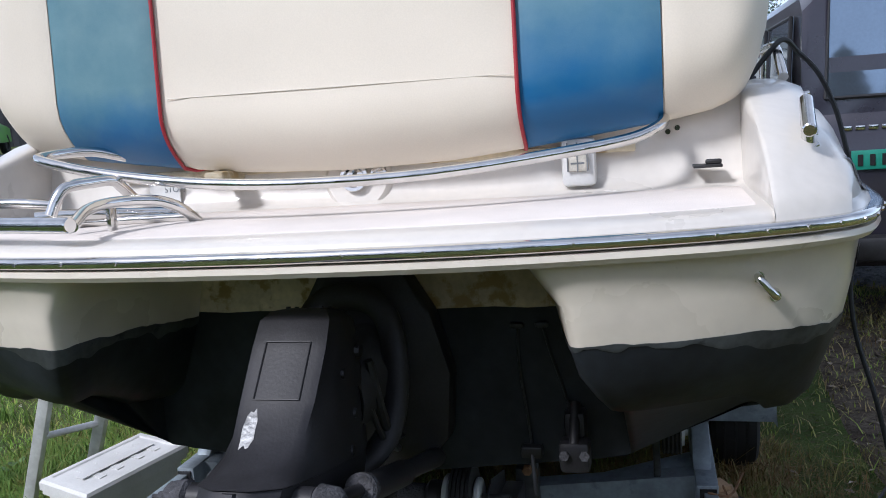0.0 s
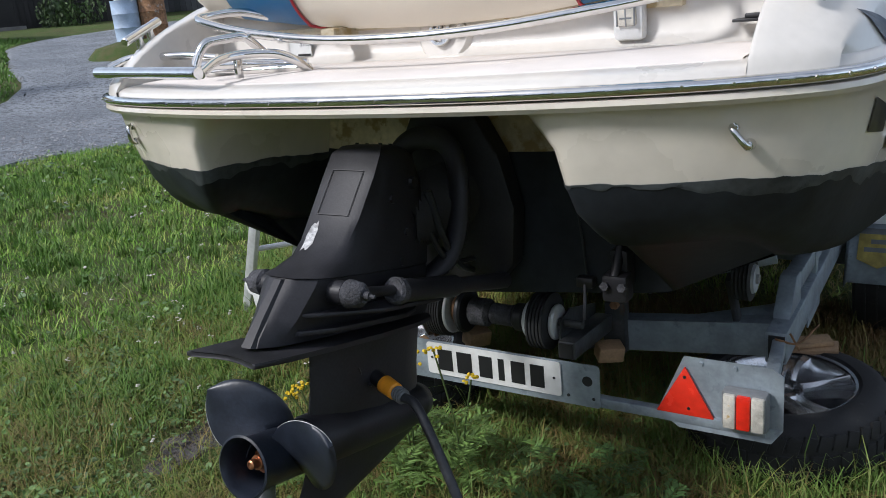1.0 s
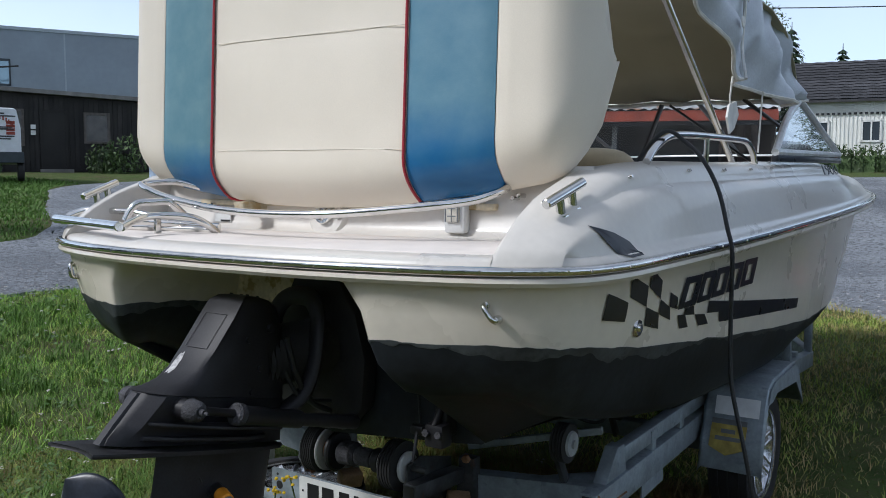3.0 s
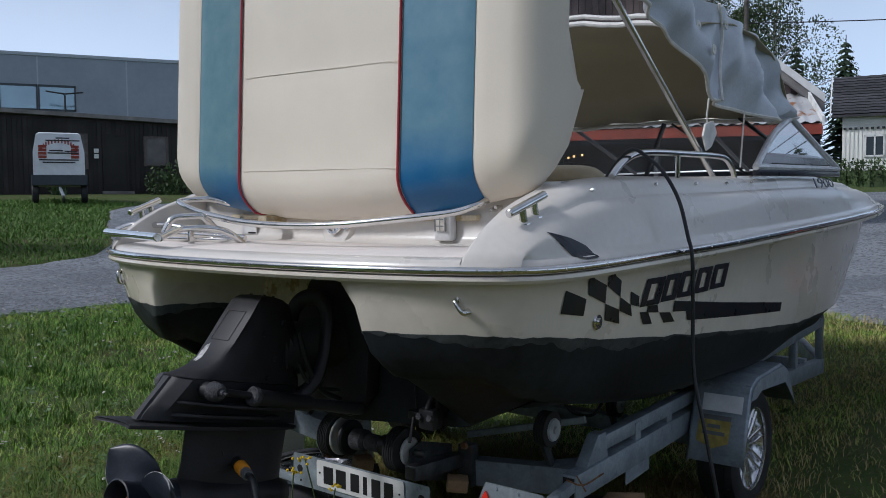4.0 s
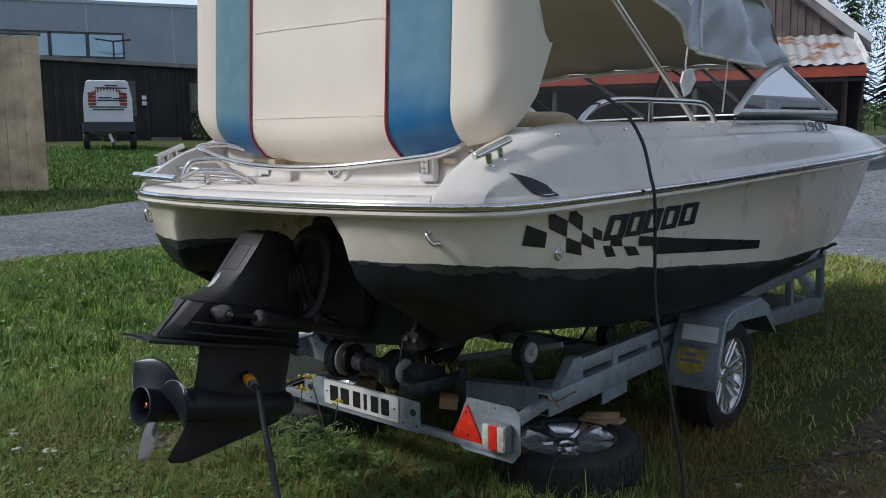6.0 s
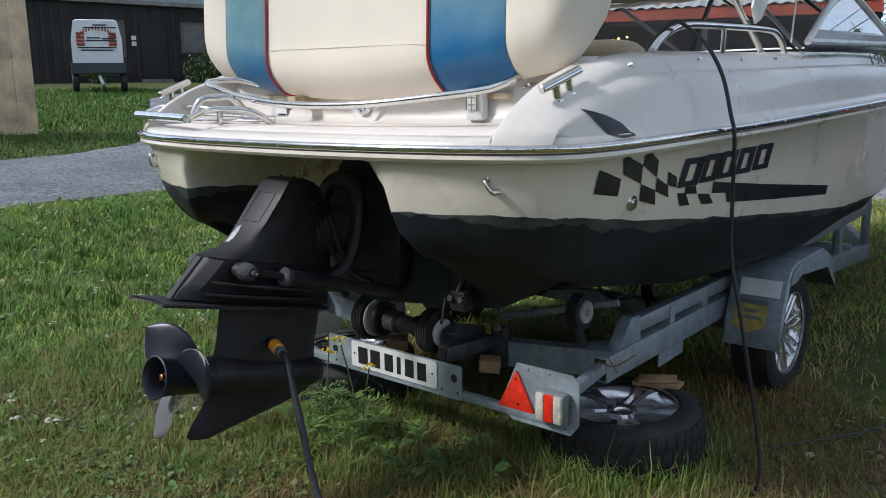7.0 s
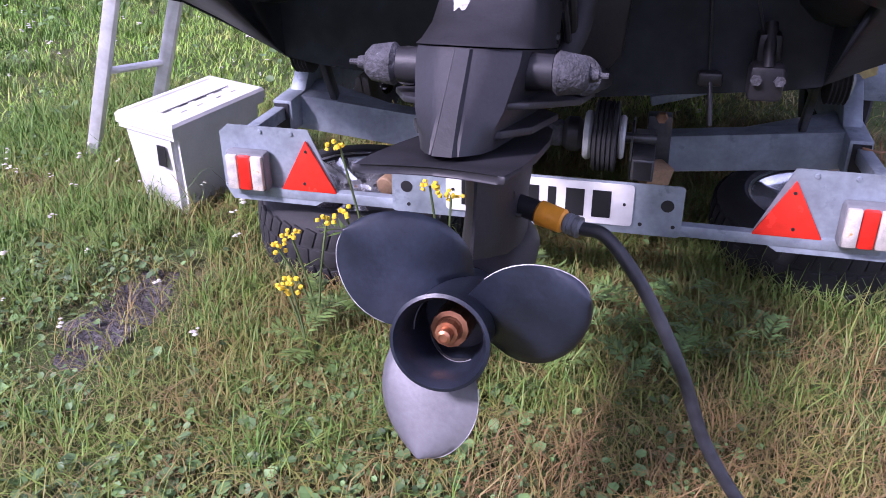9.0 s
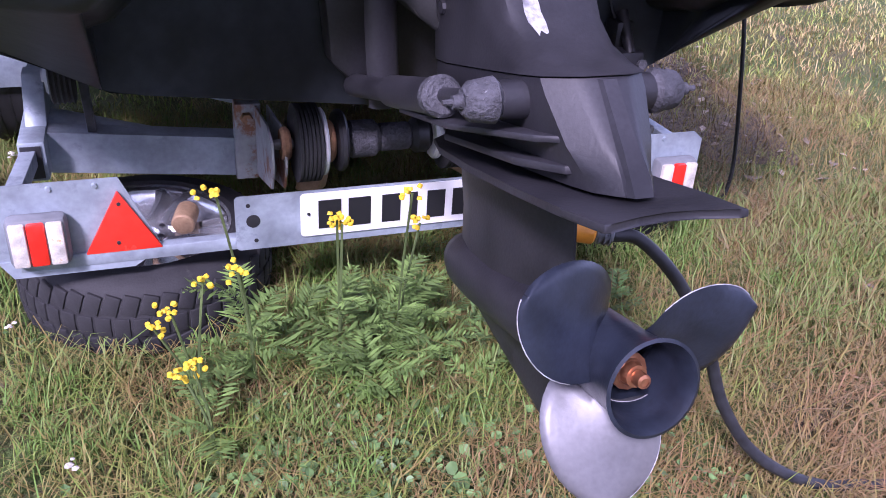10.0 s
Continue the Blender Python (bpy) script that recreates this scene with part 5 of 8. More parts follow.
# ---- the boat ----
boat = thing("motorboat", (0, 2.5, 0.5), "cream motorboat with black bottom paint on a galvanised trailer", "boat")
STERN = [(0, -0.14), (0.3, -0.13), (0.55, -0.098), (0.78, -0.045), (0.93, 0.02), (1.03, 0.10), (1.085, 0.22)]
SIDE = [(1.12, 0.4), (1.155, 0.9), (1.175, 1.4), (1.195, 2.1), (1.205, 2.8), (1.195, 3.5), (1.15, 4.2), (1.06, 4.8), (0.9, 5.3), (0.64, 5.7), (0.3, 5.95), (0, 6.03)]
RAIL = spline([(*p, 0) for p in STERN + SIDE], 6)
rail_z = lerp([-0.2, 0.18, 0.7, 1.42, 2.57, 4.2, 6.05], [1.26, 1.26, 1.272, 1.288, 1.324, 1.375, 1.43])
paint_z = lerp([-0.2, 0, 0.2, 0.55, 1, 1.6, 2.4, 3.5, 6], [1.068, 1.068, 1.055, 1.01, 0.965, 0.91, 0.845, 0.815, 0.95])
chine_z = lerp([-0.2, 0, 0.2, 0.6, 1, 2, 3, 4, 5, 6.05], [0.91, 0.905, 0.85, 0.765, 0.71, 0.67, 0.68, 0.77, 0.98, 1.25])
keel_z = lerp([0, 1, 2, 3, 4, 5, 5.7], [0.66, 0.54, 0.46, 0.44, 0.50, 0.75, 1.1])
flare = lerp([2.2, 3, 3.5, 4, 4.5, 5, 6.05], [1, 1.7, 2.5, 3.4, 4.4, 5, 5])
STEPS = [(0, 0.010), (1, 0.014), (2, 0.022), (3, 0.035), (4, 0.055), (5, 0.08), (6, 0.12), (7, 0.155), (8, 0.195)]


def hull_levels(y):
    s, w, c = rail_z(y), paint_z(y), chine_z(y)
    return [s - 0.010, s - 0.042, s - 0.047, (s - 0.047 + w) / 2, w, max(w - 0.07, c + 0.06), c + 0.045, c + 0.012, c]


def hull_x(y, z):
    """Half breadth of the side at y and z."""
    b = float(np.interp(y, [p.y for p in RAIL[18:80]], [p.x for p in RAIL[18:80]]))
    f = flare(y)
    return b - float(np.interp(z, hull_levels(y)[::-1], [s[1] * f for s in STEPS][::-1]))


def normal_in(path, i):
    t = (path[min(i + 1, len(path) - 1)] - path[max(i - 1, 0)]).normalized()
    return Vector((-t.y, t.x, 0))


YT = 0.415
bottom_z = lerp([0, 0.6, 0.95, 1.1], [0.615, 0.675, 0.85, 0.92])
HPLAN = spline([(0.42, YT, 0), (0.427, 0.31, 0), (0.437, 0.20, 0), (0.455, 0.09, 0), (0.475, 0.0, 0), (0.49, -0.06, 0), (0.505, -0.087, 0), (0.535, -0.098, 0), (0.62, -0.085, 0)] + [(*p, 0) for p in STERN[3:] + SIDE], 6)


def hull_columns(sx):
    cols = []
    for i, p in enumerate(HPLAN):
        nin = normal_in(HPLAN, i)
        if i == len(HPLAN) - 1:
            nin = Vector((0, -1, 0))
        if p.y < 0.3:
            aim = (Vector((0.78, 0.29, 0)) - p).normalized()
            k = max(0.0, min(1.0, (p.y - 0.12) / 0.16)) if p.x > 0.7 else 0.0
            nin = aim.lerp(nin, k)
        y = max(-0.1, p.y)
        f = flare(y)
        col = []
        for (k, ins), z in zip(STEPS, hull_levels(y)):
            if k == 4:
                z += 0.006 * noise.noise((p.x * 9, p.y * 9, 0)) + 0.004 * noise.noise((p.x * 30, p.y * 30, 0))
            q = p + nin * ins * f
            if p.x < 0.6 and k < 3:
                q = q - Vector(((0.085, 0.055, 0.042)[k] * min(1.0, (0.6 - p.x) / 0.09), 0, 0))
            col.append(Vector((sx * max(q.x, 0.0), q.y, z)))
        cols.append(col)
    return cols


bm_top, bm_bot = B(), B()
for sx in (-1, 1):
    cols = hull_columns(sx)
    loft(bm_top, [c[:5] for c in cols])
    loft(bm_bot, [c[4:] for c in cols])
    rows = []
    for p, c in zip(HPLAN, cols):
        e = c[8]
        if p.y < 0.40 or p.x < 0.6:
            x, back = abs(e.x), max(e.y, YT)
            rows.append([e] + [Vector((sx * x * f, back, bottom_z(x * f))) for f in (1.0, 0.75, 0.4, 0.0)])
        else:
            kz = min(keel_z(e.y), e.z)
            rows.append([e] + [Vector((e.x * fx, e.y, kz + (e.z - kz) * fz)) for fx, fz in ((0.93, 0.95), (0.75, 0.74), (0.4, 0.36))] + [Vector((0, e.y, kz))])
    loft(bm_bot, rows)
bmesh.ops.remove_doubles(bm_top, verts=bm_top.verts, dist=1e-4)
bmesh.ops.remove_doubles(bm_bot, verts=bm_bot.verts, dist=1e-4)
hull = part("hull", bm_top, GEL, boat, "cream gelcoat topsides", sharp=60)
bottom = part("bottom", bm_bot, ANTIFOUL, boat, "black antifouling paint with worn upper edge", sharp=50)

# grey smear where the black paint has worn thin along its upper edge
for sx in (-1, 1):
    cols = hull_columns(sx)
    bm = B()
    fine = []
    for a, b in zip(cols, cols[1:]):
        for k in range(4):
            fine.append((a[4].lerp(b[4], k / 4), a[5].lerp(b[5], k / 4)))
    rows = []
    for i, (t4, t5) in enumerate(fine):
        mid = fine[min(i + 1, len(fine) - 1)][0] - fine[max(i - 1, 0)][0]
        out = Vector((mid.y, -mid.x, 0)).normalized() * 0.0022
        if sx < 0:
            out = -out
        depth = max(0.06, 0.30 + 0.55 * noise.noise((t4.x * 5, t4.y * 5, 4)) + 0.22 * noise.noise((t4.x * 22, t4.y * 22, 6)))
        rows.append([t4 + out + Vector((0, 0, 0.001)), t4.lerp(t5, depth * 0.5) + out, t4.lerp(t5, depth) + out * 0.6])
    loft(bm, [r for r in rows if r[0].y < 3.2])
    part("worn_paint_edge", bm, WORNPAINT, boat, "grey worn upper edge of the bottom paint")

# recessed transom in the drive well
bm = B()
rows = []
for k in range(17):
    x = -0.62 + 1.24 * k / 16
    edge = 1.041 + 0.006 * noise.noise((x * 14, 2, 0))
    rows.append([Vector((x, YT - 0.006, 1.235)), Vector((x, YT - 0.006, edge)), Vector((x, YT - 0.004, 0.85)), Vector((x, YT, bottom_z(abs(x)) - 0.002))])
loft(bm, rows, mats=lambda i, j: 0 if j == 0 else 1)
part("transom", bm, [STAINED, ANTIFOUL], boat, "stained transom above black paint")

# lip and underside of the platform
bm = B()
rows = []
full = [Vector((-p.x, p.y, 0)) for p in RAIL[:36][::-1]] + RAIL[1:36]
for p in full:
    y_in = YT + 0.01
    rows.append([Vector((p.x, p.y + 0.006, 1.252)), Vector((p.x, p.y + 0.010, 1.232)), Vector((p.x * 0.998, p.y + 0.016, 1.224)), Vector((p.x * 0.995, p.y + 0.03, 1.2225)), Vector((p.x * 0.9, max(y_in, p.y + 0.03), 1.2225))])
rows = [r for r in rows if abs(r[0].x) < 0.62]
loft(bm, rows)
part("platform_lip", bm, GEL, boat)

# swim platform and stern bulkhead
bm = B()
rows = []
for k in range(61):
    x = -0.93 + 1.86 * k / 60
    ye = float(np.interp(abs(x), [p.x for p in RAIL[:31]], [p.y for p in RAIL[:31]]))
    bulge = 0.03 * (1 - (x / 0.9) ** 2)
    rows.append([Vector((x, ye + dy, z)) for dy, z in ((0.004, 1.268), (0.008, 1.280), (0.018, 1.287), (0.05, 1.292), (0.12, 1.296))] +
                [Vector((x, y - bulge, z)) for y, z in ((0.30, 1.302), (0.385, 1.306), (0.415, 1.313), (0.428, 1.335), (0.445, 1.42), (0.462, 1.497), (0.48, 1.515), (0.53, 1.52), (0.95, 1.52))])
loft(bm, rows)
part("swim_platform", bm, DECK, boat, "white moulded swim platform and bulkhead", sharp=50)
bm = B()
rows = []
for k in range(41):
    x = -0.862 + 1.724 * k / 40
    ye = float(np.interp(abs(x), [p.x for p in RAIL[:31]], [p.y for p in RAIL[:31]]))
    rows.append([Vector((x, ye + 0.085, 1.294)), Vector((x, ye + 0.09, 1.2975)), Vector((x, 0.30, 1.3045)), Vector((x, 0.345, 1.3065)), Vector((x, 0.352, 1.302))])
loft(bm, rows)
part("nonslip_panel", bm, NONSLIP, boat, "pinkish worn non-slip panel")

# side decks
top_z = lerp([0, 0.06, 0.13, 0.22, 0.3, 0.42, 0.55, 0.8, 1.5, 2.1, 3.3, 4.3, 5.2, 6.0], [1.30, 1.352, 1.402, 1.445, 1.472, 1.502, 1.522, 1.54, 1.55, 1.565, 1.585, 1.57, 1.52, 1.455])
inner_x = lerp([0, 0.42, 0.6, 2.6, 3.3, 6.05], [0.885, 0.87, 0.90, 0.92, 0.85, 0.0])
ry, rx = [p.y for p in RAIL[18:]], [p.x for p in RAIL[18:]]
SHAPE = [(0.0, 0.0), (0.03, 0.06), (0.09, 0.30), (0.18, 0.55), (0.26, 0.67), (0.335, 0.71), (0.352, 0.725), (0.37, 0.80), (0.43, 0.92), (0.58, 0.985), (0.78, 1.0), (0.94, 1.0), (0.985, 0.97), (1.0, 0.88)]
ys = [-0.005, 0.01, 0.03, 0.06, 0.09, 0.13, 0.17, 0.22, 0.27, 0.32, 0.38, 0.45, 0.52, 0.6, 0.7, 0.85] + list(np.arange(1.0, 3.5, 0.15))
def deck_shape(y):
    """The section's profile: a plain round at the stern that gains its crease further forward."""
    k = max(0.0, min(1.0, (y - 0.12) / 0.5))
    k = k * k * (3 - 2 * k)
    return [(fx, fz * k + (1 - k) * ((1 - (1 - fx) ** 2.4) ** 0.75 if fx < 0.95 else fz)) for fx, fz in SHAPE]


for sx in (-1, 1):
    bm = B()
    rows = []
    for y in ys:
        b = float(np.interp(y, ry, rx)) - 0.004
        xi = inner_x(y)
        s, tz2 = rail_z(y) + 0.012, top_z(y)
        wdt = max(b - xi, 0.02)
        row = [Vector((sx * b, y, s)), Vector((sx * (b - 0.006), y, s + 0.014)), Vector((sx * (b - 0.016), y, s + 0.018))]
        for fx, fz in deck_shape(y)[1:]:
            row.append(Vector((sx * (b - 0.016 - (wdt - 0.016) * fx), y, s + 0.018 + (max(tz2 - s - 0.018, 0.004)) * fz)))
        row.append(Vector((sx * xi, y, min(1.29, s) if y < 0.45 else 1.0)))
        rows.append(row)
    # the rounded quarter, rising from the stern rail
    first = next(i for i, y in enumerate(ys) if y >= 0.44)
    y1 = ys[first]
    last = [Vector((abs(q.x), q.y, q.z)) for q in rows[first]]
    shape = [(0, 0), (0, 0)] + deck_shape(y1)
    quarter = []
    for v in (0.0, 0.03, 0.07, 0.12, 0.18, 0.26, 0.36, 0.48, 0.62, 0.8):
        row = []
        for j, q in enumerate(last[:-1]):
            fx, fz = shape[j]
            xr = 1.03 - 0.145 * fx
            yr = float(np.interp(xr, rx[:19], ry[:19]))
            x, y = xr + (q.x - xr) * v, yr + (y1 - yr) * v
            s = rail_z(y) + 0.030
            if j < 3:
                x = float(np.interp(y, ry, rx)) - (0.004, 0.010, 0.020)[j]
                row.append(Vector((sx * x, y, s - (0.018, 0.004, 0.0)[j])))
                continue
            d = max(0.0, y - float(np.interp(x, rx[:19], ry[:19])))
            k = v * v * (3 - 2 * v)
            rise = (top_z(d + (y - d) * v ** 4) - 1.30) * (1 + (fz - 1) * k) if fx < 0.95 else (top_z(y) - 1.30) * (1 + (fz - 1) * (0.4 + 0.6 * k))
            row.append(Vector((sx * x, y, s + max(0.0, rise) * (1 if v > 0 else 0) - (0.016 if v == 0 else 0))))
        row.append(Vector((row[-1].x, row[-1].y, 1.28)))
        if v == 0:
            quarter.append([Vector((q.x, q.y - 0.002, 1.25)) for q in row])
        quarter.append(row)
    rows = quarter + rows[first:]
    loft(bm, rows)
    sd = part("side_deck", bm, DECK, boat, "white rounded side deck", sharp=50)
    if sx > 0:
        side_tree = BVHTree.FromPolygons([v.co.copy() for v in sd.data.vertices], [list(q.vertices) for q in sd.data.polygons])

# fore deck
bm = B()
rows = []
for y in list(np.arange(3.3, 5.9, 0.2)) + [5.9, 6.0, 6.03]:
    b = max(float(np.interp(y, ry, rx)) - 0.004, 0.002)
    s, tz2 = rail_z(y) + 0.012, top_z(y)
    wdt = max(min(b - inner_x(y), b * 0.45), 0.0)
    half = [(b, s), (b - min(0.006, b), s + 0.014), (b - min(0.016, b), s + 0.018)]
    for fx, fz in SHAPE[1:11]:
        half.append((max(b - 0.016 - max(wdt - 0.016, 0) * fx, 0), s + 0.018 + (tz2 - s - 0.018) * fz))
    x9 = half[-1][0]
    up = 0.03 * max(0.0, min(1.0, (y - 3.7) / 0.8)) - 0.06 * max(0.0, 1 - (y - 3.3) / 0.5)
    half += [(x9 * 0.75, tz2 + up * 0.4), (x9 * 0.4, tz2 + up * 0.8), (0, tz2 + up)]
    rows.append([Vector((x, y, z)) for x, z in half] + [Vector((-x, y, z)) for x, z in half[-2::-1]])
loft(bm, rows)
part("fore_deck", bm, DECK, boat, "white fore deck", sharp=50)
# cockpit liner
bm = B()
loft(bm, [[Vector((x, y, z)) for x, z in ((-0.93, 1.53), (-0.9, 1.02), (-0.86, 0.98), (0.86, 0.98), (0.9, 1.02), (0.93, 1.53))] for y in (0.9, 3.15)])
plate(bm, [(-0.93, 0.9, 0.98), (0.93, 0.9, 0.98), (0.93, 0.9, 1.52), (-0.93, 0.9, 1.52)], (0, 0.02, 0))
plate(bm, [(-0.93, 3.1, 0.98), (0.93, 3.1, 0.98), (0.93, 3.1, 1.5), (-0.93, 3.1, 1.5)], (0, 0.03, 0))
part("cockpit_liner", bm, DECK, boat)

# rub rail with steel insert and screws
bm, bm2 = B(), B()
path = [Vector((-p.x, p.y, rail_z(p.y))) for p in RAIL[::-1]] + [Vector((p.x, p.y, rail_z(p.y))) for p in RAIL[1:]]
ROUND = [(0.006, 0.012), (0.014, 0.011), (0.019, 0.006), (0.020, 0.0), (0.019, -0.006), (0.014, -0.011), (0.006, -0.013), (-0.01, -0.013), (-0.01, 0.012)]
STRIP = [(0.0, -0.0145), (0.012, -0.017), (0.014, -0.028), (0.006, -0.038), (-0.01, -0.038), (-0.01, -0.0145)]
for target, shape in ((bm, ROUND), (bm2, STRIP)):
    rows = []
    for i, p in enumerate(path):
        tt = (path[min(i + 1, len(path) - 1)] - path[max(i - 1, 0)])
        out = Vector((tt.y, -tt.x, 0)).normalized()
        rows.append([p + out * a + Vector((0, 0, h)) for a, h in shape])
    loft(target, rows, closed=True)
rail = part("rub_rail", bm, CHROME, boat, "polished steel rub rail", sharp=60)
part("rail_strip", bm2, GEL, boat)
for i in range(18, len(path) - 18, 3):
    p = path[i]
    tt = (path[i + 1] - path[i - 1])
    out = Vector((tt.y, -tt.x, 0)).normalized()
    bm = B()
    cyl(bm, p + out * 0.018, p + out * 0.0225, 0.005, 0.0035, 8)
    part("screw", bm, CHROME, rail)

# stripes and checks on the topsides
def decal(name, pts, parent, surf, mat=DECAL, lift=0.0025, n=6, label=""):
    """A thin film laid on the side: a convex outline in (y, z)."""
    c = Vector((sum(p[0] for p in pts) / len(pts), sum(p[1] for p in pts) / len(pts)))
    bm = B()
    ring = []
    for (a, b) in zip(pts, pts[1:] + pts[:1]):
        for k in range(n):
            ring.append(Vector(a).lerp(Vector(b), k / n))
    rows = []
    for f in (1.0, 0.66, 0.33, 0.0):
        rows.append([Vector((surf(q.x, q.y) + lift, q.x, q.y)) for q in (c.lerp(r, f) for r in ring)])
    loft(bm, rows, closed=True)
    bmesh.ops.remove_doubles(bm, verts=bm.verts, dist=1e-5)
    return part(name, bm, mat, parent, label)


CHECKS = [[(0.261, 1.192), (0.361, 1.158), (0.359, 1.106), (0.253, 1.123)], [(0.356, 1.232), (0.465, 1.192), (0.469, 1.134), (0.369, 1.171)], [(0.472, 1.240), (0.551, 1.2), (0.555, 1.147), (0.469, 1.19)],
          [(0.469, 1.134), (0.557, 1.106), (0.574, 1.058), (0.479, 1.08)], [(0.555, 1.147), (0.629, 1.114), (0.647, 1.074), (0.56, 1.102)], [(0.618, 1.16), (0.679, 1.138), (0.682, 1.103), (0.625, 1.116)]]
CHECKS2 = [[(0.696, 1.083), (0.754, 1.078), (0.795, 1.033), (0.731, 1.037)], [(0.745, 1.099), (0.813, 1.098), (0.831, 1.068), (0.745, 1.077)], [(0.835, 1.068), (0.919, 1.059), (0.965, 1.021), (0.88, 1.026)]]
for q in CHECKS + CHECKS2:
    decal("check_decal", q, hull, hull_x)
decal("wedge_decal", [(0.94, 1.099), (1.372, 1.051), (2.113, 0.977), (2.103, 0.937), (1.511, 0.979), (1.071, 1.013), (1.047, 1.053), (0.941, 1.059)], hull, hull_x)
# the maker's lettering as plain slanted blocks with a slit
for y0, y1 in ((0.686, 0.818), (0.828, 0.940), (0.948, 1.070), (1.088, 1.216), (1.232, 1.377)):
    for lo, hi, a, b in ((0, 1, 0.0, 0.30), (0, 1, 0.68, 1.0), (0.78, 1.0, 0.30, 0.68), (0.0, 0.2, 0.30, 0.68)):
        w, z0 = y1 - y0, 1.1 + 0.024 * (y0 - 0.686)
        q = [(y0 + w * f + 0.034 * k, z0 + 0.093 * k) for f, k in ((a, hi), (b, hi), (b, lo), (a, lo))]
        decal("block_decal", q, hull, hull_x, lift=0.004, n=3)


def deck_side_x(y, z):
    hit = side_tree.ray_cast(Vector((2, y, z)), Vector((-1, 0, 0)))[0]
    if hit:
        return hit.x
    b = float(np.interp(y, ry, rx)) - 0.004
    s, tz2 = rail_z(y) + 0.012, top_z(y)
    wdt = max(b - inner_x(y), 0.02)
    f = max(0.0, (z - s - 0.018) / max(tz2 - s - 0.018, 0.004))
    return b - 0.016 - (wdt - 0.016) * float(np.interp(f, [q[1] for q in deck_shape(y)[:11]], [q[0] for q in SHAPE[:11]]))


decal("fin_decal", [(0.215, 1.366), (0.30, 1.345), (0.36, 1.320), (0.392, 1.284), (0.335, 1.281), (0.286, 1.291), (0.256, 1.322)], boat, deck_side_x, lift=0.004)

# moulded number on the fore side deck
cu = bpy.data.curves.new("number", "FONT")
cu.body, cu.size, cu.extrude, cu.align_x = "1900", 0.11, 0.001, "LEFT"
num = new("number", cu)
cu.materials.append(DECAL)
num.parent = boat
num.matrix_parent_inverse = Matrix.Translation(-Vector(boat.location))
num.matrix_basis = Matrix(((0, -0.35, 0.94, deck_side_x(3.0, 1.515) + 0.016), (1, 0, 0, 2.82), (0.03, 0.94, 0.35, 1.512), (0, 0, 0, 1))) @ Matrix.Diagonal((1.9, 0.72, 1, 1))
num["label"] = "dark model number"

# ---- fittings ----
def boat_part(name, bm, mat, label="", **k):
    return part(name, bm, mat, boat, label, **k)


for sx in (-1, 1):
    y0 = 0.020
    bm = B()
    c = Vector((sx * 0.872, y0, 1.156))
    d = Vector((0.62, 0, -0.78)) if sx > 0 else Vector((0.1, 0, -1))
    tube(bm, spline([c - d * 0.024 + Vector((0, 0.03, 0)), c - d * 0.024 + Vector((0, -0.006, 0)), c - d * 0.014 + Vector((0, -0.016, 0)), c + d * 0.014 + Vector((0, -0.016, 0)), c + d * 0.024 + Vector((0, -0.006, 0)), c + d * 0.024 + Vector((0, 0.03, 0))], 4), 0.0072, 10)
    ub = boat_part("u_bolt", bm, CHROME, "polished steel towing eye")
    for e in (-1, 1):
        bm = B()
        cyl(bm, c + d * 0.022 * e + Vector((0, 0.012, 0)), c + d * 0.022 * e + Vector((0, -0.005, 0)), 0.012, 0.010, 14)
        part("washer", bm, CHROME, ub)
    # quarter cleat: a bar on two posts
    bm = B()
    a, b = Vector((sx * 0.962, 0.128, 1.418)), Vector((sx * 0.984, 0.292, 1.474))
    cyl(bm, a, b, 0.0135, seg=14, bevel=0.003)
    cl = boat_part("cleat", bm, CHROME, "polished bar cleat on two posts")
    for f in (0.36, 0.68):
        p = a.lerp(b, f)
        bm = B()
        cyl(bm, p, p + Vector((0, 0.012, -0.055)), 0.011, 0.013, 12)
        cyl(bm, p + Vector((0, 0.010, -0.046)), p + Vector((0, 0.013, -0.056)), 0.021, 0.023, 14)
        part("post", bm, CHROME, cl)
# drain plug fitting on the side
bm = B()
px = hull_x(0.445, 1.079)
lathe(bm, [(0.0, 0.012), (0.010, 0.012), (0.012, 0.006), (0.022, 0.006), (0.026, 0.0)], Matrix.Translation((px, 0.445, 1.079)) @ Euler((0, radians(90), 0)).to_matrix().to_4x4(), 20)
boat_part("drain_fitting", bm, CHROME, "round steel drain fitting")
# navigation light on the bulkhead
bm = B()
box(bm, (0.526, 0.392, 1.374), (0.076, 0.04, 0.108), 0.012)
nl = boat_part("stern_light", bm, WHITEPLASTIC, "square white-framed light")
bm = B()
box(bm, (0.525, 0.374, 1.384), (0.048, 0.022, 0.062), 0.006)
part("lens", bm, LAMPCLEAR, nl)
bm = B()
for x, w in ((0.5035, 0.003), (0.5465, 0.003), (0.525, 0.003)):
    box(bm, (x, 0.3635, 1.386), (w, 0.004, 0.064))
for z in (1.372, 1.395):
    box(bm, (0.525, 0.3635, z), (0.03, 0.003, 0.004))
part("grille", bm, GREYPL, nl)
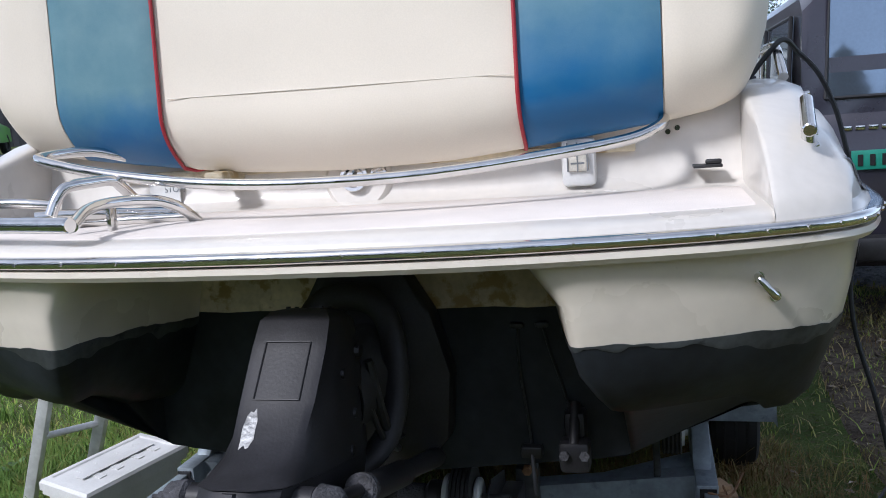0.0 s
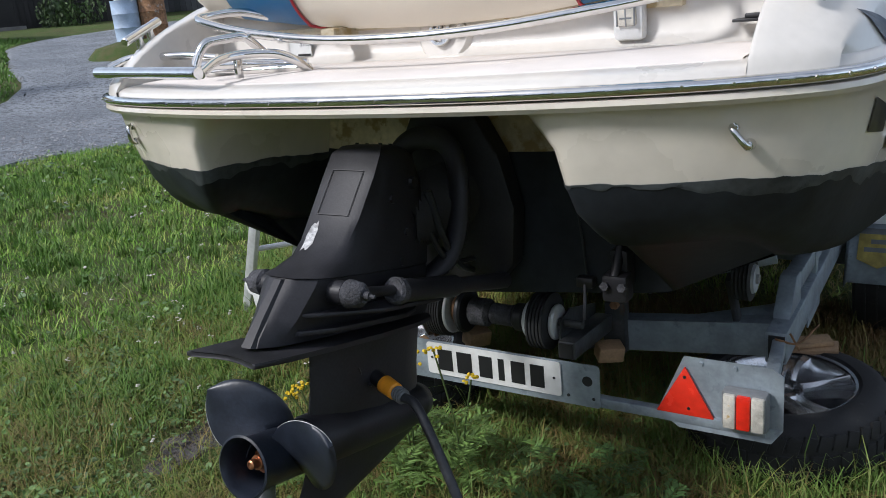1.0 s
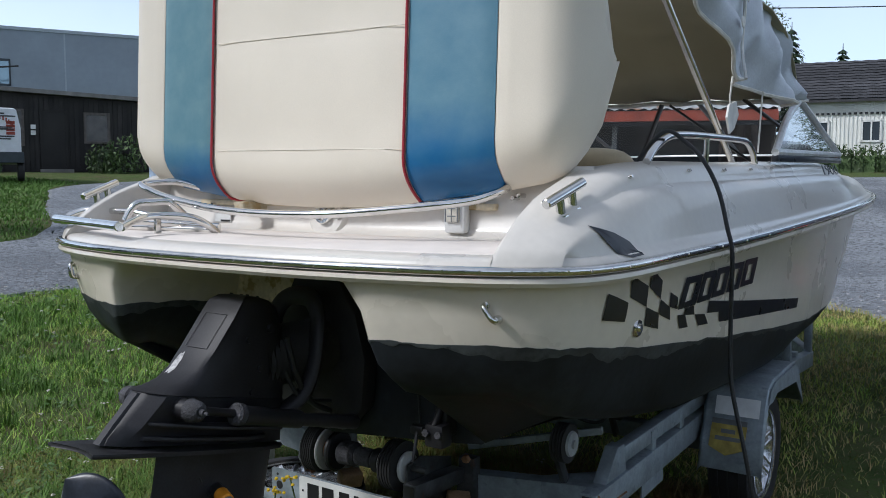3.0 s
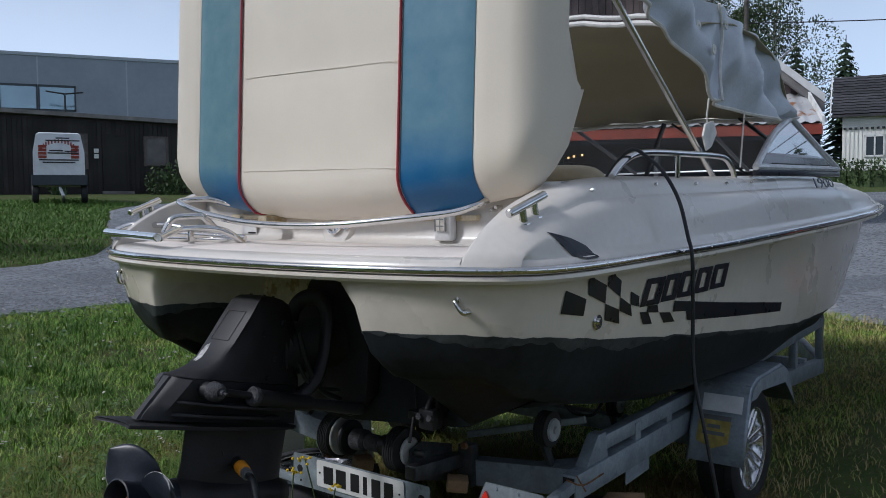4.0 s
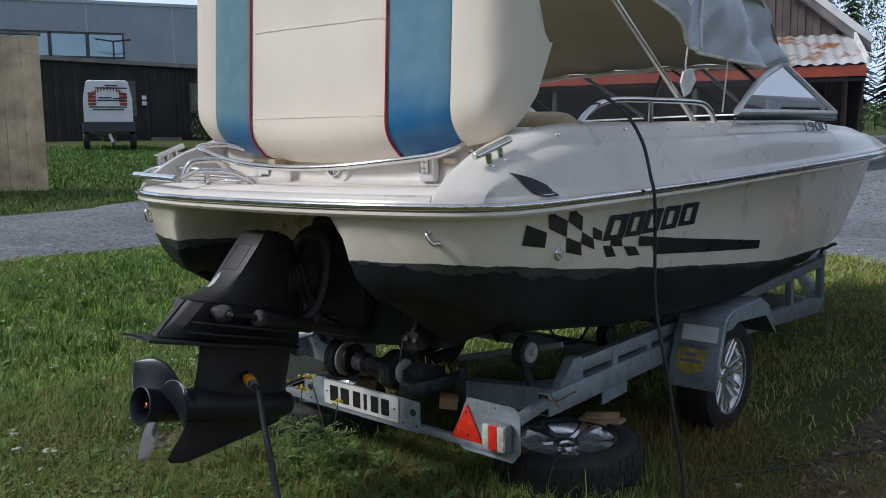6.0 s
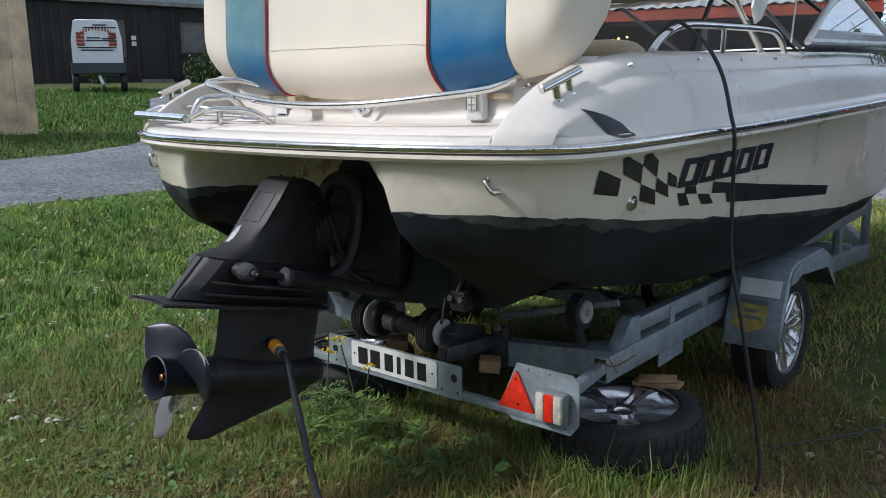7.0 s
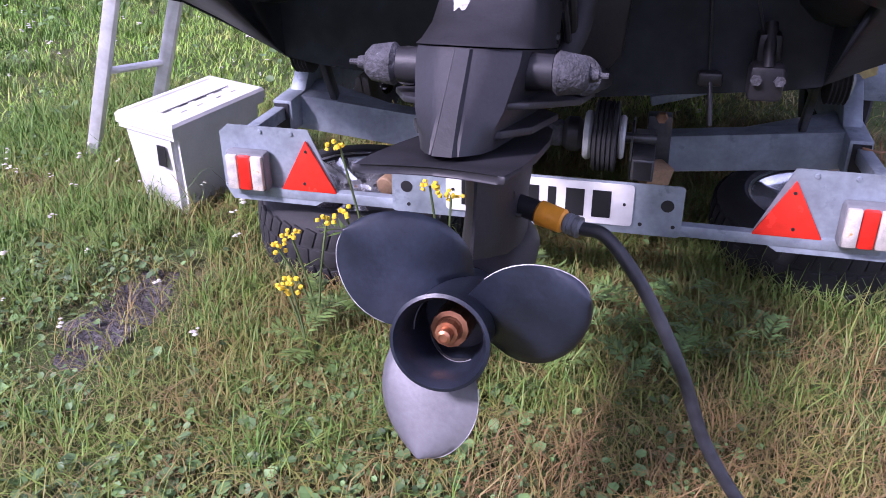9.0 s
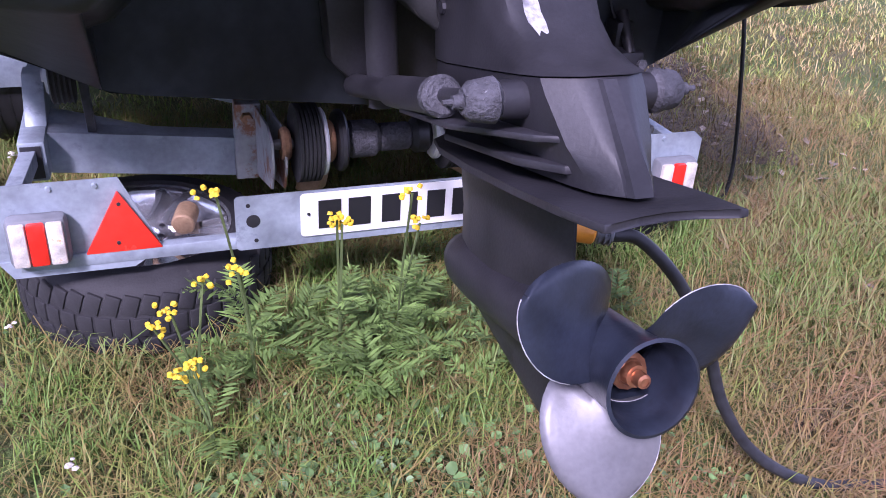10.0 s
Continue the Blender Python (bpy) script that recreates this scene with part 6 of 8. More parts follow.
# filler cap in its moulded cup
bm = B()
lathe(bm, [(0.0, 0.028), (0.075, 0.028), (0.085, 0.018), (0.09, -0.01)], Matrix.Translation((0.0, 0.418, 1.362)) @ Euler((radians(78), 0, 0)).to_matrix().to_4x4(), 32)
cup = boat_part("filler_cup", bm, DECK, "round moulded recess")
bm = B()
M = Matrix.Translation((-0.004, 0.386, 1.368)) @ Euler((radians(78), 0, 0)).to_matrix().to_4x4()
lathe(bm, [(0.0, 0.004), (0.022, 0.004), (0.026, 0.012), (0.034, 0.012), (0.036, 0.0)], M, 28)
for a in (0, 1):
    box(bm, M @ Vector((0, 0, 0.009)), (0.05, 0.006, 0.007), 0.002, Euler((0, radians(90) * a, 0)).to_matrix().to_4x4())
part("filler_cap", bm, CHROME, cup, "chrome spoked cap")
bm = B()
lathe(bm, [(0.0, 0.0), (0.012, 0.0), (0.014, 0.008), (0.020, 0.008), (0.021, 0.0)], Matrix.Translation((0.056, 0.39, 1.372)) @ Euler((radians(78), 0, 0)).to_matrix().to_4x4(), 20)
part("key_cap", bm, CHROME, cup)
# screws and small hardware on the bulkhead
for x, z in ((-0.57, 1.392), (-0.30, 1.406), (0.74, 1.435), (0.72, 1.428)):
    bm = B()
    cyl(bm, (x, 0.42, z), (x, 0.385, z), 0.008, 0.006, 8)
    boat_part("screw", bm, CHROME)
bm = B()
box(bm, (0.80, 0.385, 1.350), (0.06, 0.05, 0.007), 0.002)
box(bm, (0.812, 0.37, 1.359), (0.034, 0.010, 0.011), 0.004)
boat_part("hatch_latch", bm, BLACKPL, "small black and steel latch")
# safety sticker
bm = B()
box(bm, (-0.525, 0.399, 1.352), (0.085, 0.004, 0.05))
st = boat_part("safety_sticker", bm, PLATEW, "white sticker with a warning")
cu = bpy.data.curves.new("sticker_text", "FONT")
cu.body, cu.size, cu.extrude = "STOP!", 0.022, 0.0005
tx = new("sticker_text", cu)
cu.materials.append(GREYPL)
tx.parent = st
tx.matrix_basis = pose(-0.525, 0.396, 1.358, 83, 0, 0)
bm = B()
box(bm, (-0.51, 0.3965, 1.332), (0.05, 0.003, 0.006))
part("print_bar", bm, INK, st)
# folded boarding ladder
bm = B()
cyl(bm, (-1.0, 0.045, 1.338), (-0.412, -0.118, 1.334), 0.0165, seg=16, bevel=0.003)
ld = boat_part("boarding_ladder", bm, CHROME, "folded polished tube ladder")
for pts, r in (([(-0.419, -0.105, 1.33), (-0.443, -0.02, 1.355), (-0.425, 0.05, 1.363), (-0.373, 0.12, 1.357), (-0.338, 0.16, 1.334), (-0.324, 0.20, 1.300)], 0.0125),
               ([(-1.014, 0.10, 1.345), (-0.971, 0.15, 1.368), (-0.88, 0.185, 1.366), (-0.784, 0.20, 1.362), (-0.70, 0.22, 1.35)], 0.0125),
               ([(-0.55, 0.0, 1.345), (-0.54, 0.015, 1.38), (-0.527, 0.035, 1.402), (-0.50, 0.08, 1.407), (-0.476, 0.12, 1.407), (-0.468, 0.14, 1.39), (-0.462, 0.17, 1.362)], 0.0125),
               ([(-0.68, 0.11, 1.335), (-0.60, 0.15, 1.333), (-0.372, 0.25, 1.318)], 0.013), ([(-0.93, 0.16, 1.31), (-0.62, 0.17, 1.312), (-0.33, 0.21, 1.31)], 0.011)):
    bm = B()
    tube(bm, spline(pts, 5), r, 12)
    part("tube", bm, CHROME, ld)
bm = B()
box(bm, (-0.432, 0.04, 1.328), (0.012, 0.024, 0.05), 0.003)
part("bracket", bm, CHROME, ld)
# curved rail below the sun pad
bm = B()
pts = [(-0.60, 0.36, 1.455), (-0.66, 0.30, 1.475), (-0.715, 0.21, 1.470), (-0.69, 0.175, 1.458), (-0.5, 0.14, 1.42), (-0.25, 0.12, 1.388), (0, 0.12, 1.376), (0.25, 0.15, 1.380), (0.5, 0.22, 1.402), (0.64, 0.285, 1.42), (0.70, 0.325, 1.442), (0.712, 0.37, 1.458), (0.695, 0.43, 1.468)]
tube(bm, spline(pts, 6), 0.0125, 12)
boat_part("pad_rail", bm, CHROME, "curved polished rail under the pad")
# gunwale handrail
bm = B()
tube(bm, spline([(1.0, 0.70, 1.535), (1.0, 0.76, 1.575), (1.005, 0.85, 1.612), (1.01, 0.98, 1.628), (1.02, 1.3, 1.634), (1.025, 1.6, 1.637), (1.025, 1.72, 1.628), (1.025, 1.80, 1.59), (1.025, 1.83, 1.55)], 5), 0.0125, 12)
hr = boat_part("handrail", bm, CHROME, "polished tubular gunwale rail")
bm = B()
cyl(bm, (1.015, 1.22, 1.54), (1.018, 1.22, 1.632), 0.010, seg=10)
part("stanchion", bm, CHROME, hr)
bm = B()
tube(bm, spline([(-1.0, 0.70, 1.535), (-1.0, 0.76, 1.575), (-1.005, 0.85, 1.612), (-1.01, 0.98, 1.628), (-1.02, 1.3, 1.634), (-1.025, 1.6, 1.637), (-1.025, 1.72, 1.628), (-1.025, 1.83, 1.55)], 5), 0.0125, 12)
boat_part("handrail", bm, CHROME, "polished tubular gunwale rail")
# canvas snaps
for y in (0.52, 0.95, 1.3, 1.62, 1.92, 2.02):
    b = float(np.interp(y, ry, rx))
    s = rail_z(y) + 0.03
    z = s + (top_z(y) - s) * (0.86 if y < 2 else 0.97)
    x = deck_side_x(y, z)
    bm = B()
    cyl(bm, (x - 0.004, y, z), (x + 0.009, y, z + 0.004), 0.007, 0.005, 10)
    boat_part("snap", bm, CHROME)

# ---- sun pad standing on edge ----
def blue_vinyl(name, pale, paler, z0, z1):
    """Blue vinyl bleached by the sun from the height z0 up, fully from z1."""
    m = bpy.data.materials.new(name)
    m.use_nodes = True
    n, l = m.node_tree.nodes, m.node_tree.links
    p = n["Principled BSDF"]
    tc = n.new("ShaderNodeTexCoord")
    sep = n.new("ShaderNodeSeparateXYZ")
    l.new(tc.outputs["Object"], sep.inputs["Vector"])
    zz = n.new("ShaderNodeMath")
    zz.operation = "MULTIPLY_ADD"
    zz.inputs[1].default_value = 0.10
    l.new(noise_node(m, 7, 0.2, 0.8), zz.inputs[0])
    l.new(sep.outputs["Z"], zz.inputs[2])
    mr = n.new("ShaderNodeMapRange")
    mr.inputs["From Min"].default_value, mr.inputs["From Max"].default_value = z0, z1
    l.new(zz.outputs[0], mr.inputs["Value"])
    fade = mix_node(m, pale, paler, noise_node(m, 10, 0.3, 0.7))
    l.new(mix_node(m, (0.004, 0.11, 0.28), fade, mr.outputs["Result"]), p.inputs["Base Color"])
    p.inputs["Roughness"].default_value = 0.42
    b = n.new("ShaderNodeBump")
    b.inputs["Strength"].default_value, b.inputs["Distance"].default_value = 0.05, 0.01
    l.new(noise_node(m, 260, 0.2, 0.8), b.inputs["Height"])
    l.new(b.outputs["Normal"], p.inputs["Normal"])
    return m


BLUEV_PORT = blue_vinyl("bleached_teal_vinyl", (0.085, 0.20, 0.25), (0.14, 0.26, 0.30), 1.53, 1.68)
BLUEV_STAR = blue_vinyl("faded_blue_vinyl", (0.075, 0.20, 0.29), (0.13, 0.26, 0.34), 1.57, 1.76)

pad_bottom = lerp([0, 0.25, 0.43, 0.6, 0.72, 0.82, 0.86, 0.89, 0.92, 0.945, 0.96], [1.392, 1.40, 1.418, 1.44, 1.455, 1.474, 1.492, 1.52, 1.58, 1.67, 1.82])
PAD_TOP = 2.44


def pad_face(x, z):
    """The y of the aft face."""
    return 0.262 + 0.03 * (abs(x) / 0.95) ** 4 * 2 + 0.10 * max(0.0, 1 - (z - pad_bottom(abs(x))) / 0.14) ** 2.2 * 0.9 + 0.05 * (z - 1.4)


bands = [(-0.96, -0.735, PADV, "pad_panel"), (-0.732, -0.436, BLUEV_PORT, "blue_stripe"), (-0.43, 0.412, PADV, "pad_panel"), (0.418, 0.712, BLUEV_STAR, "blue_stripe"), (0.715, 0.96, PADV, "pad_panel")]
bm = B()
rows = []
for k in range(49):
    x = -0.96 + 1.92 * k / 48
    zb = pad_bottom(abs(x))
    side = 0.11 * max(0.0, (abs(x) - 0.84) / 0.12) ** 2.2
    rows.append([Vector((x, pad_face(x, zb + (PAD_TOP - zb) * f) + side + 0.012, zb + (PAD_TOP - zb) * f)) for f in (0.0, 0.01, 0.03, 0.06, 0.1, 0.16, 0.25, 0.4, 0.6, 0.8, 1.0)] +
                [Vector((x, max(yb - side * 0.5, pad_face(x, z) + side + 0.016) + 0.0 * z, z)) for yb, z in ((0.55, PAD_TOP), (0.535, 2.0), (0.53, 1.84), (0.515, max(zb + 0.10, 1.66)), (0.47, max(zb + 0.04, 1.53)), (0.43, zb + 0.004))])
loft(bm, rows, closed=True, caps=True)
pad = boat_part("sun_pad", bm, PADV, "raised cream sun pad with blue stripes", sharp=55)
for x0, x1, m, nm in bands:
    bm = B()
    rows = []
    for k in range(11):
        x = x0 + (x1 - x0) * k / 10
        edge = min(x - x0, x1 - x)
        sink = 0.007 * max(0.0, 1 - edge / 0.02) ** 2 if abs(x) < 0.9 else 0
        zb = pad_bottom(abs(x))
        side = 0.11 * max(0.0, (abs(x) - 0.84) / 0.12) ** 2.2
        zs = [zb + 0.002 + (PAD_TOP - zb - 0.004) * f for f in (0.0, 0.008, 0.02, 0.04, 0.07, 0.1, 0.14, 0.18, 0.25, 0.35, 0.5, 0.52, 0.6, 0.8, 1.0)]
        yf = pad_face(x, zb) + side
        row = [Vector((x, yf + 0.035, zb - 0.001)), Vector((x, yf + 0.014, zb - 0.004))]
        for z in zs:
            seam = 0.0
            if m is PADV and abs(x) < 0.43:
                for zsm in (1.578 - 0.01 * x, 1.945 - 0.02 * x):
                    seam += 0.004 * math.exp(-((z - zsm) / 0.012) ** 2)
            row.append(Vector((x, pad_face(x, z) + side + sink + seam, z)))
        rows.append(row)
    loft(bm, rows)
    part(nm, bm, m, pad)
for zsm, tilt in ((1.578, -0.012), (1.945, -0.02)):
    bm = B()
    pts = [Vector((x, pad_face(x, zsm + tilt * x) + 0.0005, zsm + tilt * x)) for x in np.linspace(-0.41, 0.41, 24)]
    tube(bm, pts, 0.0011, 6)
    part("seam", bm, GEL, pad)
for sx in (-1, 1):
    bm = B()
    pts = []
    for f in np.linspace(0, 1, 60):
        z = pad_bottom(0.415) + (PAD_TOP - pad_bottom(0.415)) * f ** 2
        pts.append(Vector((-0.433 if sx < 0 else 0.415, pad_face(0.415, z) - 0.001, z)))
    tube(bm, [Vector((sx * 0.405, 0.40, pad_bottom(0.4) - 0.003)), Vector((sx * 0.412, 0.37, pad_bottom(0.41) - 0.006))] + pts, 0.0045, 8)
    part("piping", bm, PIPING, pad, "thin dark red piping")
# board and base the pad is hinged on
bm = B()
box(bm, (0, 0.43, 1.40), (1.3, 0.06, 0.02), 0.004)
box(bm, (-0.33, 0.36, 1.388), (0.05, 0.12, 0.035), 0.006)
boat_part("hinge_board", bm, STAINED)

# ---- windscreen and canopy ----
bm_f = B()
WA, WB, WC = Vector((1.07, 1.98, 1.60)), Vector((0.99, 2.80, 1.885)), Vector((1.06, 3.52, 1.628))
FR = []
for sx in (-1, 1):
    a, b, c = (Vector((sx * q.x, q.y, q.z)) for q in (WA, WB, WC))
    FR.append((a, b, c))
front_top = spline([(-0.99, 2.80, 1.885), (-0.6, 2.95, 1.915), (0, 3.02, 1.93), (0.6, 2.95, 1.915), (0.99, 2.80, 1.885)], 6)
front_bot = spline([(-1.06, 3.52, 1.628), (-0.6, 3.82, 1.645), (0, 3.95, 1.655), (0.6, 3.82, 1.645), (1.06, 3.52, 1.628)], 6)
tube(bm_f, front_top, 0.016, 8)
tube(bm_f, front_bot, 0.006, 8)
for a, b, c in FR:
    tube(bm_f, spline([a, a.lerp(b, 0.5) + Vector((0, -0.03, 0.025)), b], 6), 0.016, 8)
    tube(bm_f, [b, c], 0.017, 8)
    tube(bm_f, [a, c], 0.016, 8)
ws = boat_part("windscreen", bm_f, ALU, "aluminium-framed wraparound windscreen")
for i in (8, 16):
    bm = B()
    tube(bm, [front_top[i], front_bot[i]], 0.012, 8)
    part("mullion", bm, BLACKPL, ws)
bm = B()
rows = [[a.lerp(b, f) for f in (0, 0.25, 0.5, 0.75, 1)] for a, b in zip(front_top, front_bot)]
loft(bm, rows)
pf = part("pane", bm, PANE, ws)
pf.visible_shadow = False
for a, b, c in FR:
    bm = B()
    m = a.lerp(b, 0.5) + Vector((0, -0.03, 0.025))
    v = [bm.verts.new(q) for q in (a, c, b, m)]
    bm.faces.new(v)
    w = part("side_pane", bm, SIDEPANE, ws)
    w.visible_shadow = False
for a, b, c in FR:
    bm = B()
    beam(bm, a + Vector((0, 0, -0.025)), c + Vector((0, 0, -0.03)), 0.03, 0.03, 0.006)
    part("gasket", bm, DECAL, ws)

bm = B()
rows = []
for y, ze, zc in ((2.80, 1.89, 1.94), (2.66, 2.06, 2.10), (2.48, 2.18, 2.23), (2.2, 2.235, 2.29), (1.9, 2.24, 2.30), (1.6, 2.20, 2.28), (1.42, 2.15, 2.25)):
    rows.append([Vector((x, y + 0.2 * (1 - (x / 0.99) ** 2) * (1 if y > 2.7 else 0.1), zc - (zc - ze) * (x / 0.99) ** 2 - 0.006 * math.cos(x * 20))) for x in np.linspace(-0.99, 0.99, 25)])
loft(bm, rows)
can = boat_part("canopy", bm, CANVAS_UNDER, "olive-beige canvas canopy")
mod = can.modifiers.new("thick", "SOLIDIFY")
mod.thickness = 0.006
bm = B()
tube(bm, rows[-1], 0.012, 8)
tube(bm, [q + Vector((0, 0, 0.03)) for q in rows[-1]], 0.010, 8)
part("hem", bm, HEM, can, "white hem")
bm = B()
tube(bm, [q - Vector((0, 0.02, 0.02)) for q in rows[0]], 0.012, 8)
part("front_batten", bm, ALU, can)
for sx in (-1, 1):
    bm = B()
    tube(bm, [(sx * 0.95, 1.785, 1.55), (sx * 0.95, 0.62, 2.28)], 0.0125, 10)
    boat_part("canopy_pole", bm, CHROME, "steel canopy pole")
bm = B()
tube(bm, spline([(-0.95, 0.62, 2.28), (-0.9, 0.56, 2.36), (0, 0.55, 2.42), (0.9, 0.56, 2.36), (0.95, 0.62, 2.28)], 6), 0.0125, 10)
boat_part("canopy_bow", bm, CHROME, "steel canopy bow")
# loose side curtain, creased
low = spline([(0, 0.72, 2.16), (0, 1.05, 2.13), (0, 1.28, 2.07), (0, 1.50, 1.94), (0, 1.61, 1.875), (0, 1.80, 1.885), (0, 2.02, 1.86), (0, 2.35, 1.825), (0, 2.78, 1.88)], 5)
top = spline([(0, 0.75, 2.32), (0, 1.1, 2.34), (0, 1.45, 2.32), (0, 1.75, 2.28), (0, 2.0, 2.26), (0, 2.25, 2.25), (0, 2.46, 2.20), (0, 2.63, 2.08), (0, 2.82, 1.90)], 5)
bm = B()
rows = []
for i, (a, b) in enumerate(zip(low, top)):
    row = []
    for k in range(15):
        f = k / 14
        q = a.lerp(b, f)
        fold = 0.045 * math.sin(q.y * 9 + f * 3.5) * (1 - 0.8 * f) + 0.055 * noise.noise((q.y * 3.0, q.z * 3.5, 3)) + 0.016 * math.sin(q.y * 23 - f * 7)
        row.append(Vector((0.975 + fold + 0.03 * (1 - f), q.y, q.z)))
    rows.append(row)
loft(bm, rows)
cur = boat_part("side_curtain", bm, CANVAS, "loose creased grey side curtain")
bm = B()
tube(bm, [r[0] for r in rows], 0.008, 6)
tube(bm, spline([rows[22][0] + Vector((0.012, 0, 0)), rows[20][5] + Vector((0.014, 0, 0)), rows[17][10] + Vector((0.014, 0, 0)), rows[14][14] + Vector((0.012, 0, 0))], 6), 0.007, 6)
part("hem", bm, HEM, cur, "white hem")
for i, k in ((13, 3), (12, 7), (17, 12)):
    bm = B()
    q = rows[i][k]
    lathe(bm, [(0.006, 0.004), (0.02, 0.004), (0.022, 0.0)], Matrix.Translation(q + Vector((0.01, 0, 0))) @ Euler((0, radians(90), 0)).to_matrix().to_4x4(), 14)
    part("eyelet", bm, HEM, cur)
bm = B()
tube(bm, [(0.99, 1.61, 1.88), (0.985, 1.60, 1.80), (0.98, 1.63, 1.76)], 0.004, 5)
plate(bm, [(0.985, 1.57, 1.77), (0.985, 1.66, 1.79), (0.985, 1.70, 1.74), (0.985, 1.64, 1.68), (0.985, 1.585, 1.66), (0.985, 1.545, 1.72)], (0.008, 0, 0))
part("tag", bm, HEM, cur, "white hanging tag")
bm = B()
tube(bm, [(1.0, 2.03, 1.86), (1.0, 1.98, 1.60)], 0.004, 5)
part("cord", bm, HEM, cur)
# straps, seats and dash behind the glass
for p0, p1 in (((0.30, 2.86, 1.90), (0.72, 3.0, 1.58)), ((0.72, 2.80, 1.90), (0.98, 2.75, 1.70)), ((-0.75, 2.6, 1.90), (-0.35, 2.75, 1.56)), ((0.28, 2.8, 1.90), (0.16, 2.8, 1.58))):
    bm = B()
    beam(bm, p0, p1, 0.045, 0.012, 0.003)
    boat_part("strap", bm, BLACKPL, "black webbing strap")
bm = B()
box(bm, (0, 3.0, 1.32), (1.7, 0.35, 0.36), 0.05)
boat_part("dashboard", bm, DECK)
SEATV = material("tan_seat_vinyl", (0.50, 0.42, 0.28), 0.5, scale=5, vary=0.08)
for x in (-0.45, 0.45):
    bm = B()
    box(bm, (x, 2.1, 1.2), (0.5, 0.5, 0.2), 0.05)
    se = boat_part("seat", bm, SEATV, "tan cockpit seat")
    bm = B()
    box(bm, (x, 1.88, 1.33), (0.5, 0.12, 0.28), 0.05)
    part("backrest", bm, SEATV, se)
bm = B()
tube(bm, spline([(0.42, 0.72, 1.50), (0.46, 0.76, 1.53), (0.62, 0.80, 1.55), (0.84, 0.82, 1.545), (0.89, 0.84, 1.50)], 5), 0.035, 10)
boat_part("bolster", bm, SEATV, "tan padded bolster")

# the port quarter is a little fuller than the starboard one
for ob in list(boat.children_recursive):
    if ob.type == "MESH" and "fuller" not in ob.data:
        ob.data["fuller"] = 1
        for v in ob.data.vertices:
            if v.co.x < -0.78 and v.co.y < 2.2:
                v.co.x -= 0.042 * min(1.0, (-v.co.x - 0.78) / 0.25) * min(1.0, 2.2 - v.co.y)
            if ob.name.startswith(("sun_pad", "pad_panel")) and v.co.x < -0.74:
                v.co.x -= 0.20 * (-v.co.x - 0.74)

# ---- stern drive, trimmed up by 13 degrees ----
DR = Matrix.Translation((0.012, 0, 0.8)) @ Euler((radians(-13), 0, 0)).to_matrix().to_4x4()


def dv(x, u, w):
    return DR @ Vector((x, u, w))


def section(w, aft, front, hw, r_aft=0.4, taper=0.75):
    """A rounded outline at height w: flat aft face, fuller middle, blunt front."""
    L = front - aft
    pts = []
    prof = [(0.0, 0.0), (0.0, r_aft), (0.02, r_aft + 0.18), (0.07, 0.86), (0.16, 0.97), (0.35, 1.0), (0.7, 0.98), (0.92, taper), (1.0, taper * 0.55), (1.0, 0.0)]
    for f, h in prof:
        pts.append(dv(hw * h, aft + L * f, w))
    for f, h in prof[-2:0:-1]:
        pts.append(dv(-hw * h, aft + L * f, w))
    return pts


bm = B()
loft(bm, [section(w, a, f, h, ra) for w, a, f, h, ra in (
    (0.328, -0.085, -0.03, 0.040, 0.7), (0.322, -0.116, 0.0, 0.064, 0.72), (0.304, -0.138, 0.03, 0.078, 0.74), (0.25, -0.166, 0.06, 0.083, 0.72), (0.157, -0.216, 0.10, 0.087, 0.66),
    (0.10, -0.252, 0.11, 0.088, 0.60), (0.065, -0.296, 0.115, 0.089, 0.48), (0.042, -0.352, 0.12, 0.090, 0.40), (0.034, -0.386, 0.12, 0.090, 0.36))], closed=True, caps=True)
drive = boat_part("stern_drive", bm, DRIVE, "black stern drive trimmed up", sharp=38)
bm = B()
loft(bm, [section(w, a, f, h, ra) for w, a, f, h, ra in (
    (0.032, -0.382, 0.12, 0.087, 0.34), (0.012, -0.396, 0.125, 0.086, 0.30), (-0.05, -0.438, 0.14, 0.072, 0.26), (-0.085, -0.464, 0.15, 0.056, 0.36), (-0.104, -0.472, 0.155, 0.050, 0.40))], closed=True, caps=True)
part("intermediate_housing", bm, DRIVE, drive, sharp=38)
bm = B()
loft(bm, [[dv(s * hw, a + da, w) for s, da in ((-1, 0.02), (-0.55, -0.006), (0.55, -0.006), (1, 0.02))] for w, a, hw in ((0.030, -0.386, 0.018), (-0.05, -0.443, 0.020), (-0.104, -0.478, 0.024))], closed=True, caps=True)
part("aft_ridge", bm, DRIVE, drive, sharp=30)
# badge recess on the aft cover
bm = B()
a, b = dv(0, -0.158, 0.265), dv(0, -0.212, 0.163)
for s in (-0.045, 0.045):
    tube(bm, [a + Vector((s, -0.003, 0)), b + Vector((s, -0.004, 0))], 0.0011, 5)
tube(bm, [a + Vector((-0.045, -0.003, 0)), a + Vector((0.045, -0.003, 0))], 0.0011, 5)
tube(bm, [b + Vector((-0.045, -0.004, 0)), b + Vector((0.045, -0.004, 0))], 0.0011, 5)
part("badge_frame", bm, DRIVE, drive)
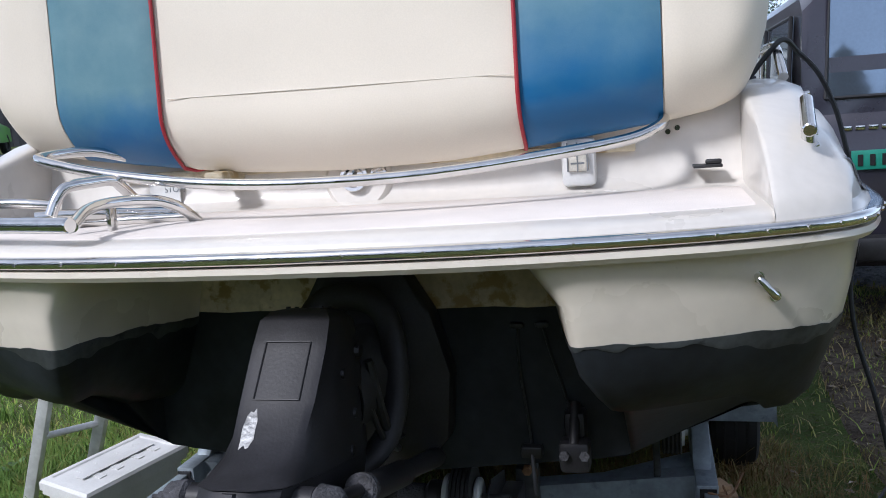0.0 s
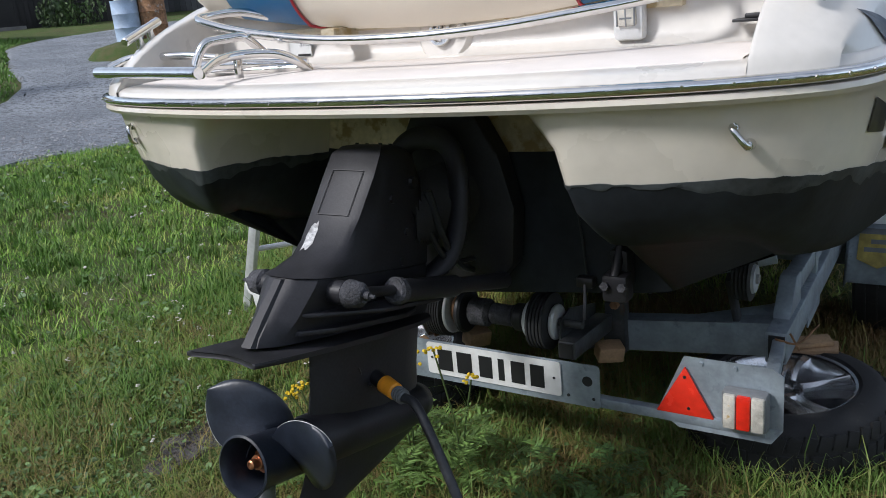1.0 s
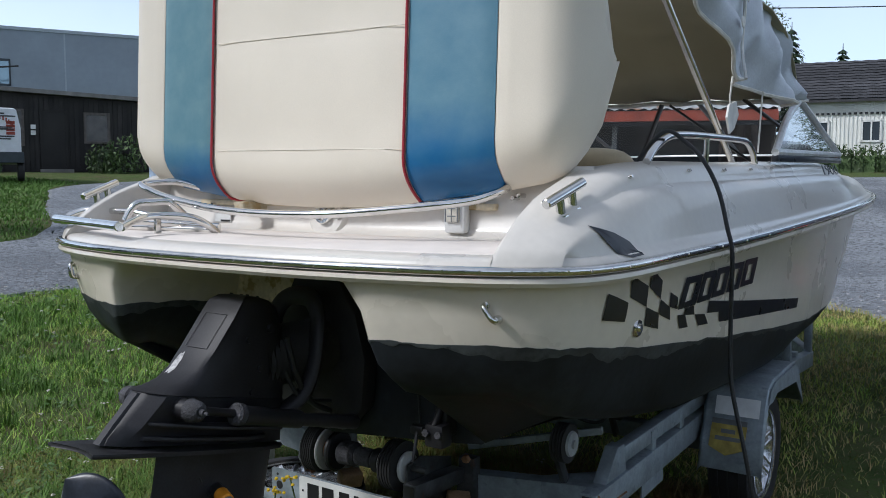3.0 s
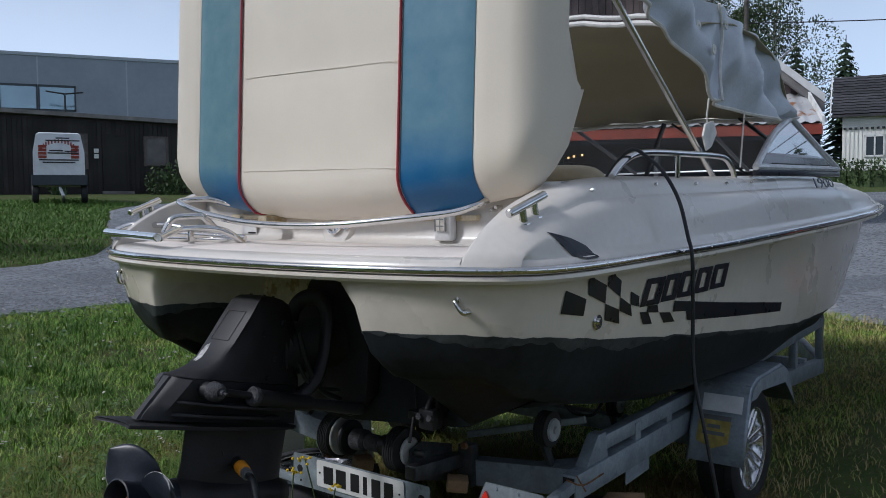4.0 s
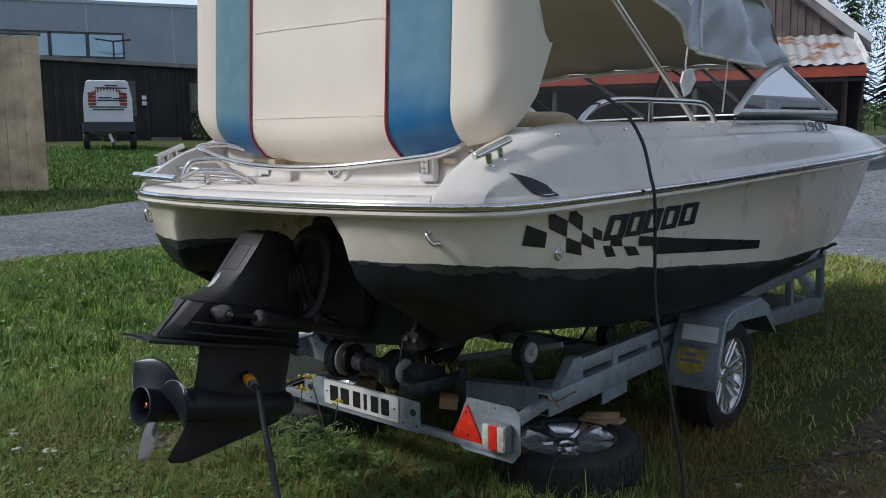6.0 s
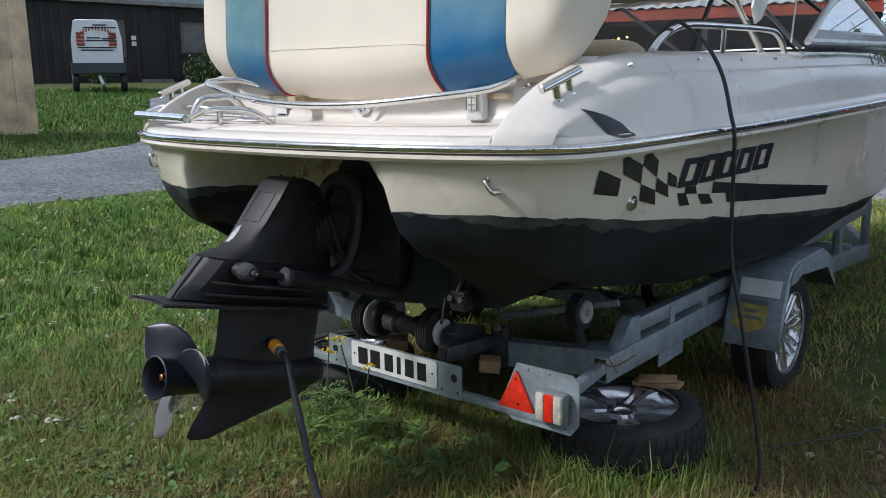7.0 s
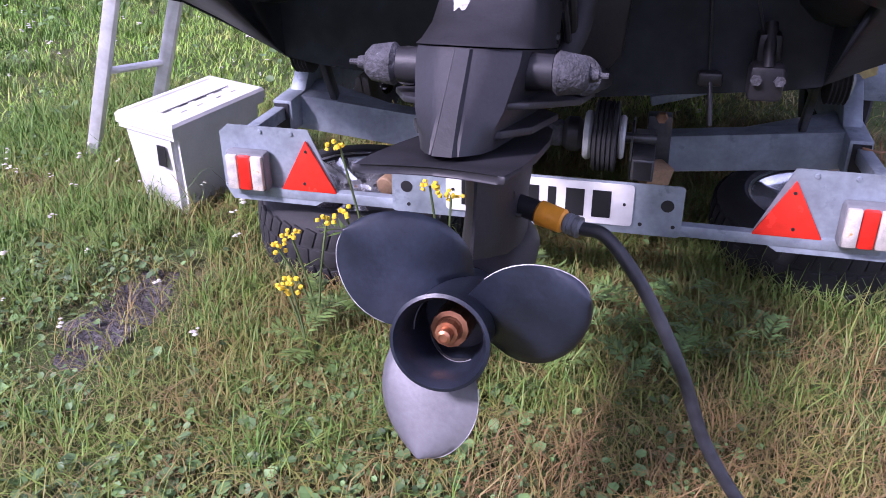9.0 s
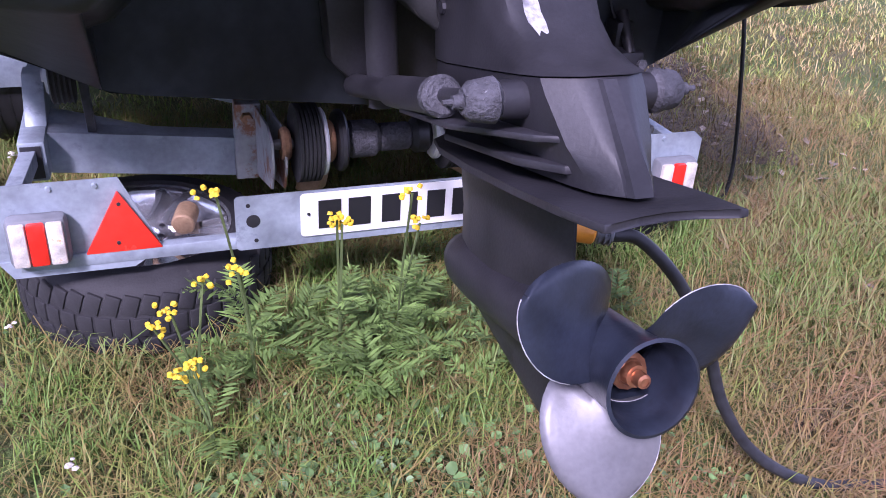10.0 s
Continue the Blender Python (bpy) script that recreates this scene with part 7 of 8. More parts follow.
# scraped patch
bm = B()
g = random.Random(3)
ring = []
for k in range(16):
    a = k * math.pi / 8
    x, w = -0.036 + 0.015 * math.cos(a) * g.uniform(0.6, 1.15), 0.112 + 0.034 * math.sin(a) * g.uniform(0.7, 1.2)
    u = float(np.interp(w, [0.065, 0.10, 0.157], [-0.296, -0.252, -0.216]))
    ring.append(dv(x, u - 0.0012, w))
bm.faces.new([bm.verts.new(q) for q in ring])
part("scraped_patch", bm, SCRAPE, drive, "scraped bare metal")
for u, w in ((-0.085, 0.329), (-0.045, 0.329)):
    for x in (-0.035, 0.035):
        bm = B()
        cyl(bm, dv(x, u, w - 0.006), dv(x, u, w + 0.002), 0.006, 0.005, 6)
        part("bolt", bm, DRIVE, drive)
for x, u, w, r in ((0.082, -0.10, 0.20, 0.013), (0.083, -0.04, 0.12, 0.012), (0.084, -0.02, 0.24, 0.016), (0.085, -0.06, 0.05, 0.012), (-0.082, -0.10, 0.20, 0.013), (-0.084, -0.02, 0.12, 0.014)):
    bm = B()
    s = 1 if x > 0 else -1
    cyl(bm, dv(x - 0.006 * s, u, w), dv(x + 0.008 * s, u, w), r, r * 0.8, 8)
    part("bolt", bm, DRIVE, drive)
# splash ledges and anti-ventilation plate
bm = B()
out = [(-0.528, 0.0), (-0.534, 0.04), (-0.552, 0.086), (-0.555, 0.096), (-0.46, 0.102), (-0.33, 0.104), (-0.15, 0.10), (0.02, 0.085), (0.12, 0.06), (0.158, 0.03)]
ring = [(u, h) for u, h in out] + [(u, -h) for u, h in out[:0:-1]]
plate(bm, [dv(h, u, -0.122) for u, h in ring], DR.to_3x3() @ Vector((0, 0, 0.011)), 0.003)
part("ventilation_plate", bm, DRIVE, drive, sharp=30)
for sx in (-1, 1):
    bm = B()
    plate(bm, [dv(sx * h, u, -0.048) for u, h in ((-0.40, 0.05), (-0.36, 0.09), (-0.2, 0.15), (0.02, 0.155), (0.05, 0.06))], DR.to_3x3() @ Vector((0, 0, 0.010)), 0.003)
    part("splash_ledge", bm, DRIVE, drive, sharp=30)
    bm = B()
    plate(bm, [dv(sx * h, u, -0.088) for u, h in ((-0.40, 0.03), (-0.39, 0.06), (-0.3, 0.09), (-0.05, 0.10), (0.05, 0.06), (0.05, 0.02))], DR.to_3x3() @ Vector((0, 0, 0.012)), 0.003)
    part("splash_ledge", bm, DRIVE, drive, sharp=30)


# lower unit: strut, torpedo, skeg
DL = Matrix.Translation((0.010, -0.033, 0.016)) @ DR


def foil(w, aft, front, hw):
    L = front - aft
    prof = [(0.0, 0.05), (0.08, 0.45), (0.25, 0.85), (0.5, 1.0), (0.75, 0.92), (0.92, 0.6), (1.0, 0.15)]
    return [DL @ Vector((hw * h, aft + L * f, w)) for f, h in prof] + [DL @ Vector((-hw * h, aft + L * f, w)) for f, h in prof[::-1]]


bm = B()
loft(bm, [foil(w, a, f, h) for w, a, f, h in ((-0.132, -0.262, 0.158, 0.056), (-0.15, -0.262, 0.158, 0.050), (-0.24, -0.258, 0.158, 0.042), (-0.29, -0.262, 0.160, 0.046), (-0.36, -0.265, 0.168, 0.045), (-0.41, -0.268, 0.165, 0.030), (-0.43, -0.27, 0.15, 0.016), (-0.47, -0.285, 0.05, 0.011), (-0.52, -0.312, -0.10, 0.009), (-0.556, -0.325, -0.205, 0.007), (-0.568, -0.31, -0.24, 0.005))], closed=True, caps=True)
lower = boat_part("lower_unit", bm, DRIVE, "black lower unit with skeg", sharp=50)
bm = B()
TORP = DL @ Matrix.Translation((0, 0, -0.357)) @ Euler((radians(-90), 0, 0)).to_matrix().to_4x4()
lathe(bm, [(0.0, 0.205), (0.02, 0.203), (0.045, 0.185), (0.058, 0.14), (0.064, 0.05), (0.064, -0.15), (0.062, -0.27), (0.058, -0.278), (0.0, -0.278)], TORP, 28)
part("torpedo", bm, DRIVE, lower, sharp=40)
# propeller
PROP = DL @ Matrix.Translation((0.004, -0.28, -0.357)) @ Euler((radians(90), 0, 0)).to_matrix().to_4x4()
bm = B()
lathe(bm, [(0.034, 0.0), (0.056, 0.0), (0.058, 0.02), (0.058, 0.14), (0.062, 0.17), (0.068, 0.185), (0.069, 0.188), (0.064, 0.190), (0.060, 0.182), (0.054, 0.16), (0.052, 0.06), (0.020, 0.06), (0.020, 0.02)], PROP, 40)
prop = part("propeller_hub", bm, BLADEGREY, lower, "black hollow propeller hub", sharp=50)
bm = B()
lathe(bm, [(0.0, 0.166), (0.007, 0.166), (0.009, 0.160), (0.009, 0.148), (0.016, 0.148), (0.017, 0.134), (0.020, 0.131), (0.027, 0.129), (0.028, 0.10), (0.028, 0.06)], PROP, 12)
nut = part("propeller_nut", bm, BRONZE, lower, "bronze hub and nut", sharp=20)
bm = B()
lathe(bm, [(0.006, 0.168), (0.010, 0.166), (0.011, 0.15)], PROP, 16)
part("shaft_end", bm, BRONZE, lower)


def blade(angle):
    """One skewed, pitched blade about the propeller axis."""
    bm = B()
    rows, back = [], []
    for i in range(15):
        f = 1 - (1 - i / 14) ** 1.9
        r = 0.052 + 0.150 * f
        chord = 0.165 * (0.58 + 0.62 * math.sin(math.pi * (0.18 + 0.66 * f))) * (1 - f ** 4) ** 0.5 + 0.002
        pitch = math.atan2(0.40, 2 * math.pi * max(r, 0.06))
        row, rb = [], []
        for k in range(11):
            s = k / 10 - 0.5
            c = s * chord
            a = angle + (c * math.cos(pitch)) / max(r, 0.05) + 0.16 * f * f
            z = 0.085 + c * math.sin(pitch) * 0.72 + 0.045 * f + 0.012 * (1 - 4 * s * s)
            th = 0.0035 * (1 - 0.6 * f) * (1 - 3.2 * s * s)
            row.append(PROP @ Vector((r * math.cos(a), r * math.sin(a), z + th)))
            rb.append(PROP @ Vector((r * math.cos(a), r * math.sin(a), z - th)))
        rows.append(row + rb[::-1])
    loft(bm, rows, closed=True, caps=True)
    return bm


def blade_edge(angle):
    """The bright rubbed rim of a blade, from root to tip along its upper edge."""
    bm = B()
    pts = []
    for i in range(15):
        f = 0.27 + 0.728 * (1 - (1 - i / 14) ** 1.9)
        r = 0.052 + 0.150 * f
        chord = 0.165 * (0.58 + 0.62 * math.sin(math.pi * (0.18 + 0.66 * f))) * (1 - f ** 4) ** 0.5 + 0.002
        pitch = math.atan2(0.40, 2 * math.pi * max(r, 0.06))
        c = 0.5 * chord
        a = angle + (c * math.cos(pitch)) / max(r, 0.05) + 0.16 * f * f
        pts.append(PROP @ Vector((r * math.cos(a), r * math.sin(a), 0.085 + c * math.sin(pitch) * 0.72 + 0.045 * f)))
    tube(bm, pts, 0.0009, 5)
    return bm


for a in (11, 131, 251):
    # One blade gets a paler, more metallic material than the other two.
    bare = a == 251
    bl = part("propeller_blade", blade(radians(a)), PALEBLADE if bare else BLADEGREY, lower, "pale grey metal propeller blade" if bare else "worn black propeller blade", sharp=70)
    part("rubbed_edge", blade_edge(radians(a)), SCRAPE, lower)
# trim rams with ball ends
for sx in (-1, 1):
    bm = B()
    cyl(bm, dv(sx * 0.05, -0.302, 0.002), dv(sx * 0.118, -0.302, 0.002), 0.028, 0.026, 20, 0.004)
    ram = boat_part("trim_ram", bm, DRIVE, "black trim ram boss")
    bm = B()
    cyl(bm, dv(sx * 0.112, -0.302, 0.002), dv(sx * 0.165, -0.302, 0.002), 0.032, 0.027, 18, 0.010)
    part("crusted_end", bm, CRUST, ram, "lime-crusted end fitting")
    bm = B()
    cyl(bm, dv(sx * 0.16, -0.302, 0.002), dv(sx * 0.178, -0.302, 0.002), 0.012, 0.009, 10)
    cyl(bm, dv(sx * 0.176, -0.302, 0.002), dv(sx * 0.192, -0.302, 0.002), 0.005, 0.004, 8)
    part("stud", bm, CRUST, ram)
    bm = B()
    cyl(bm, dv(sx * 0.140, -0.285, 0.004), dv(sx * 0.140, -0.16, -0.004), 0.012, seg=12)
    part("rod", bm, DRIVE, ram)
    bm = B()
    cyl(bm, dv(sx * 0.142, -0.168, -0.004), dv(sx * 0.142, -0.136, -0.008), 0.032, 0.032, 20, 0.006)
    part("ram_collar", bm, CRUST, ram)
    bm = B()
    cyl(bm, dv(sx * 0.142, -0.14, -0.008), dv(sx * 0.142, 0.10, -0.02), 0.028, 0.028, 18, 0.005)
    cyl(bm, dv(sx * 0.14, 0.09, -0.02), dv(sx * 0.145, 0.36, -0.03), 0.020, 0.024, 12)
    part("ram_cylinder", bm, DRIVE, ram)
# gimbal ring and transom shield
bm = B()
pts = [(-0.10, 0.24, 0.68), (-0.112, 0.24, 0.86), (-0.108, 0.245, 1.0), (-0.09, 0.255, 1.065), (-0.05, 0.265, 1.098), (0.01, 0.265, 1.105), (0.06, 0.255, 1.092), (0.10, 0.235, 1.05), (0.118, 0.21, 0.97), (0.116, 0.19, 0.88), (0.10, 0.16, 0.81), (0.06, 0.11, 0.765), (0.02, 0.07, 0.75)]
tube(bm, spline(pts, 5), 0.021, 12, flat=1.5)
boat_part("gimbal_ring", bm, DRIVE, "black curved gimbal ring")
bm = B()
SH = [(-0.05, 1.215), (0.07, 1.215), (0.10, 1.15), (0.165, 1.05), (0.205, 0.9), (0.19, 0.74), (0.11, 0.655), (-0.10, 0.655), (-0.19, 0.74), (-0.205, 0.9), (-0.165, 1.05), (-0.10, 1.15)]
plate(bm, [(x + 0.005, YT - 0.012, z) for x, z in SH], (0, -0.07, 0), 0.012)
boat_part("transom_shield", bm, DRIVE, "black drive mounting shield", sharp=30)
bm = B()
lathe(bm, [(0.088 + 0.008 * math.cos(k * 1.57), 0.006 * k) for k in range(54)], Matrix.Translation((0.012, 0.02, 0.93)) @ Euler((radians(-90), 0, 0)).to_matrix().to_4x4(), 24)
boat_part("bellows", bm, RUBBER, "ribbed rubber bellows")
for pts, r in (([(0.095, 0.10, 1.0), (0.105, 0.13, 0.88), (0.10, 0.20, 0.78), (0.07, 0.32, 0.72)], 0.010), ([(0.08, 0.08, 0.97), (0.095, 0.10, 0.88), (0.10, 0.16, 0.80), (0.09, 0.30, 0.76)], 0.007)):
    bm = B()
    tube(bm, spline(pts, 6), r, 8)
    boat_part("drive_hose", bm, HOSE)
# cables, anode and trim tab on the starboard transom
for pts in ([(0.362, 0.404, 0.998), (0.362, 0.402, 0.90), (0.374, 0.401, 0.79), (0.383, 0.40, 0.69)], [(0.421, 0.404, 1.0), (0.438, 0.402, 0.93), (0.468, 0.400, 0.83), (0.488, 0.37, 0.76)]):
    bm = B()
    tube(bm, spline(pts, 6), 0.0032, 8)
    cb = boat_part("transom_cable", bm, HOSE, "thin black cable down the transom")
    bm = B()
    box(bm, Vector(pts[0]) + Vector((0, -0.004, 0)), (0.032, 0.014, 0.013), 0.004)
    part("clamp", bm, HOSE, cb)
bm = B()
box(bm, (0.49, 0.345, 0.705), (0.07, 0.06, 0.075), 0.012)
box(bm, (0.49, 0.385, 0.745), (0.05, 0.06, 0.11), 0.012)
tt = boat_part("trim_tab_ram", bm, DRIVE, "black trim tab bracket")
bm = B()
cyl(bm, (0.49, 0.385, 0.815), (0.49, 0.325, 0.735), 0.014, 0.012, 14)
part("cylinder", bm, DRIVE, tt)
for x in (0.468, 0.514):
    bm = B()
    cyl(bm, (x, 0.318, 0.712), (x, 0.304, 0.716), 0.012, seg=6)
    part("nut", bm, CRUST, tt)
bm = B()
box(bm, (0.383, 0.39, 0.692), (0.05, 0.03, 0.03), 0.006)
beam(bm, (0.383, 0.385, 0.70), (0.393, 0.345, 0.60), 0.009, 0.010, 0.002)
boat_part("drain_tube", bm, BLACKPL)

# ---- boat trailer ----
trailer = thing("boat_trailer", (0, 2, 0), "galvanised boat trailer carrying the motorboat", "trailer")


def tpart(name, bm, mat, label="", parent=None, **k):
    return part(name, bm, mat, parent or trailer, label, **k)


# light bar with number plate holder and lamp boards
bm = B()
box(bm, (0, 0.505, 0.277), (1.66, 0.03, 0.03), 0.002)
tpart("light_bar", bm, GALV)


def holed(bm, x0, x1, z0, z1, y, depth=0.004):
    """A thin upright sheet with rounded corners."""
    r = 0.010
    pts = []
    for cx, cz, a0 in ((x1 - r, z1 - r, 0), (x0 + r, z1 - r, 90), (x0 + r, z0 + r, 180), (x1 - r, z0 + r, 270)):
        pts += [(cx + r * math.cos(radians(a0 + a)), y, cz + r * math.sin(radians(a0 + a))) for a in (0, 30, 60, 90)]
    plate(bm, pts, (0, depth, 0))


bm = B()
holed(bm, -0.375, 0.37, 0.262, 0.398, 0.482)
holder = tpart("plate_holder", bm, GALV, "flat galvanised plate holder", smooth=False)
for x, z, r in ((-0.335, 0.335, 0.016), (0.332, 0.345, 0.016), (-0.345, 0.375, 0.005), (0.35, 0.29, 0.005), (-0.33, 0.285, 0.005), (0.27, 0.29, 0.005)):
    bm = B()
    cyl(bm, (x, 0.4822, z), (x, 0.4805, z), r, seg=18)
    part("bolt_hole", bm, BLACKPL, holder)
bm = B()
holed(bm, -0.227, 0.250, 0.284, 0.394, 0.476, 0.003)
plate_ob = tpart("number_plate", bm, PLATEW, "white number plate with dark bars", smooth=False)
for x, w in ((-0.158, 0.054), (-0.086, 0.054), (-0.008, 0.046), (0.048, 0.020), (0.106, 0.046), (0.172, 0.046)):
    bm = B()
    box(bm, (x, 0.4752, 0.338), (w, 0.002, 0.072))
    part("plate_bar", bm, INK, plate_ob, smooth=False)
for x in (-0.208, 0.228):
    bm = B()
    cyl(bm, (x, 0.4765, 0.342), (x, 0.473, 0.342), 0.004, seg=8)
    part("screw", bm, INK, plate_ob)
for sx in (-1, 1):
    bm = B()
    pts = [(0.535, 0.286), (0.612, 0.462), (0.845, 0.462), (0.872, 0.44), (0.872, 0.286)]
    plate(bm, [(sx * x, 0.500, z) for x, z in pts], (0, 0.004, 0))
    lb = tpart("lamp_board", bm, GALV, "galvanised lamp board", smooth=False)
    bm = B()
    plate(bm, [(sx * 0.535, 0.496, 0.286), (sx * 0.60, 0.490, 0.248), (sx * 0.845, 0.490, 0.248), (sx * 0.872, 0.496, 0.286)], (0, 0.005, 0.0))
    part("lower_flange", bm, GALV, lb, smooth=False)
    bm = B()
    tri = [(0.535, 0.289), (0.697, 0.289), (0.617, 0.435)]
    plate(bm, [(sx * x, 0.488, z) for x, z in tri], (0, 0.010, 0), 0.003)
    rf = part("reflector", bm, REFLRED, lb, "red triangular reflector")
    for x, z in ((0.617, 0.405), (0.627, 0.312)):
        bm = B()
        cyl(bm, (sx * x, 0.489, z), (sx * x, 0.4855, z), 0.005, 0.004, 8)
        part("screw", bm, BLACKPL, lb)
    for x in (0.66, 0.75):
        bm = B()
        cyl(bm, (sx * x, 0.500, 0.448), (sx * x, 0.495, 0.448), 0.007, 0.005, 8)
        part("bolt", bm, GALV, lb)
    bm = B()
    box(bm, (sx * 0.782, 0.476, 0.345), (0.120, 0.044, 0.116), 0.014)
    lc = part("lamp_housing", bm, GREYPL, lb)
    for dx, w, m, nm in ((0.0, 0.036, LAMPRED, "red_lens"), (-0.036, 0.033, LAMPCLEAR, "clear_lens"), (0.036, 0.033, LAMPCLEAR, "clear_lens")):
        bm = B()
        box(bm, (sx * 0.782 + dx, 0.455, 0.345), (w, 0.022, 0.098), 0.005)
        part(nm, bm, m, lb)
    # arm that carries the board
    bm = B()
    beam(bm, (sx * 0.835, 0.51, 0.40), (sx * 0.80, 0.84, 0.42), 0.035, 0.04, 0.003)
    tpart("lamp_arm", bm, GALV)
    # rear cross member, a C section from the middle bracket outwards
    bm = B()
    o, i = Vector((sx * 0.80, 0.83, 0.402)), Vector((sx * 0.30, 0.83, 0.350))
    C = [(0.07, 0.052), (0.0, 0.052), (0.0, -0.052), (0.07, -0.052), (0.07, -0.044), (0.008, -0.044), (0.008, 0.044), (0.07, 0.044)]
    loft(bm, [[p + Vector((0, dy, dz)) for dy, dz in C] for p in (i, o)], closed=True, caps=True)
    tpart("cross_member", bm, GALV, "galvanised channel cross member")
    # tapered tube behind it and the upper strut to the side member
    bm = B()
    cyl(bm, (sx * 0.35, 0.93, 0.335), (sx * 0.775, 0.96, 0.405), 0.028, 0.062, 20)
    tpart("tapered_tube", bm, GALV)
    bm = B()
    beam(bm, (sx * 0.265, 0.868, 0.492), (sx * 0.76, 0.96, 0.612), 0.022, 0.042 if sx < 0 else 0.026, 0.003)
    tpart("upper_strut", bm, GALV)
    # middle bracket, rusty: an upright plate with an arm that reaches aft to the roller shaft
    bm = B()
    top = 0.505 if sx < 0 else 0.47
    plate(bm, [(sx * 0.332, 0.80, 0.30), (sx * 0.328, 0.80, top), (sx * 0.262, 0.80, top), (sx * 0.268, 0.80, 0.42), (sx * 0.250, 0.80, 0.30)], (0, 0.05, 0), 0.004)
    # The starboard bracket is darker: hull shade is put into its colour.
    br = tpart("roller_bracket", bm, GALVRUST if sx < 0 else WETSHADESTEEL, "galvanised bracket with rust" if sx < 0 else "wet steel bracket darkened with hull shade")
    if sx > 0:
        bm = B()
        beam(bm, (0.262, 0.80, 0.405), (0.262, 0.50, 0.425), 0.055, 0.055, 0.004)
        stub = part("bracket_tube", bm, WETSHADESTEEL, br, "wet square tube darkened with hull shade")
        # Flat black plate painting the shade inside the hollow tube.
        bm = B()
        box(bm, (0.262, 0.498, 0.4252), (0.043, 0.005, 0.043))
        part("tube_mouth", bm, BLACKPL, stub)
    for x in (0.274, 0.244) if sx < 0 else (0.228,):
        bm = B()
        plate(bm, [(sx * x, 0.80, top - 0.005), (sx * x, 0.60, 0.52), (sx * x, 0.535, 0.50), (sx * x, 0.525, 0.44), (sx * x, 0.56, 0.375), (sx * x, 0.80, 0.31)], (sx * 0.005, 0, 0))
        part("cheek", bm, GALVRUST if sx < 0 else WETSHADESTEEL, br, smooth=False)
    bm = B()
    cyl(bm, (sx * 0.30, 0.80, 0.468), (sx * 0.30, 0.785, 0.468), 0.017, 0.014, 6)
    part("bolt", bm, RUST, br)
    # side member, lower and upper
    bm = B()
    beam(bm, (sx * 0.80, 0.76, 0.405), (sx * 0.80, 1.95, 0.430), 0.06, 0.10, 0.006)
    beam(bm, (sx * 0.80, 1.95, 0.430), (sx * 0.80, 4.25, 0.30), 0.06, 0.10, 0.006)
    sm = tpart("side_member", bm, GALV, "galvanised box side member")
    bm = B()
    beam(bm, (sx * 0.79, 1.0, 0.515), (sx * 0.80, 1.95, 0.535), 0.05, 0.06, 0.005)
    beam(bm, (sx * 0.80, 1.95, 0.535), (sx * 0.80, 4.25, 0.61), 0.05, 0.06, 0.005)
    part("upper_rail", bm, GALV, sm)
    for y, z0, z1 in ((1.3, 0.44, 0.54), (1.62, 0.44, 0.54), (2.9, 0.37, 0.59), (3.6, 0.33, 0.60), (4.22, 0.27, 0.66)):
        bm = B()
        box(bm, (sx * 0.80, y, (z0 + z1) / 2), (0.045, 0.05, z1 - z0), 0.004)
        part("upright", bm, GALV, sm)
    bm = B()
    plate(bm, [(sx * 0.768, 0.86, 0.455), (sx * 0.768, 1.04, 0.455), (sx * 0.768, 1.02, 0.56), (sx * 0.768, 0.96, 0.56)], (sx * 0.05, 0, 0), 0.004)
    part("gusset", bm, GALV, sm)
    # Black plate over the end, for the dark inside of the side member.
    bm = B()
    box(bm, (sx * 0.802, 0.757, 0.405), (0.045, 0.004, 0.08))
    part("tube_mouth", bm, BLACKPL, sm)
    bm = B()
    plate(bm, [(sx * 0.81, 1.2, 0.40), (sx * 0.81, 1.42, 0.42), (sx * 0.81, 1.42, 0.31), (sx * 0.81, 1.2, 0.30)], (sx * 0.006, 0, 0))
    part("hanger_plate", bm, GALV, sm)
    # towards the coupling
    bm = B()
    beam(bm, (sx * 0.80, 4.2, 0.32), (sx * 0.06, 5.9, 0.34), 0.06, 0.10, 0.006)
    tpart("drawbar_leg", bm, GALV)
    # mudguard
    bm = B()
    prof = [(1.735, 0.285), (1.775, 0.42), (1.83, 0.57), (1.865, 0.622), (1.94, 0.648), (2.30, 0.658), (2.38, 0.62), (2.50, 0.44)]
    rows = []
    for x in (0.85, 0.862, 1.098, 1.11):
        drop = 0.02 if x in (0.85, 1.11) else 0
        rows.append([Vector((sx * x, y, z - drop)) for y, z in prof])
    loft(bm, rows)
    mg = tpart("mudguard", bm, GALV, "folded galvanised mudguard", sharp=20)
    so = mg.modifiers.new("thick", "SOLIDIFY")
    so.thickness = 0.004
    bm = B()
    plate(bm, [(sx * 1.112, y, z - 0.01) for y, z in prof[2:]] + [(sx * 1.112, 2.34, 0.56), (sx * 1.112, 1.97, 0.585), (sx * 1.112, 1.90, 0.56)], (sx * -0.004, 0, 0))
    part("skirt", bm, GALV, mg, smooth=False)
    # wheel
    WM = Matrix.Translation((sx * 0.965, 2.06, 0.285)) @ Matrix.Scale(0.955, 4) @ Euler((0, radians(90 * sx), 0)).to_matrix().to_4x4()
    bm = B()
    lathe(bm, [(0.195, -0.085), (0.235, -0.096), (0.275, -0.094), (0.294, -0.08), (0.300, -0.05), (0.302, 0.0), (0.300, 0.05), (0.294, 0.08), (0.275, 0.094), (0.235, 0.096), (0.195, 0.085)], WM, 48)
    wh = tpart("wheel", bm, RUBBER, "black trailer tyre")
    bm = B()
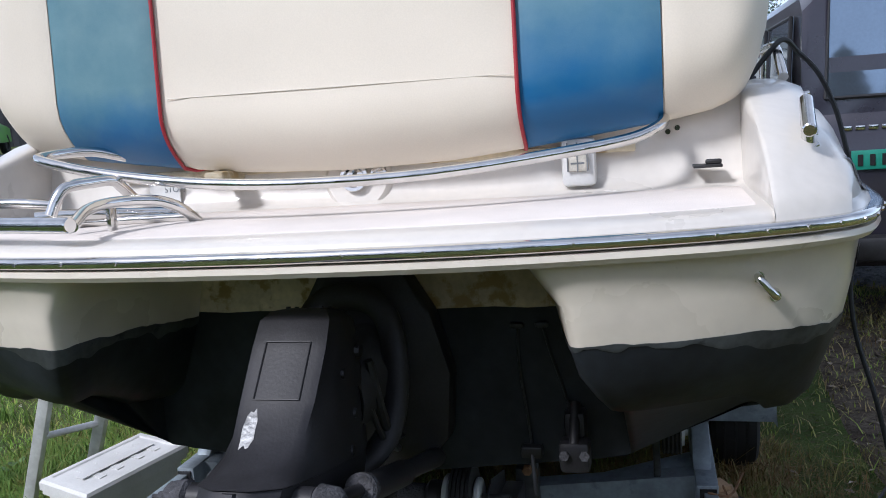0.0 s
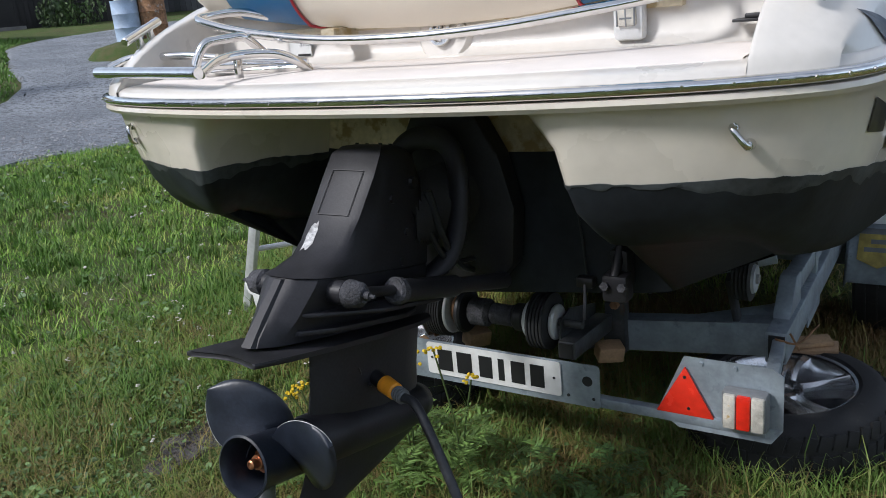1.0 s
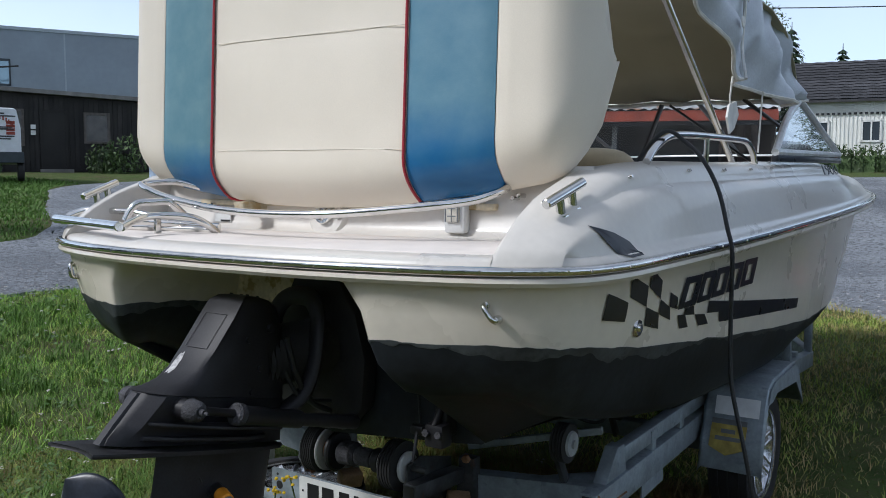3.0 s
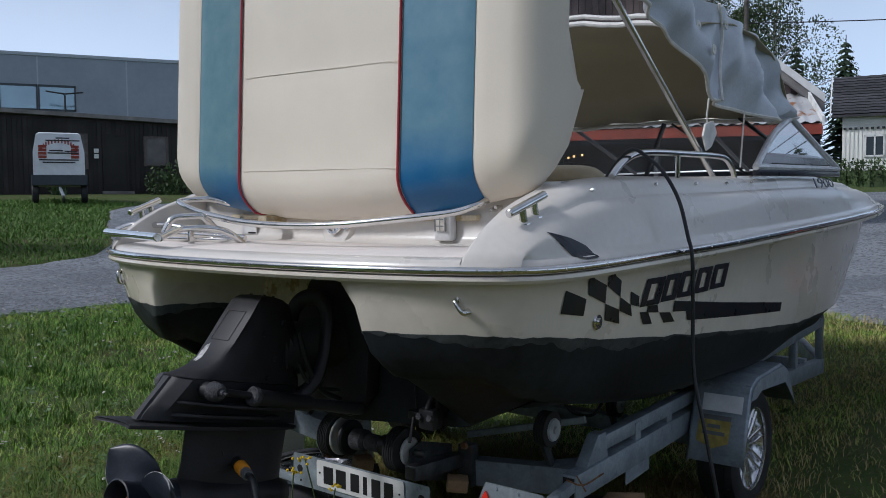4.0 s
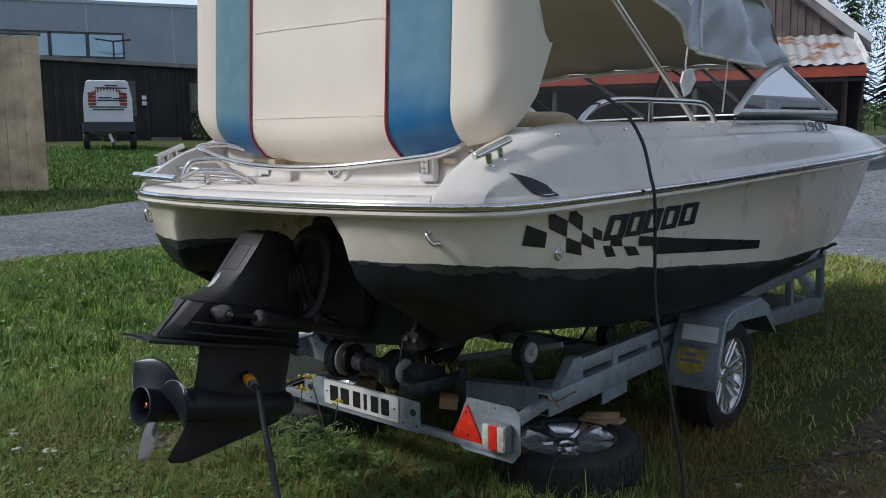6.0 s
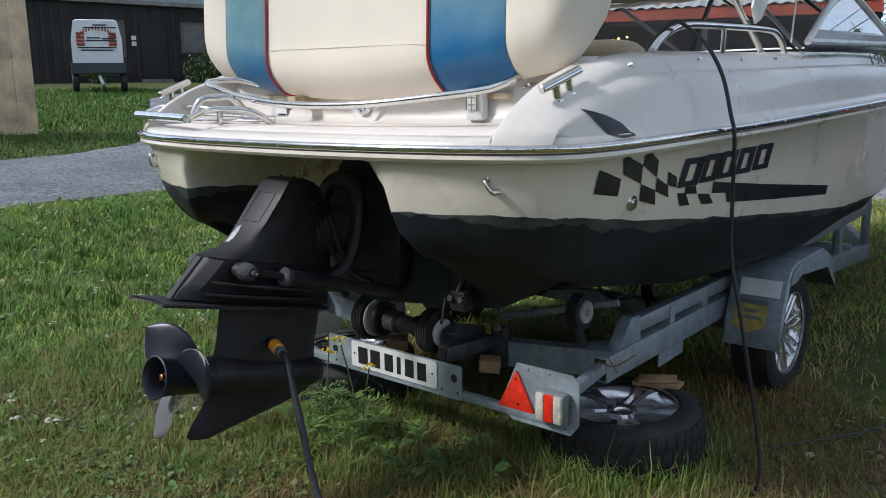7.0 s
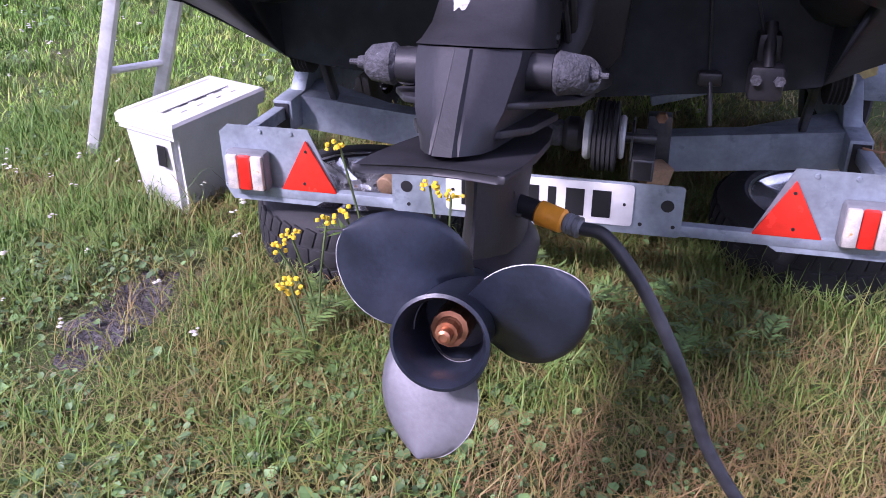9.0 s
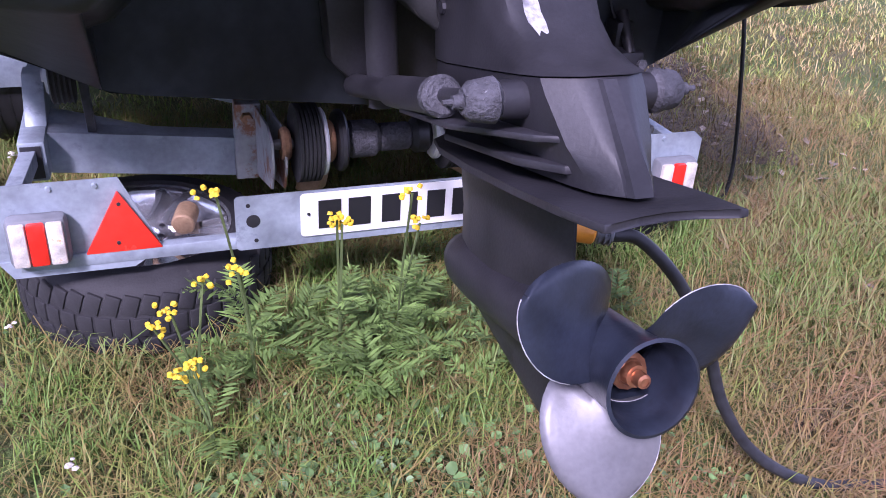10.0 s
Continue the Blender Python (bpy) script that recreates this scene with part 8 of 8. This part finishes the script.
    lathe(bm, [(0.197, 0.086), (0.203, 0.088), (0.203, 0.076), (0.188, 0.062), (0.18, 0.0), (0.178, -0.07)], WM, 40)
    rim = part("rim", bm, ALLOY, wh, "silver alloy rim")
    bm = B()
    for k in range(7):
        R = WM @ Euler((0, 0, 2 * math.pi * k / 7)).to_matrix().to_4x4()
        for off in (-0.014, 0.014):
            rows = []
            for r, w, z in ((0.05, 0.013, 0.045), (0.11, 0.010, 0.056), (0.187, 0.013, 0.068)):
                rows.append([R @ Vector((r, off * (1 + 0.6 * (r > 0.1)) + s * w, z + d)) for s, d in ((-1, -0.02), (-1, 0), (-0.5, 0.008), (0.5, 0.008), (1, 0), (1, -0.02))])
            loft(bm, rows)
    lathe(bm, [(0.0, 0.058), (0.03, 0.058), (0.036, 0.05), (0.06, 0.048), (0.065, 0.03)], WM, 24)
    part("spokes", bm, ALLOY, wh)
    bm = B()
    lathe(bm, [(0.0, -0.03), (0.178, -0.03)], WM, 24)
    part("brake_drum", bm, BLACKPL, wh)
    # tread grooves
    bm = B()
    for z in (-0.045, 0.0, 0.045):
        lathe(bm, [(0.3005, z - 0.004), (0.3035, z - 0.004), (0.3035, z + 0.004), (0.3005, z + 0.004)], WM, 48)
    part("tread_rib", bm, BLACKPL, wh)
# plates on the near mudguard
q = lambda f, g2: Vector((0.868 + 0.225 * g2, 1.735 + 0.097 * f - 0.004, 0.285 + 0.29 * f)) + Vector((0, -0.006, 0.002))
WHITELABEL = material("white_blank_label", (0.80, 0.82, 0.84), 0.5, scale=9, vary=0.06)
bm = B()
plate(bm, [q(0.75, 0.15), q(0.75, 0.95), q(1.0, 0.95), q(1.0, 0.15)], (0, -0.002, 0.001))
tpart("blank_label", bm, WHITELABEL, "blank white label", mg, smooth=False)
SHIELDY = material("faded_yellow_sticker", (0.42, 0.33, 0.08), 0.5, scale=20, vary=0.2, spots=((0.40, 0.42, 0.42), 14, 0.40))
bm = B()
plate(bm, [q(0.62, 0.12), q(0.30, 0.10), q(0.20, 0.42), q(0.30, 0.74), q(0.62, 0.76)], (0, -0.002, 0.001))
stk = tpart("shield_sticker", bm, SHIELDY, "faded yellow shield sticker", mg, smooth=False)
bm = B()
plate(bm, [q(0.62, 0.12), q(0.62, 0.76), q(0.69, 0.76), q(0.69, 0.12)], (0, -0.003, 0.001))
tpart("sticker_head", bm, GREYPL, "dark maker's strip", mg, smooth=False)
bm = B()
for f0, a, b in ((0.50, 0.30, 0.56), (0.40, 0.20, 0.66)):
    plate(bm, [q(f0, a), q(f0, b), q(f0 + 0.055, b), q(f0 + 0.055, a)], (0, -0.0035, 0.001))
tpart("sticker_bars", bm, GREYPL, "", mg, smooth=False)

# keel rollers on a shaft between the two brackets
KY, KZ = 0.565, 0.485
bm = B()
cyl(bm, (-0.27, KY, KZ), (0.29, KY, KZ), 0.013, seg=12)
kr = tpart("keel_roller_shaft", bm, WETSHADESTEEL)
WHITEDISC = material("white_roller_disc", (0.55, 0.56, 0.56), 0.45, scale=12, vary=0.1)
GREYDISC = material("grey_roller_hub", (0.40, 0.42, 0.44), 0.4, scale=20, vary=0.15)
TURN = Euler((0, radians(90), 0)).to_matrix().to_4x4()
for x, r, w, m, ribs in ((-0.195, 0.092, 0.056, RUBBER, 6), (-0.158, 0.080, 0.012, WHITEDISC, 0), (-0.140, 0.050, 0.020, RUST, 0), (-0.115, 0.074, 0.022, BLACKPL, 0), (-0.060, 0.045, 0.080, CRUST, 0), (0.02, 0.034, 0.09, CRUST, 0), (0.085, 0.044, 0.05, BLACKPL, 0), (0.122, 0.062, 0.020, WHITEDISC, 0), (0.165, 0.088, 0.058, RUBBER, 5), (0.205, 0.055, 0.016, WHITEDISC, 0), (-0.243, 0.040, 0.022, RUST, 0)):
    bm = B()
    if ribs:
        prof = [(0.0, -w / 2), (r * 0.85, -w / 2)]
        for k in range(ribs):
            z = -w / 2 + w * (k + 0.5) / ribs
            prof += [(r - 0.005, z - 0.42 * w / ribs), (r, z - 0.3 * w / ribs), (r, z + 0.3 * w / ribs), (r - 0.005, z + 0.42 * w / ribs)]
        lathe(bm, prof + [(r * 0.85, w / 2), (0.0, w / 2)], Matrix.Translation((x, KY, KZ)) @ TURN, 36)
    else:
        cyl(bm, (x - w / 2, KY, KZ), (x + w / 2, KY, KZ), r, seg=28, bevel=min(0.012, w * 0.3))
    part("roller", bm, m, kr)
# wobble rollers on the side arms
for x, y, z in ((0.71, 0.76, 0.612), (-0.71, 0.76, 0.612), (0.42, 1.9, 0.44), (-0.42, 1.9, 0.44)):
    s = 1 if x > 0 else -1
    bm = B()
    lathe(bm, [(0.0, -0.026), (0.058, -0.026)] + [(0.066 - 0.005 * (k % 2), -0.022 + 0.0055 * k) for k in range(9)] + [(0.058, 0.026), (0.0, 0.026)], Matrix.Translation((x, y, z)) @ Euler((0, radians(90 * s), 0)).to_matrix().to_4x4(), 30)
    wr = tpart("side_roller", bm, RUBBER, "black roller with white hub")
    bm = B()
    cyl(bm, (x + 0.02 * s, y, z), (x + 0.034 * s, y, z), 0.046, 0.040, 24)
    cyl(bm, (x + 0.03 * s, y, z), (x + 0.042 * s, y, z), 0.016, 0.014, 12)
    part("hub", bm, GREYDISC, wr)
    bm = B()
    beam(bm, (x - 0.042 * s, y, z), (x - 0.042 * s, y + 0.1, z - 0.17), 0.02, 0.035, 0.004)
    part("arm", bm, WETSHADESTEEL, wr)
# axle beam, spine and winch post
bm = B()
beam(bm, (-0.9, 2.06, 0.30), (0.9, 2.06, 0.30), 0.08, 0.08, 0.008)
tpart("axle", bm, GALV)
for y in (2.9, 3.9):
    bm = B()
    beam(bm, (-0.8, y, 0.36), (0.8, y, 0.36), 0.06, 0.08, 0.006)
    tpart("cross_tube", bm, GALV)
bm = B()
beam(bm, (0, 5.5, 0.33), (0, 6.9, 0.36), 0.08, 0.10, 0.006)
tpart("drawbar", bm, GALV)
bm = B()
beam(bm, (0, 6.3, 0.36), (0, 6.15, 1.25), 0.08, 0.08, 0.006, (0, 1, 0))
tpart("winch_post", bm, GALV)
bm = B()
tube(bm, spline([(0.80, 4.22, 0.62), (0.80, 4.24, 0.69), (0.81, 4.32, 0.70), (0.82, 4.42, 0.715), (0.82, 4.48, 0.71)], 5), 0.012, 8)
tpart("lever", bm, BLACKPL, "black bent lever")
bm = B()
tube(bm, spline([(0.2, 1.2, 0.62), (0.4, 1.3, 0.60), (0.55, 1.55, 0.62), (0.75, 1.9, 0.55)], 6), 0.008, 6)
tube(bm, spline([(0.45, 1.3, 0.60), (0.5, 1.32, 0.53), (0.58, 1.36, 0.52), (0.62, 1.4, 0.60)], 6), 0.007, 6)
tpart("brake_cable", bm, HOSE, "loose black cable")
bm = B()
tube(bm, spline([(0.80, 0.745, 0.44), (0.86, 0.76, 0.43), (0.90, 0.84, 0.46)], 5), 0.0032, 6)
tube(bm, [(0.84, 0.75, 0.46), (0.86, 0.78, 0.40)], 0.003, 6)
tpart("spring_pin", bm, RUST, "rusty retaining pin")


# ---- spare wheels lying in the grass ----
def spare(at, turn, label):
    M = pose(*at, 2, -2, turn)
    sp = thing("spare_wheel", at, label, "wheel", "spare wheels")
    bm = B()
    lathe(bm, [(0.205, 0.205), (0.225, 0.222), (0.262, 0.222), (0.292, 0.205), (0.308, 0.178), (0.313, 0.11), (0.308, 0.045), (0.29, 0.012), (0.25, 0.0), (0.2, 0.01)], M, 64)
    ty = part("tyre", bm, RUBBER, sp, "black worn tyre")
    for row, z in enumerate((0.052, 0.110, 0.168)):
        bm = B()
        box(bm, (0, 0, 0), (0.010, 0.036, 0.050), 0.003)
        block = None
        for k in range(46):
            R = M @ Euler((0, 0, 2 * math.pi * (k + 0.5 * (row % 2)) / 46)).to_matrix().to_4x4() @ Matrix.Translation((0.3105 if row == 1 else 0.3075, 0, z)) @ Euler((0.28 * (1 - row), (0.12 * (1 - row)), 0)).to_matrix().to_4x4()
            if block is None:
                block = part("tread_block", bm, RUBBER, ty)
                ob = block
            else:
                ob = new("tread_block", block.data)
                ob.parent = ty
            ob.matrix_local = ty.matrix_world.inverted() @ R
    bm = B()
    lathe(bm, [(0.206, 0.212), (0.214, 0.216), (0.216, 0.208), (0.20, 0.195), (0.185, 0.15), (0.18, 0.03)], M, 56)
    rm = part("rim", bm, ALLOY, sp, "silver alloy rim")
    bm = B()
    for k in range(5):
        R = M @ Euler((0, 0, 2 * math.pi * k / 5)).to_matrix().to_4x4()
        rows = []
        for r, w, z in ((0.055, 0.030, 0.185), (0.10, 0.028, 0.192), (0.15, 0.036, 0.198), (0.203, 0.058, 0.204)):
            rows.append([R @ Vector((r, s * w, z + d)) for s, d in ((-1, -0.03), (-1, 0), (-0.55, 0.006), (-0.2, -0.006), (0.2, -0.006), (0.55, 0.006), (1, 0), (1, -0.03))])
        loft(bm, rows)
    lathe(bm, [(0.0, 0.176), (0.028, 0.176), (0.032, 0.184), (0.06, 0.188), (0.066, 0.17)], M, 30)
    part("spokes", bm, ALLOY, sp)
    for k in range(5):
        a = 2 * math.pi * (k + 0.5) / 5
        bm = B()
        p = M @ Vector((0.046 * math.cos(a), 0.046 * math.sin(a), 0.18))
        cyl(bm, p, M @ Vector((0.046 * math.cos(a), 0.046 * math.sin(a), 0.191)), 0.008, seg=6)
        part("wheel_nut", bm, BLACKPL, sp)
    bm = B()
    lathe(bm, [(0.0, 0.05), (0.18, 0.05)], M, 24)
    part("inner_barrel", bm, BLACKPL, sp)


spare((0.79, 0.965, 0.0), 20, "car tyre with an alloy rim lying under the trailer")
spare((-0.575, 0.785, 0.0), 65, "car tyre with an alloy rim lying behind yellow flowers")
for z, size, r, lean in ((0.232, (0.19, 0.09, 0.015), 8, -2), (0.250, (0.15, 0.07, 0.015), 26, -3)):
    bm = B()
    box(bm, (0.815, 1.20, z), size, 0.002, Euler((0, radians(lean), radians(r))).to_matrix().to_4x4())
    solo("wood_board", bm, WOODRAW, "short raw wooden board lying on the spare wheel", "board", "boards on the wheel")
bm = B()
cyl(bm, (-0.482, 0.735, 0.215), (-0.462, 0.81, 0.222), 0.030, 0.029, 14, 0.004)
solo("wood_log", bm, WOODRAW, "short sawn log end leaning on the spare wheel", "log")
for at, r in (((0.293, 0.755, 0.322), 40), ((-0.157, 0.68, 0.34), 62)):
    bm = B()
    box(bm, at, (0.085, 0.06, 0.055), 0.006, Euler((0.2, 0.1, radians(r))).to_matrix().to_4x4())
    tpart("wood_block", bm, WOODRAW, "raw wooden chock")

# ---- crate and ladder ----
XF = Vector((-1.21, 0.80, 0))
ex, ey = Vector((-0.93, 0.36, 0)).normalized(), Vector((0.20, 0.98, 0)).normalized()
crate = thing("storage_box", (-1.3, 1.05, 0.0), "grey-white plastic storage box with a lid", "box")


def cr(a, b, z, grow=0.0):
    return XF + ex * (a + (grow if a > 0.1 else -grow)) + ey * (b + (grow if b > 0.1 else -grow)) + Vector((0, 0, z))


W, D = 0.27, 0.46
bm = B()
loft(bm, [[cr(a, b, z, gr) for a, b in ((0, 0), (W, 0), (W, D), (0, D))] for z, gr in ((0.0, -0.03), (0.02, -0.022), (0.28, 0.0), (0.28, 0.008), (0.295, 0.008))], closed=True, caps=True)
bmesh.ops.bevel(bm, geom=[e for e in bm.edges if abs((e.verts[0].co - e.verts[1].co).z) > 0.1], offset=0.02, segments=3, affect="EDGES")
part("tub", bm, WHITEPLASTIC, crate)
bm = B()
loft(bm, [[cr(a, b, z, gr) for a, b in ((0, 0), (W, 0), (W, D), (0, D))] for z, gr in ((0.297, 0.014), (0.325, 0.014), (0.335, 0.006), (0.338, -0.02), (0.333, -0.026), (0.333, -0.05))], closed=True, caps=True)
part("lid", bm, WHITEPLASTIC, crate, "ribbed lid", sharp=30)
bm = B()
for b in (0.10, 0.18, 0.28, 0.36):
    p = [cr(0.06, b, 0.334), cr(W - 0.06, b, 0.334), cr(W - 0.06, b + 0.03, 0.334), cr(0.06, b + 0.03, 0.334)]
    plate(bm, p, (0, 0, 0.002))
p = [cr(0.11, 0.06, 0.338), cr(0.16, 0.06, 0.338), cr(0.16, 0.40, 0.338), cr(0.11, 0.40, 0.338)]
plate(bm, p, (0, 0, 0.003))
part("lid_ribs", bm, WHITEPLASTIC, crate, smooth=False)
bm = B()
p = [cr(0.05, -0.006, 0.18), cr(0.09, -0.006, 0.18), cr(0.09, -0.003, 0.25), cr(0.05, -0.003, 0.25)]
plate(bm, p, Vector(ey) * -0.004)
part("catch_mark", bm, INK, crate, "small dark stamped mark")

lad = thing("step_ladder", (-1.7, 1.3, 0), "aluminium ladder leaning on the boat", "ladder")
A0, A1 = Vector((-1.86, 1.22, 0.0)), Vector((-1.35, 1.10, 1.25))
off = Vector((0.17, 0.15, 0.01))
for o in (Vector((0, 0, 0)), off):
    bm = B()
    beam(bm, A0 + o, A1 + o, 0.048, 0.034, 0.004, (0, 1, 0.1))
    st2 = part("stile", bm, ALU, lad)
    for f in (0.07, 0.30, 0.53, 0.76):
        p = (A0 + o).lerp(A1 + o, f)
        bm = B()
        cyl(bm, p - off * 0.045, p - off * 0.04 + off * 0.0, 0.012, seg=10)
        part("rivet", bm, BLACKPL, st2)
for f in (0.30, 0.53, 0.76):
    bm = B()
    p = A0.lerp(A1, f)
    cyl(bm, p, p + off, 0.014, seg=12)
    part("rung", bm, ALU, lad)

# ---- hose with quick connector, and the black cable ----
CN = Vector((0.118, -0.176, 0.592))
hose = thing("water_hose", CN, "black garden hose with an orange quick connector", "hose")
ax = Vector((0.80, -0.30, -0.10)).normalized()
bm = B()
cyl(bm, CN - ax * 0.065, CN - ax * 0.02, 0.019, 0.019, 16, 0.003)
part("socket", bm, BLACKPL, hose)
bm = B()
cyl(bm, CN - ax * 0.022, CN + ax * 0.03, 0.022, 0.021, 20, 0.004)
part("collar", bm, ORANGE, hose, "orange locking collar")
bm = B()
cyl(bm, CN + ax * 0.03, CN + ax * 0.062, 0.017, 0.014, 16, 0.002)
for k in range(3):
    cyl(bm, CN + ax * (0.036 + 0.009 * k), CN + ax * (0.040 + 0.009 * k), 0.0185, seg=16)
part("grip", bm, GREYPL, hose)
bm = B()
e = CN + ax * 0.06
tube(bm, spline([e, e + ax * 0.05, (0.290, -0.250, 0.505), (0.360, -0.275, 0.38), (0.42, -0.29, 0.24), (0.52, -0.31, 0.11), (0.66, -0.35, 0.035), (0.86, -0.40, 0.02), (1.15, -0.60, 0.018), (1.5, -1.0, 0.018), (2.0, -1.9, 0.018)], 8), 0.0115, 12)
part("tube", bm, HOSE, hose, "black rubber hose")
bm = B()
tube(bm, spline([(0.0, -0.20, 0.63), (0.03, -0.215, 0.66), (0.06, -0.21, 0.645), (0.05, -0.19, 0.60), (0.07, -0.18, 0.59)], 5), 0.004, 6)
part("tie", bm, BLACKPL, hose)

bm = B()
pts = [(0.90, 0.80, 1.50), (0.98, 0.80, 1.60), (1.02, 0.82, 1.632), (1.06, 0.86, 1.60), (1.11, 0.88, 1.545), (1.155, 0.90, 1.45), (1.185, 0.905, 1.33), (1.20, 0.91, 1.25), (1.195, 0.93, 1.05), (1.205, 0.92, 0.85), (1.255, 0.90, 0.65), (1.306, 0.90, 0.40), (1.340, 0.90, 0.20), (1.345, 0.90, 0.09), (1.328, 0.91, 0.022), (1.30, 1.02, 0.012), (1.18, 0.95, 0.012), (1.10, 0.82, 0.012)]
tube(bm, spline(pts, 6), 0.0068, 8)
solo("black_cable", bm, HOSE, "black cable hanging over the boat's side to the grass", "cable")
bm = B()
tube(bm, spline([(1.10, 0.82, 0.02), (1.25, 1.35, 0.02), (1.42, 1.62, 0.022), (1.65, 2.1, 0.02), (1.8, 2.4, 0.0)], 6), 0.006, 8)
solo("ground_cable", bm, HOSE, "black cable running through the grass", "cable")

# ---- tansy in front of the plate ----
TANSY = material("tansy_leaf", (0.13, 0.215, 0.05), 0.55, scale=9, vary=0.2, island=0.35)
YELLOW = material("tansy_flower", (0.75, 0.52, 0.015), 0.7, scale=40, vary=0.12)
STEM = material("tansy_stem", (0.09, 0.13, 0.04), 0.6, scale=12, vary=0.2)
g = random.Random(17)


def frond(bm, base, d, length):
    """A feathery leaf: a rib with paired narrow leaflets."""
    d = Vector(d).normalized()
    s = d.cross(Vector((0, 0, 1))).normalized()
    for k in range(14):
        f = (k + 1) / 14
        p = base + d * length * f + Vector((0, 0, 0.55 * length * f - 0.5 * length * f * f))
        w = 0.36 * length * math.sin(math.pi * (0.15 + 0.8 * f)) * g.uniform(0.55, 1.3)
        for sx in (-1, 1):
            tip = p + s * sx * w * g.uniform(0.8, 1.1) + d * g.uniform(0.3, 0.8) * w + Vector((0, 0, g.uniform(-0.25, 0.35) * w))
            m = (p + tip) / 2
            c = d * (0.003 + 0.05 * w)
            v = [bm.verts.new(q) for q in (p - c * 0.3, m - c, tip, m + c)]
            bm.faces.new(v)


def tansy(x, y, h, tops, leafy=2):
    pl = thing("tansy", (x, y, 0), "tansy plant with feathery leaves and yellow flower buttons", "plant", "tansy plants")
    bm, bl, bf = B(), B(), B()
    for tx, ty, tz in tops:
        pts = spline([(x, y, 0), (x + (tx - x) * 0.3, y + (ty - y) * 0.3, tz * 0.5), (tx, ty, tz)], 5)
        tube(bm, pts, 0.003, 5)
        for k in range(1, 2 + int(len(pts) * 0.45)):
            for _ in range(leafy if k % 2 else 1):
                a = g.uniform(0, 6.28)
                frond(bl, pts[k], (math.cos(a), math.sin(a), 0.25), g.uniform(0.07, 0.13))
        for _ in range(9):
            c = Vector((tx + g.gauss(0, 0.014), ty + g.gauss(0, 0.014), tz + g.uniform(-0.012, 0.014)))
            lathe_pts = Matrix.Translation(c) @ Euler((g.uniform(-0.5, 0.5), g.uniform(-0.5, 0.5), 0)).to_matrix().to_4x4()
            cyl(bf, lathe_pts @ Vector((0, 0, -0.004)), lathe_pts @ Vector((0, 0, 0.003)), 0.006, 0.005, 7)
    part("stem", bm, STEM, pl)
    part("leaves", bl, TANSY, pl, smooth=False)
    fh = part("flower_head", bf, YELLOW, pl, "yellow button flowers")
    fh["kind"] = "stuff"


tansy(-0.37, 0.30, 0.5, [(-0.43, 0.27, 0.51), (-0.40, 0.20, 0.37)])
tansy(-0.18, 0.28, 0.5, [(-0.20, 0.22, 0.455), (-0.17, 0.30, 0.40)])
tansy(-0.03, 0.33, 0.5, [(-0.035, 0.24, 0.485), (0.02, 0.34, 0.36)])
tansy(-0.50, 0.22, 0.4, [(-0.54, 0.19, 0.31), (-0.575, 0.18, 0.28), (-0.47, 0.25, 0.33)], 0)
tansy(-0.48, 0.10, 0.25, [(-0.51, 0.10, 0.23), (-0.53, 0.12, 0.20)], 0)
bm = B()
for _ in range(24):
    x, y = g.gauss(-0.10, 0.13), g.uniform(0.12, 0.45)
    hgt = g.uniform(0.03, 0.19)
    a = g.uniform(0, 6.28)
    for k in range(3):
        frond(bm, Vector((x, y, hgt * (k + 1) / 3)), (math.cos(a + k * 2), math.sin(a + k * 2), 0.3), g.uniform(0.07, 0.13))
solo("fern_leaves", bm, TANSY, "dense feathery green leaves below the number plate", "plant", kind="stuff", smooth=False)
bm = B()
for _ in range(34):
    x, y = g.uniform(0.1, 0.6), g.uniform(0.15, 0.55)
    hgt = g.uniform(0.03, 0.12)
    a = g.uniform(0, 6.28)
    for k in range(2):
        frond(bm, Vector((x, y, hgt * (k + 1) / 2)), (math.cos(a + k * 2), math.sin(a + k * 2), 0.4), g.uniform(0.05, 0.09))
solo("weed_leaves", bm, WEED, "green weeds below the light bar", "plant", kind="stuff", smooth=False)
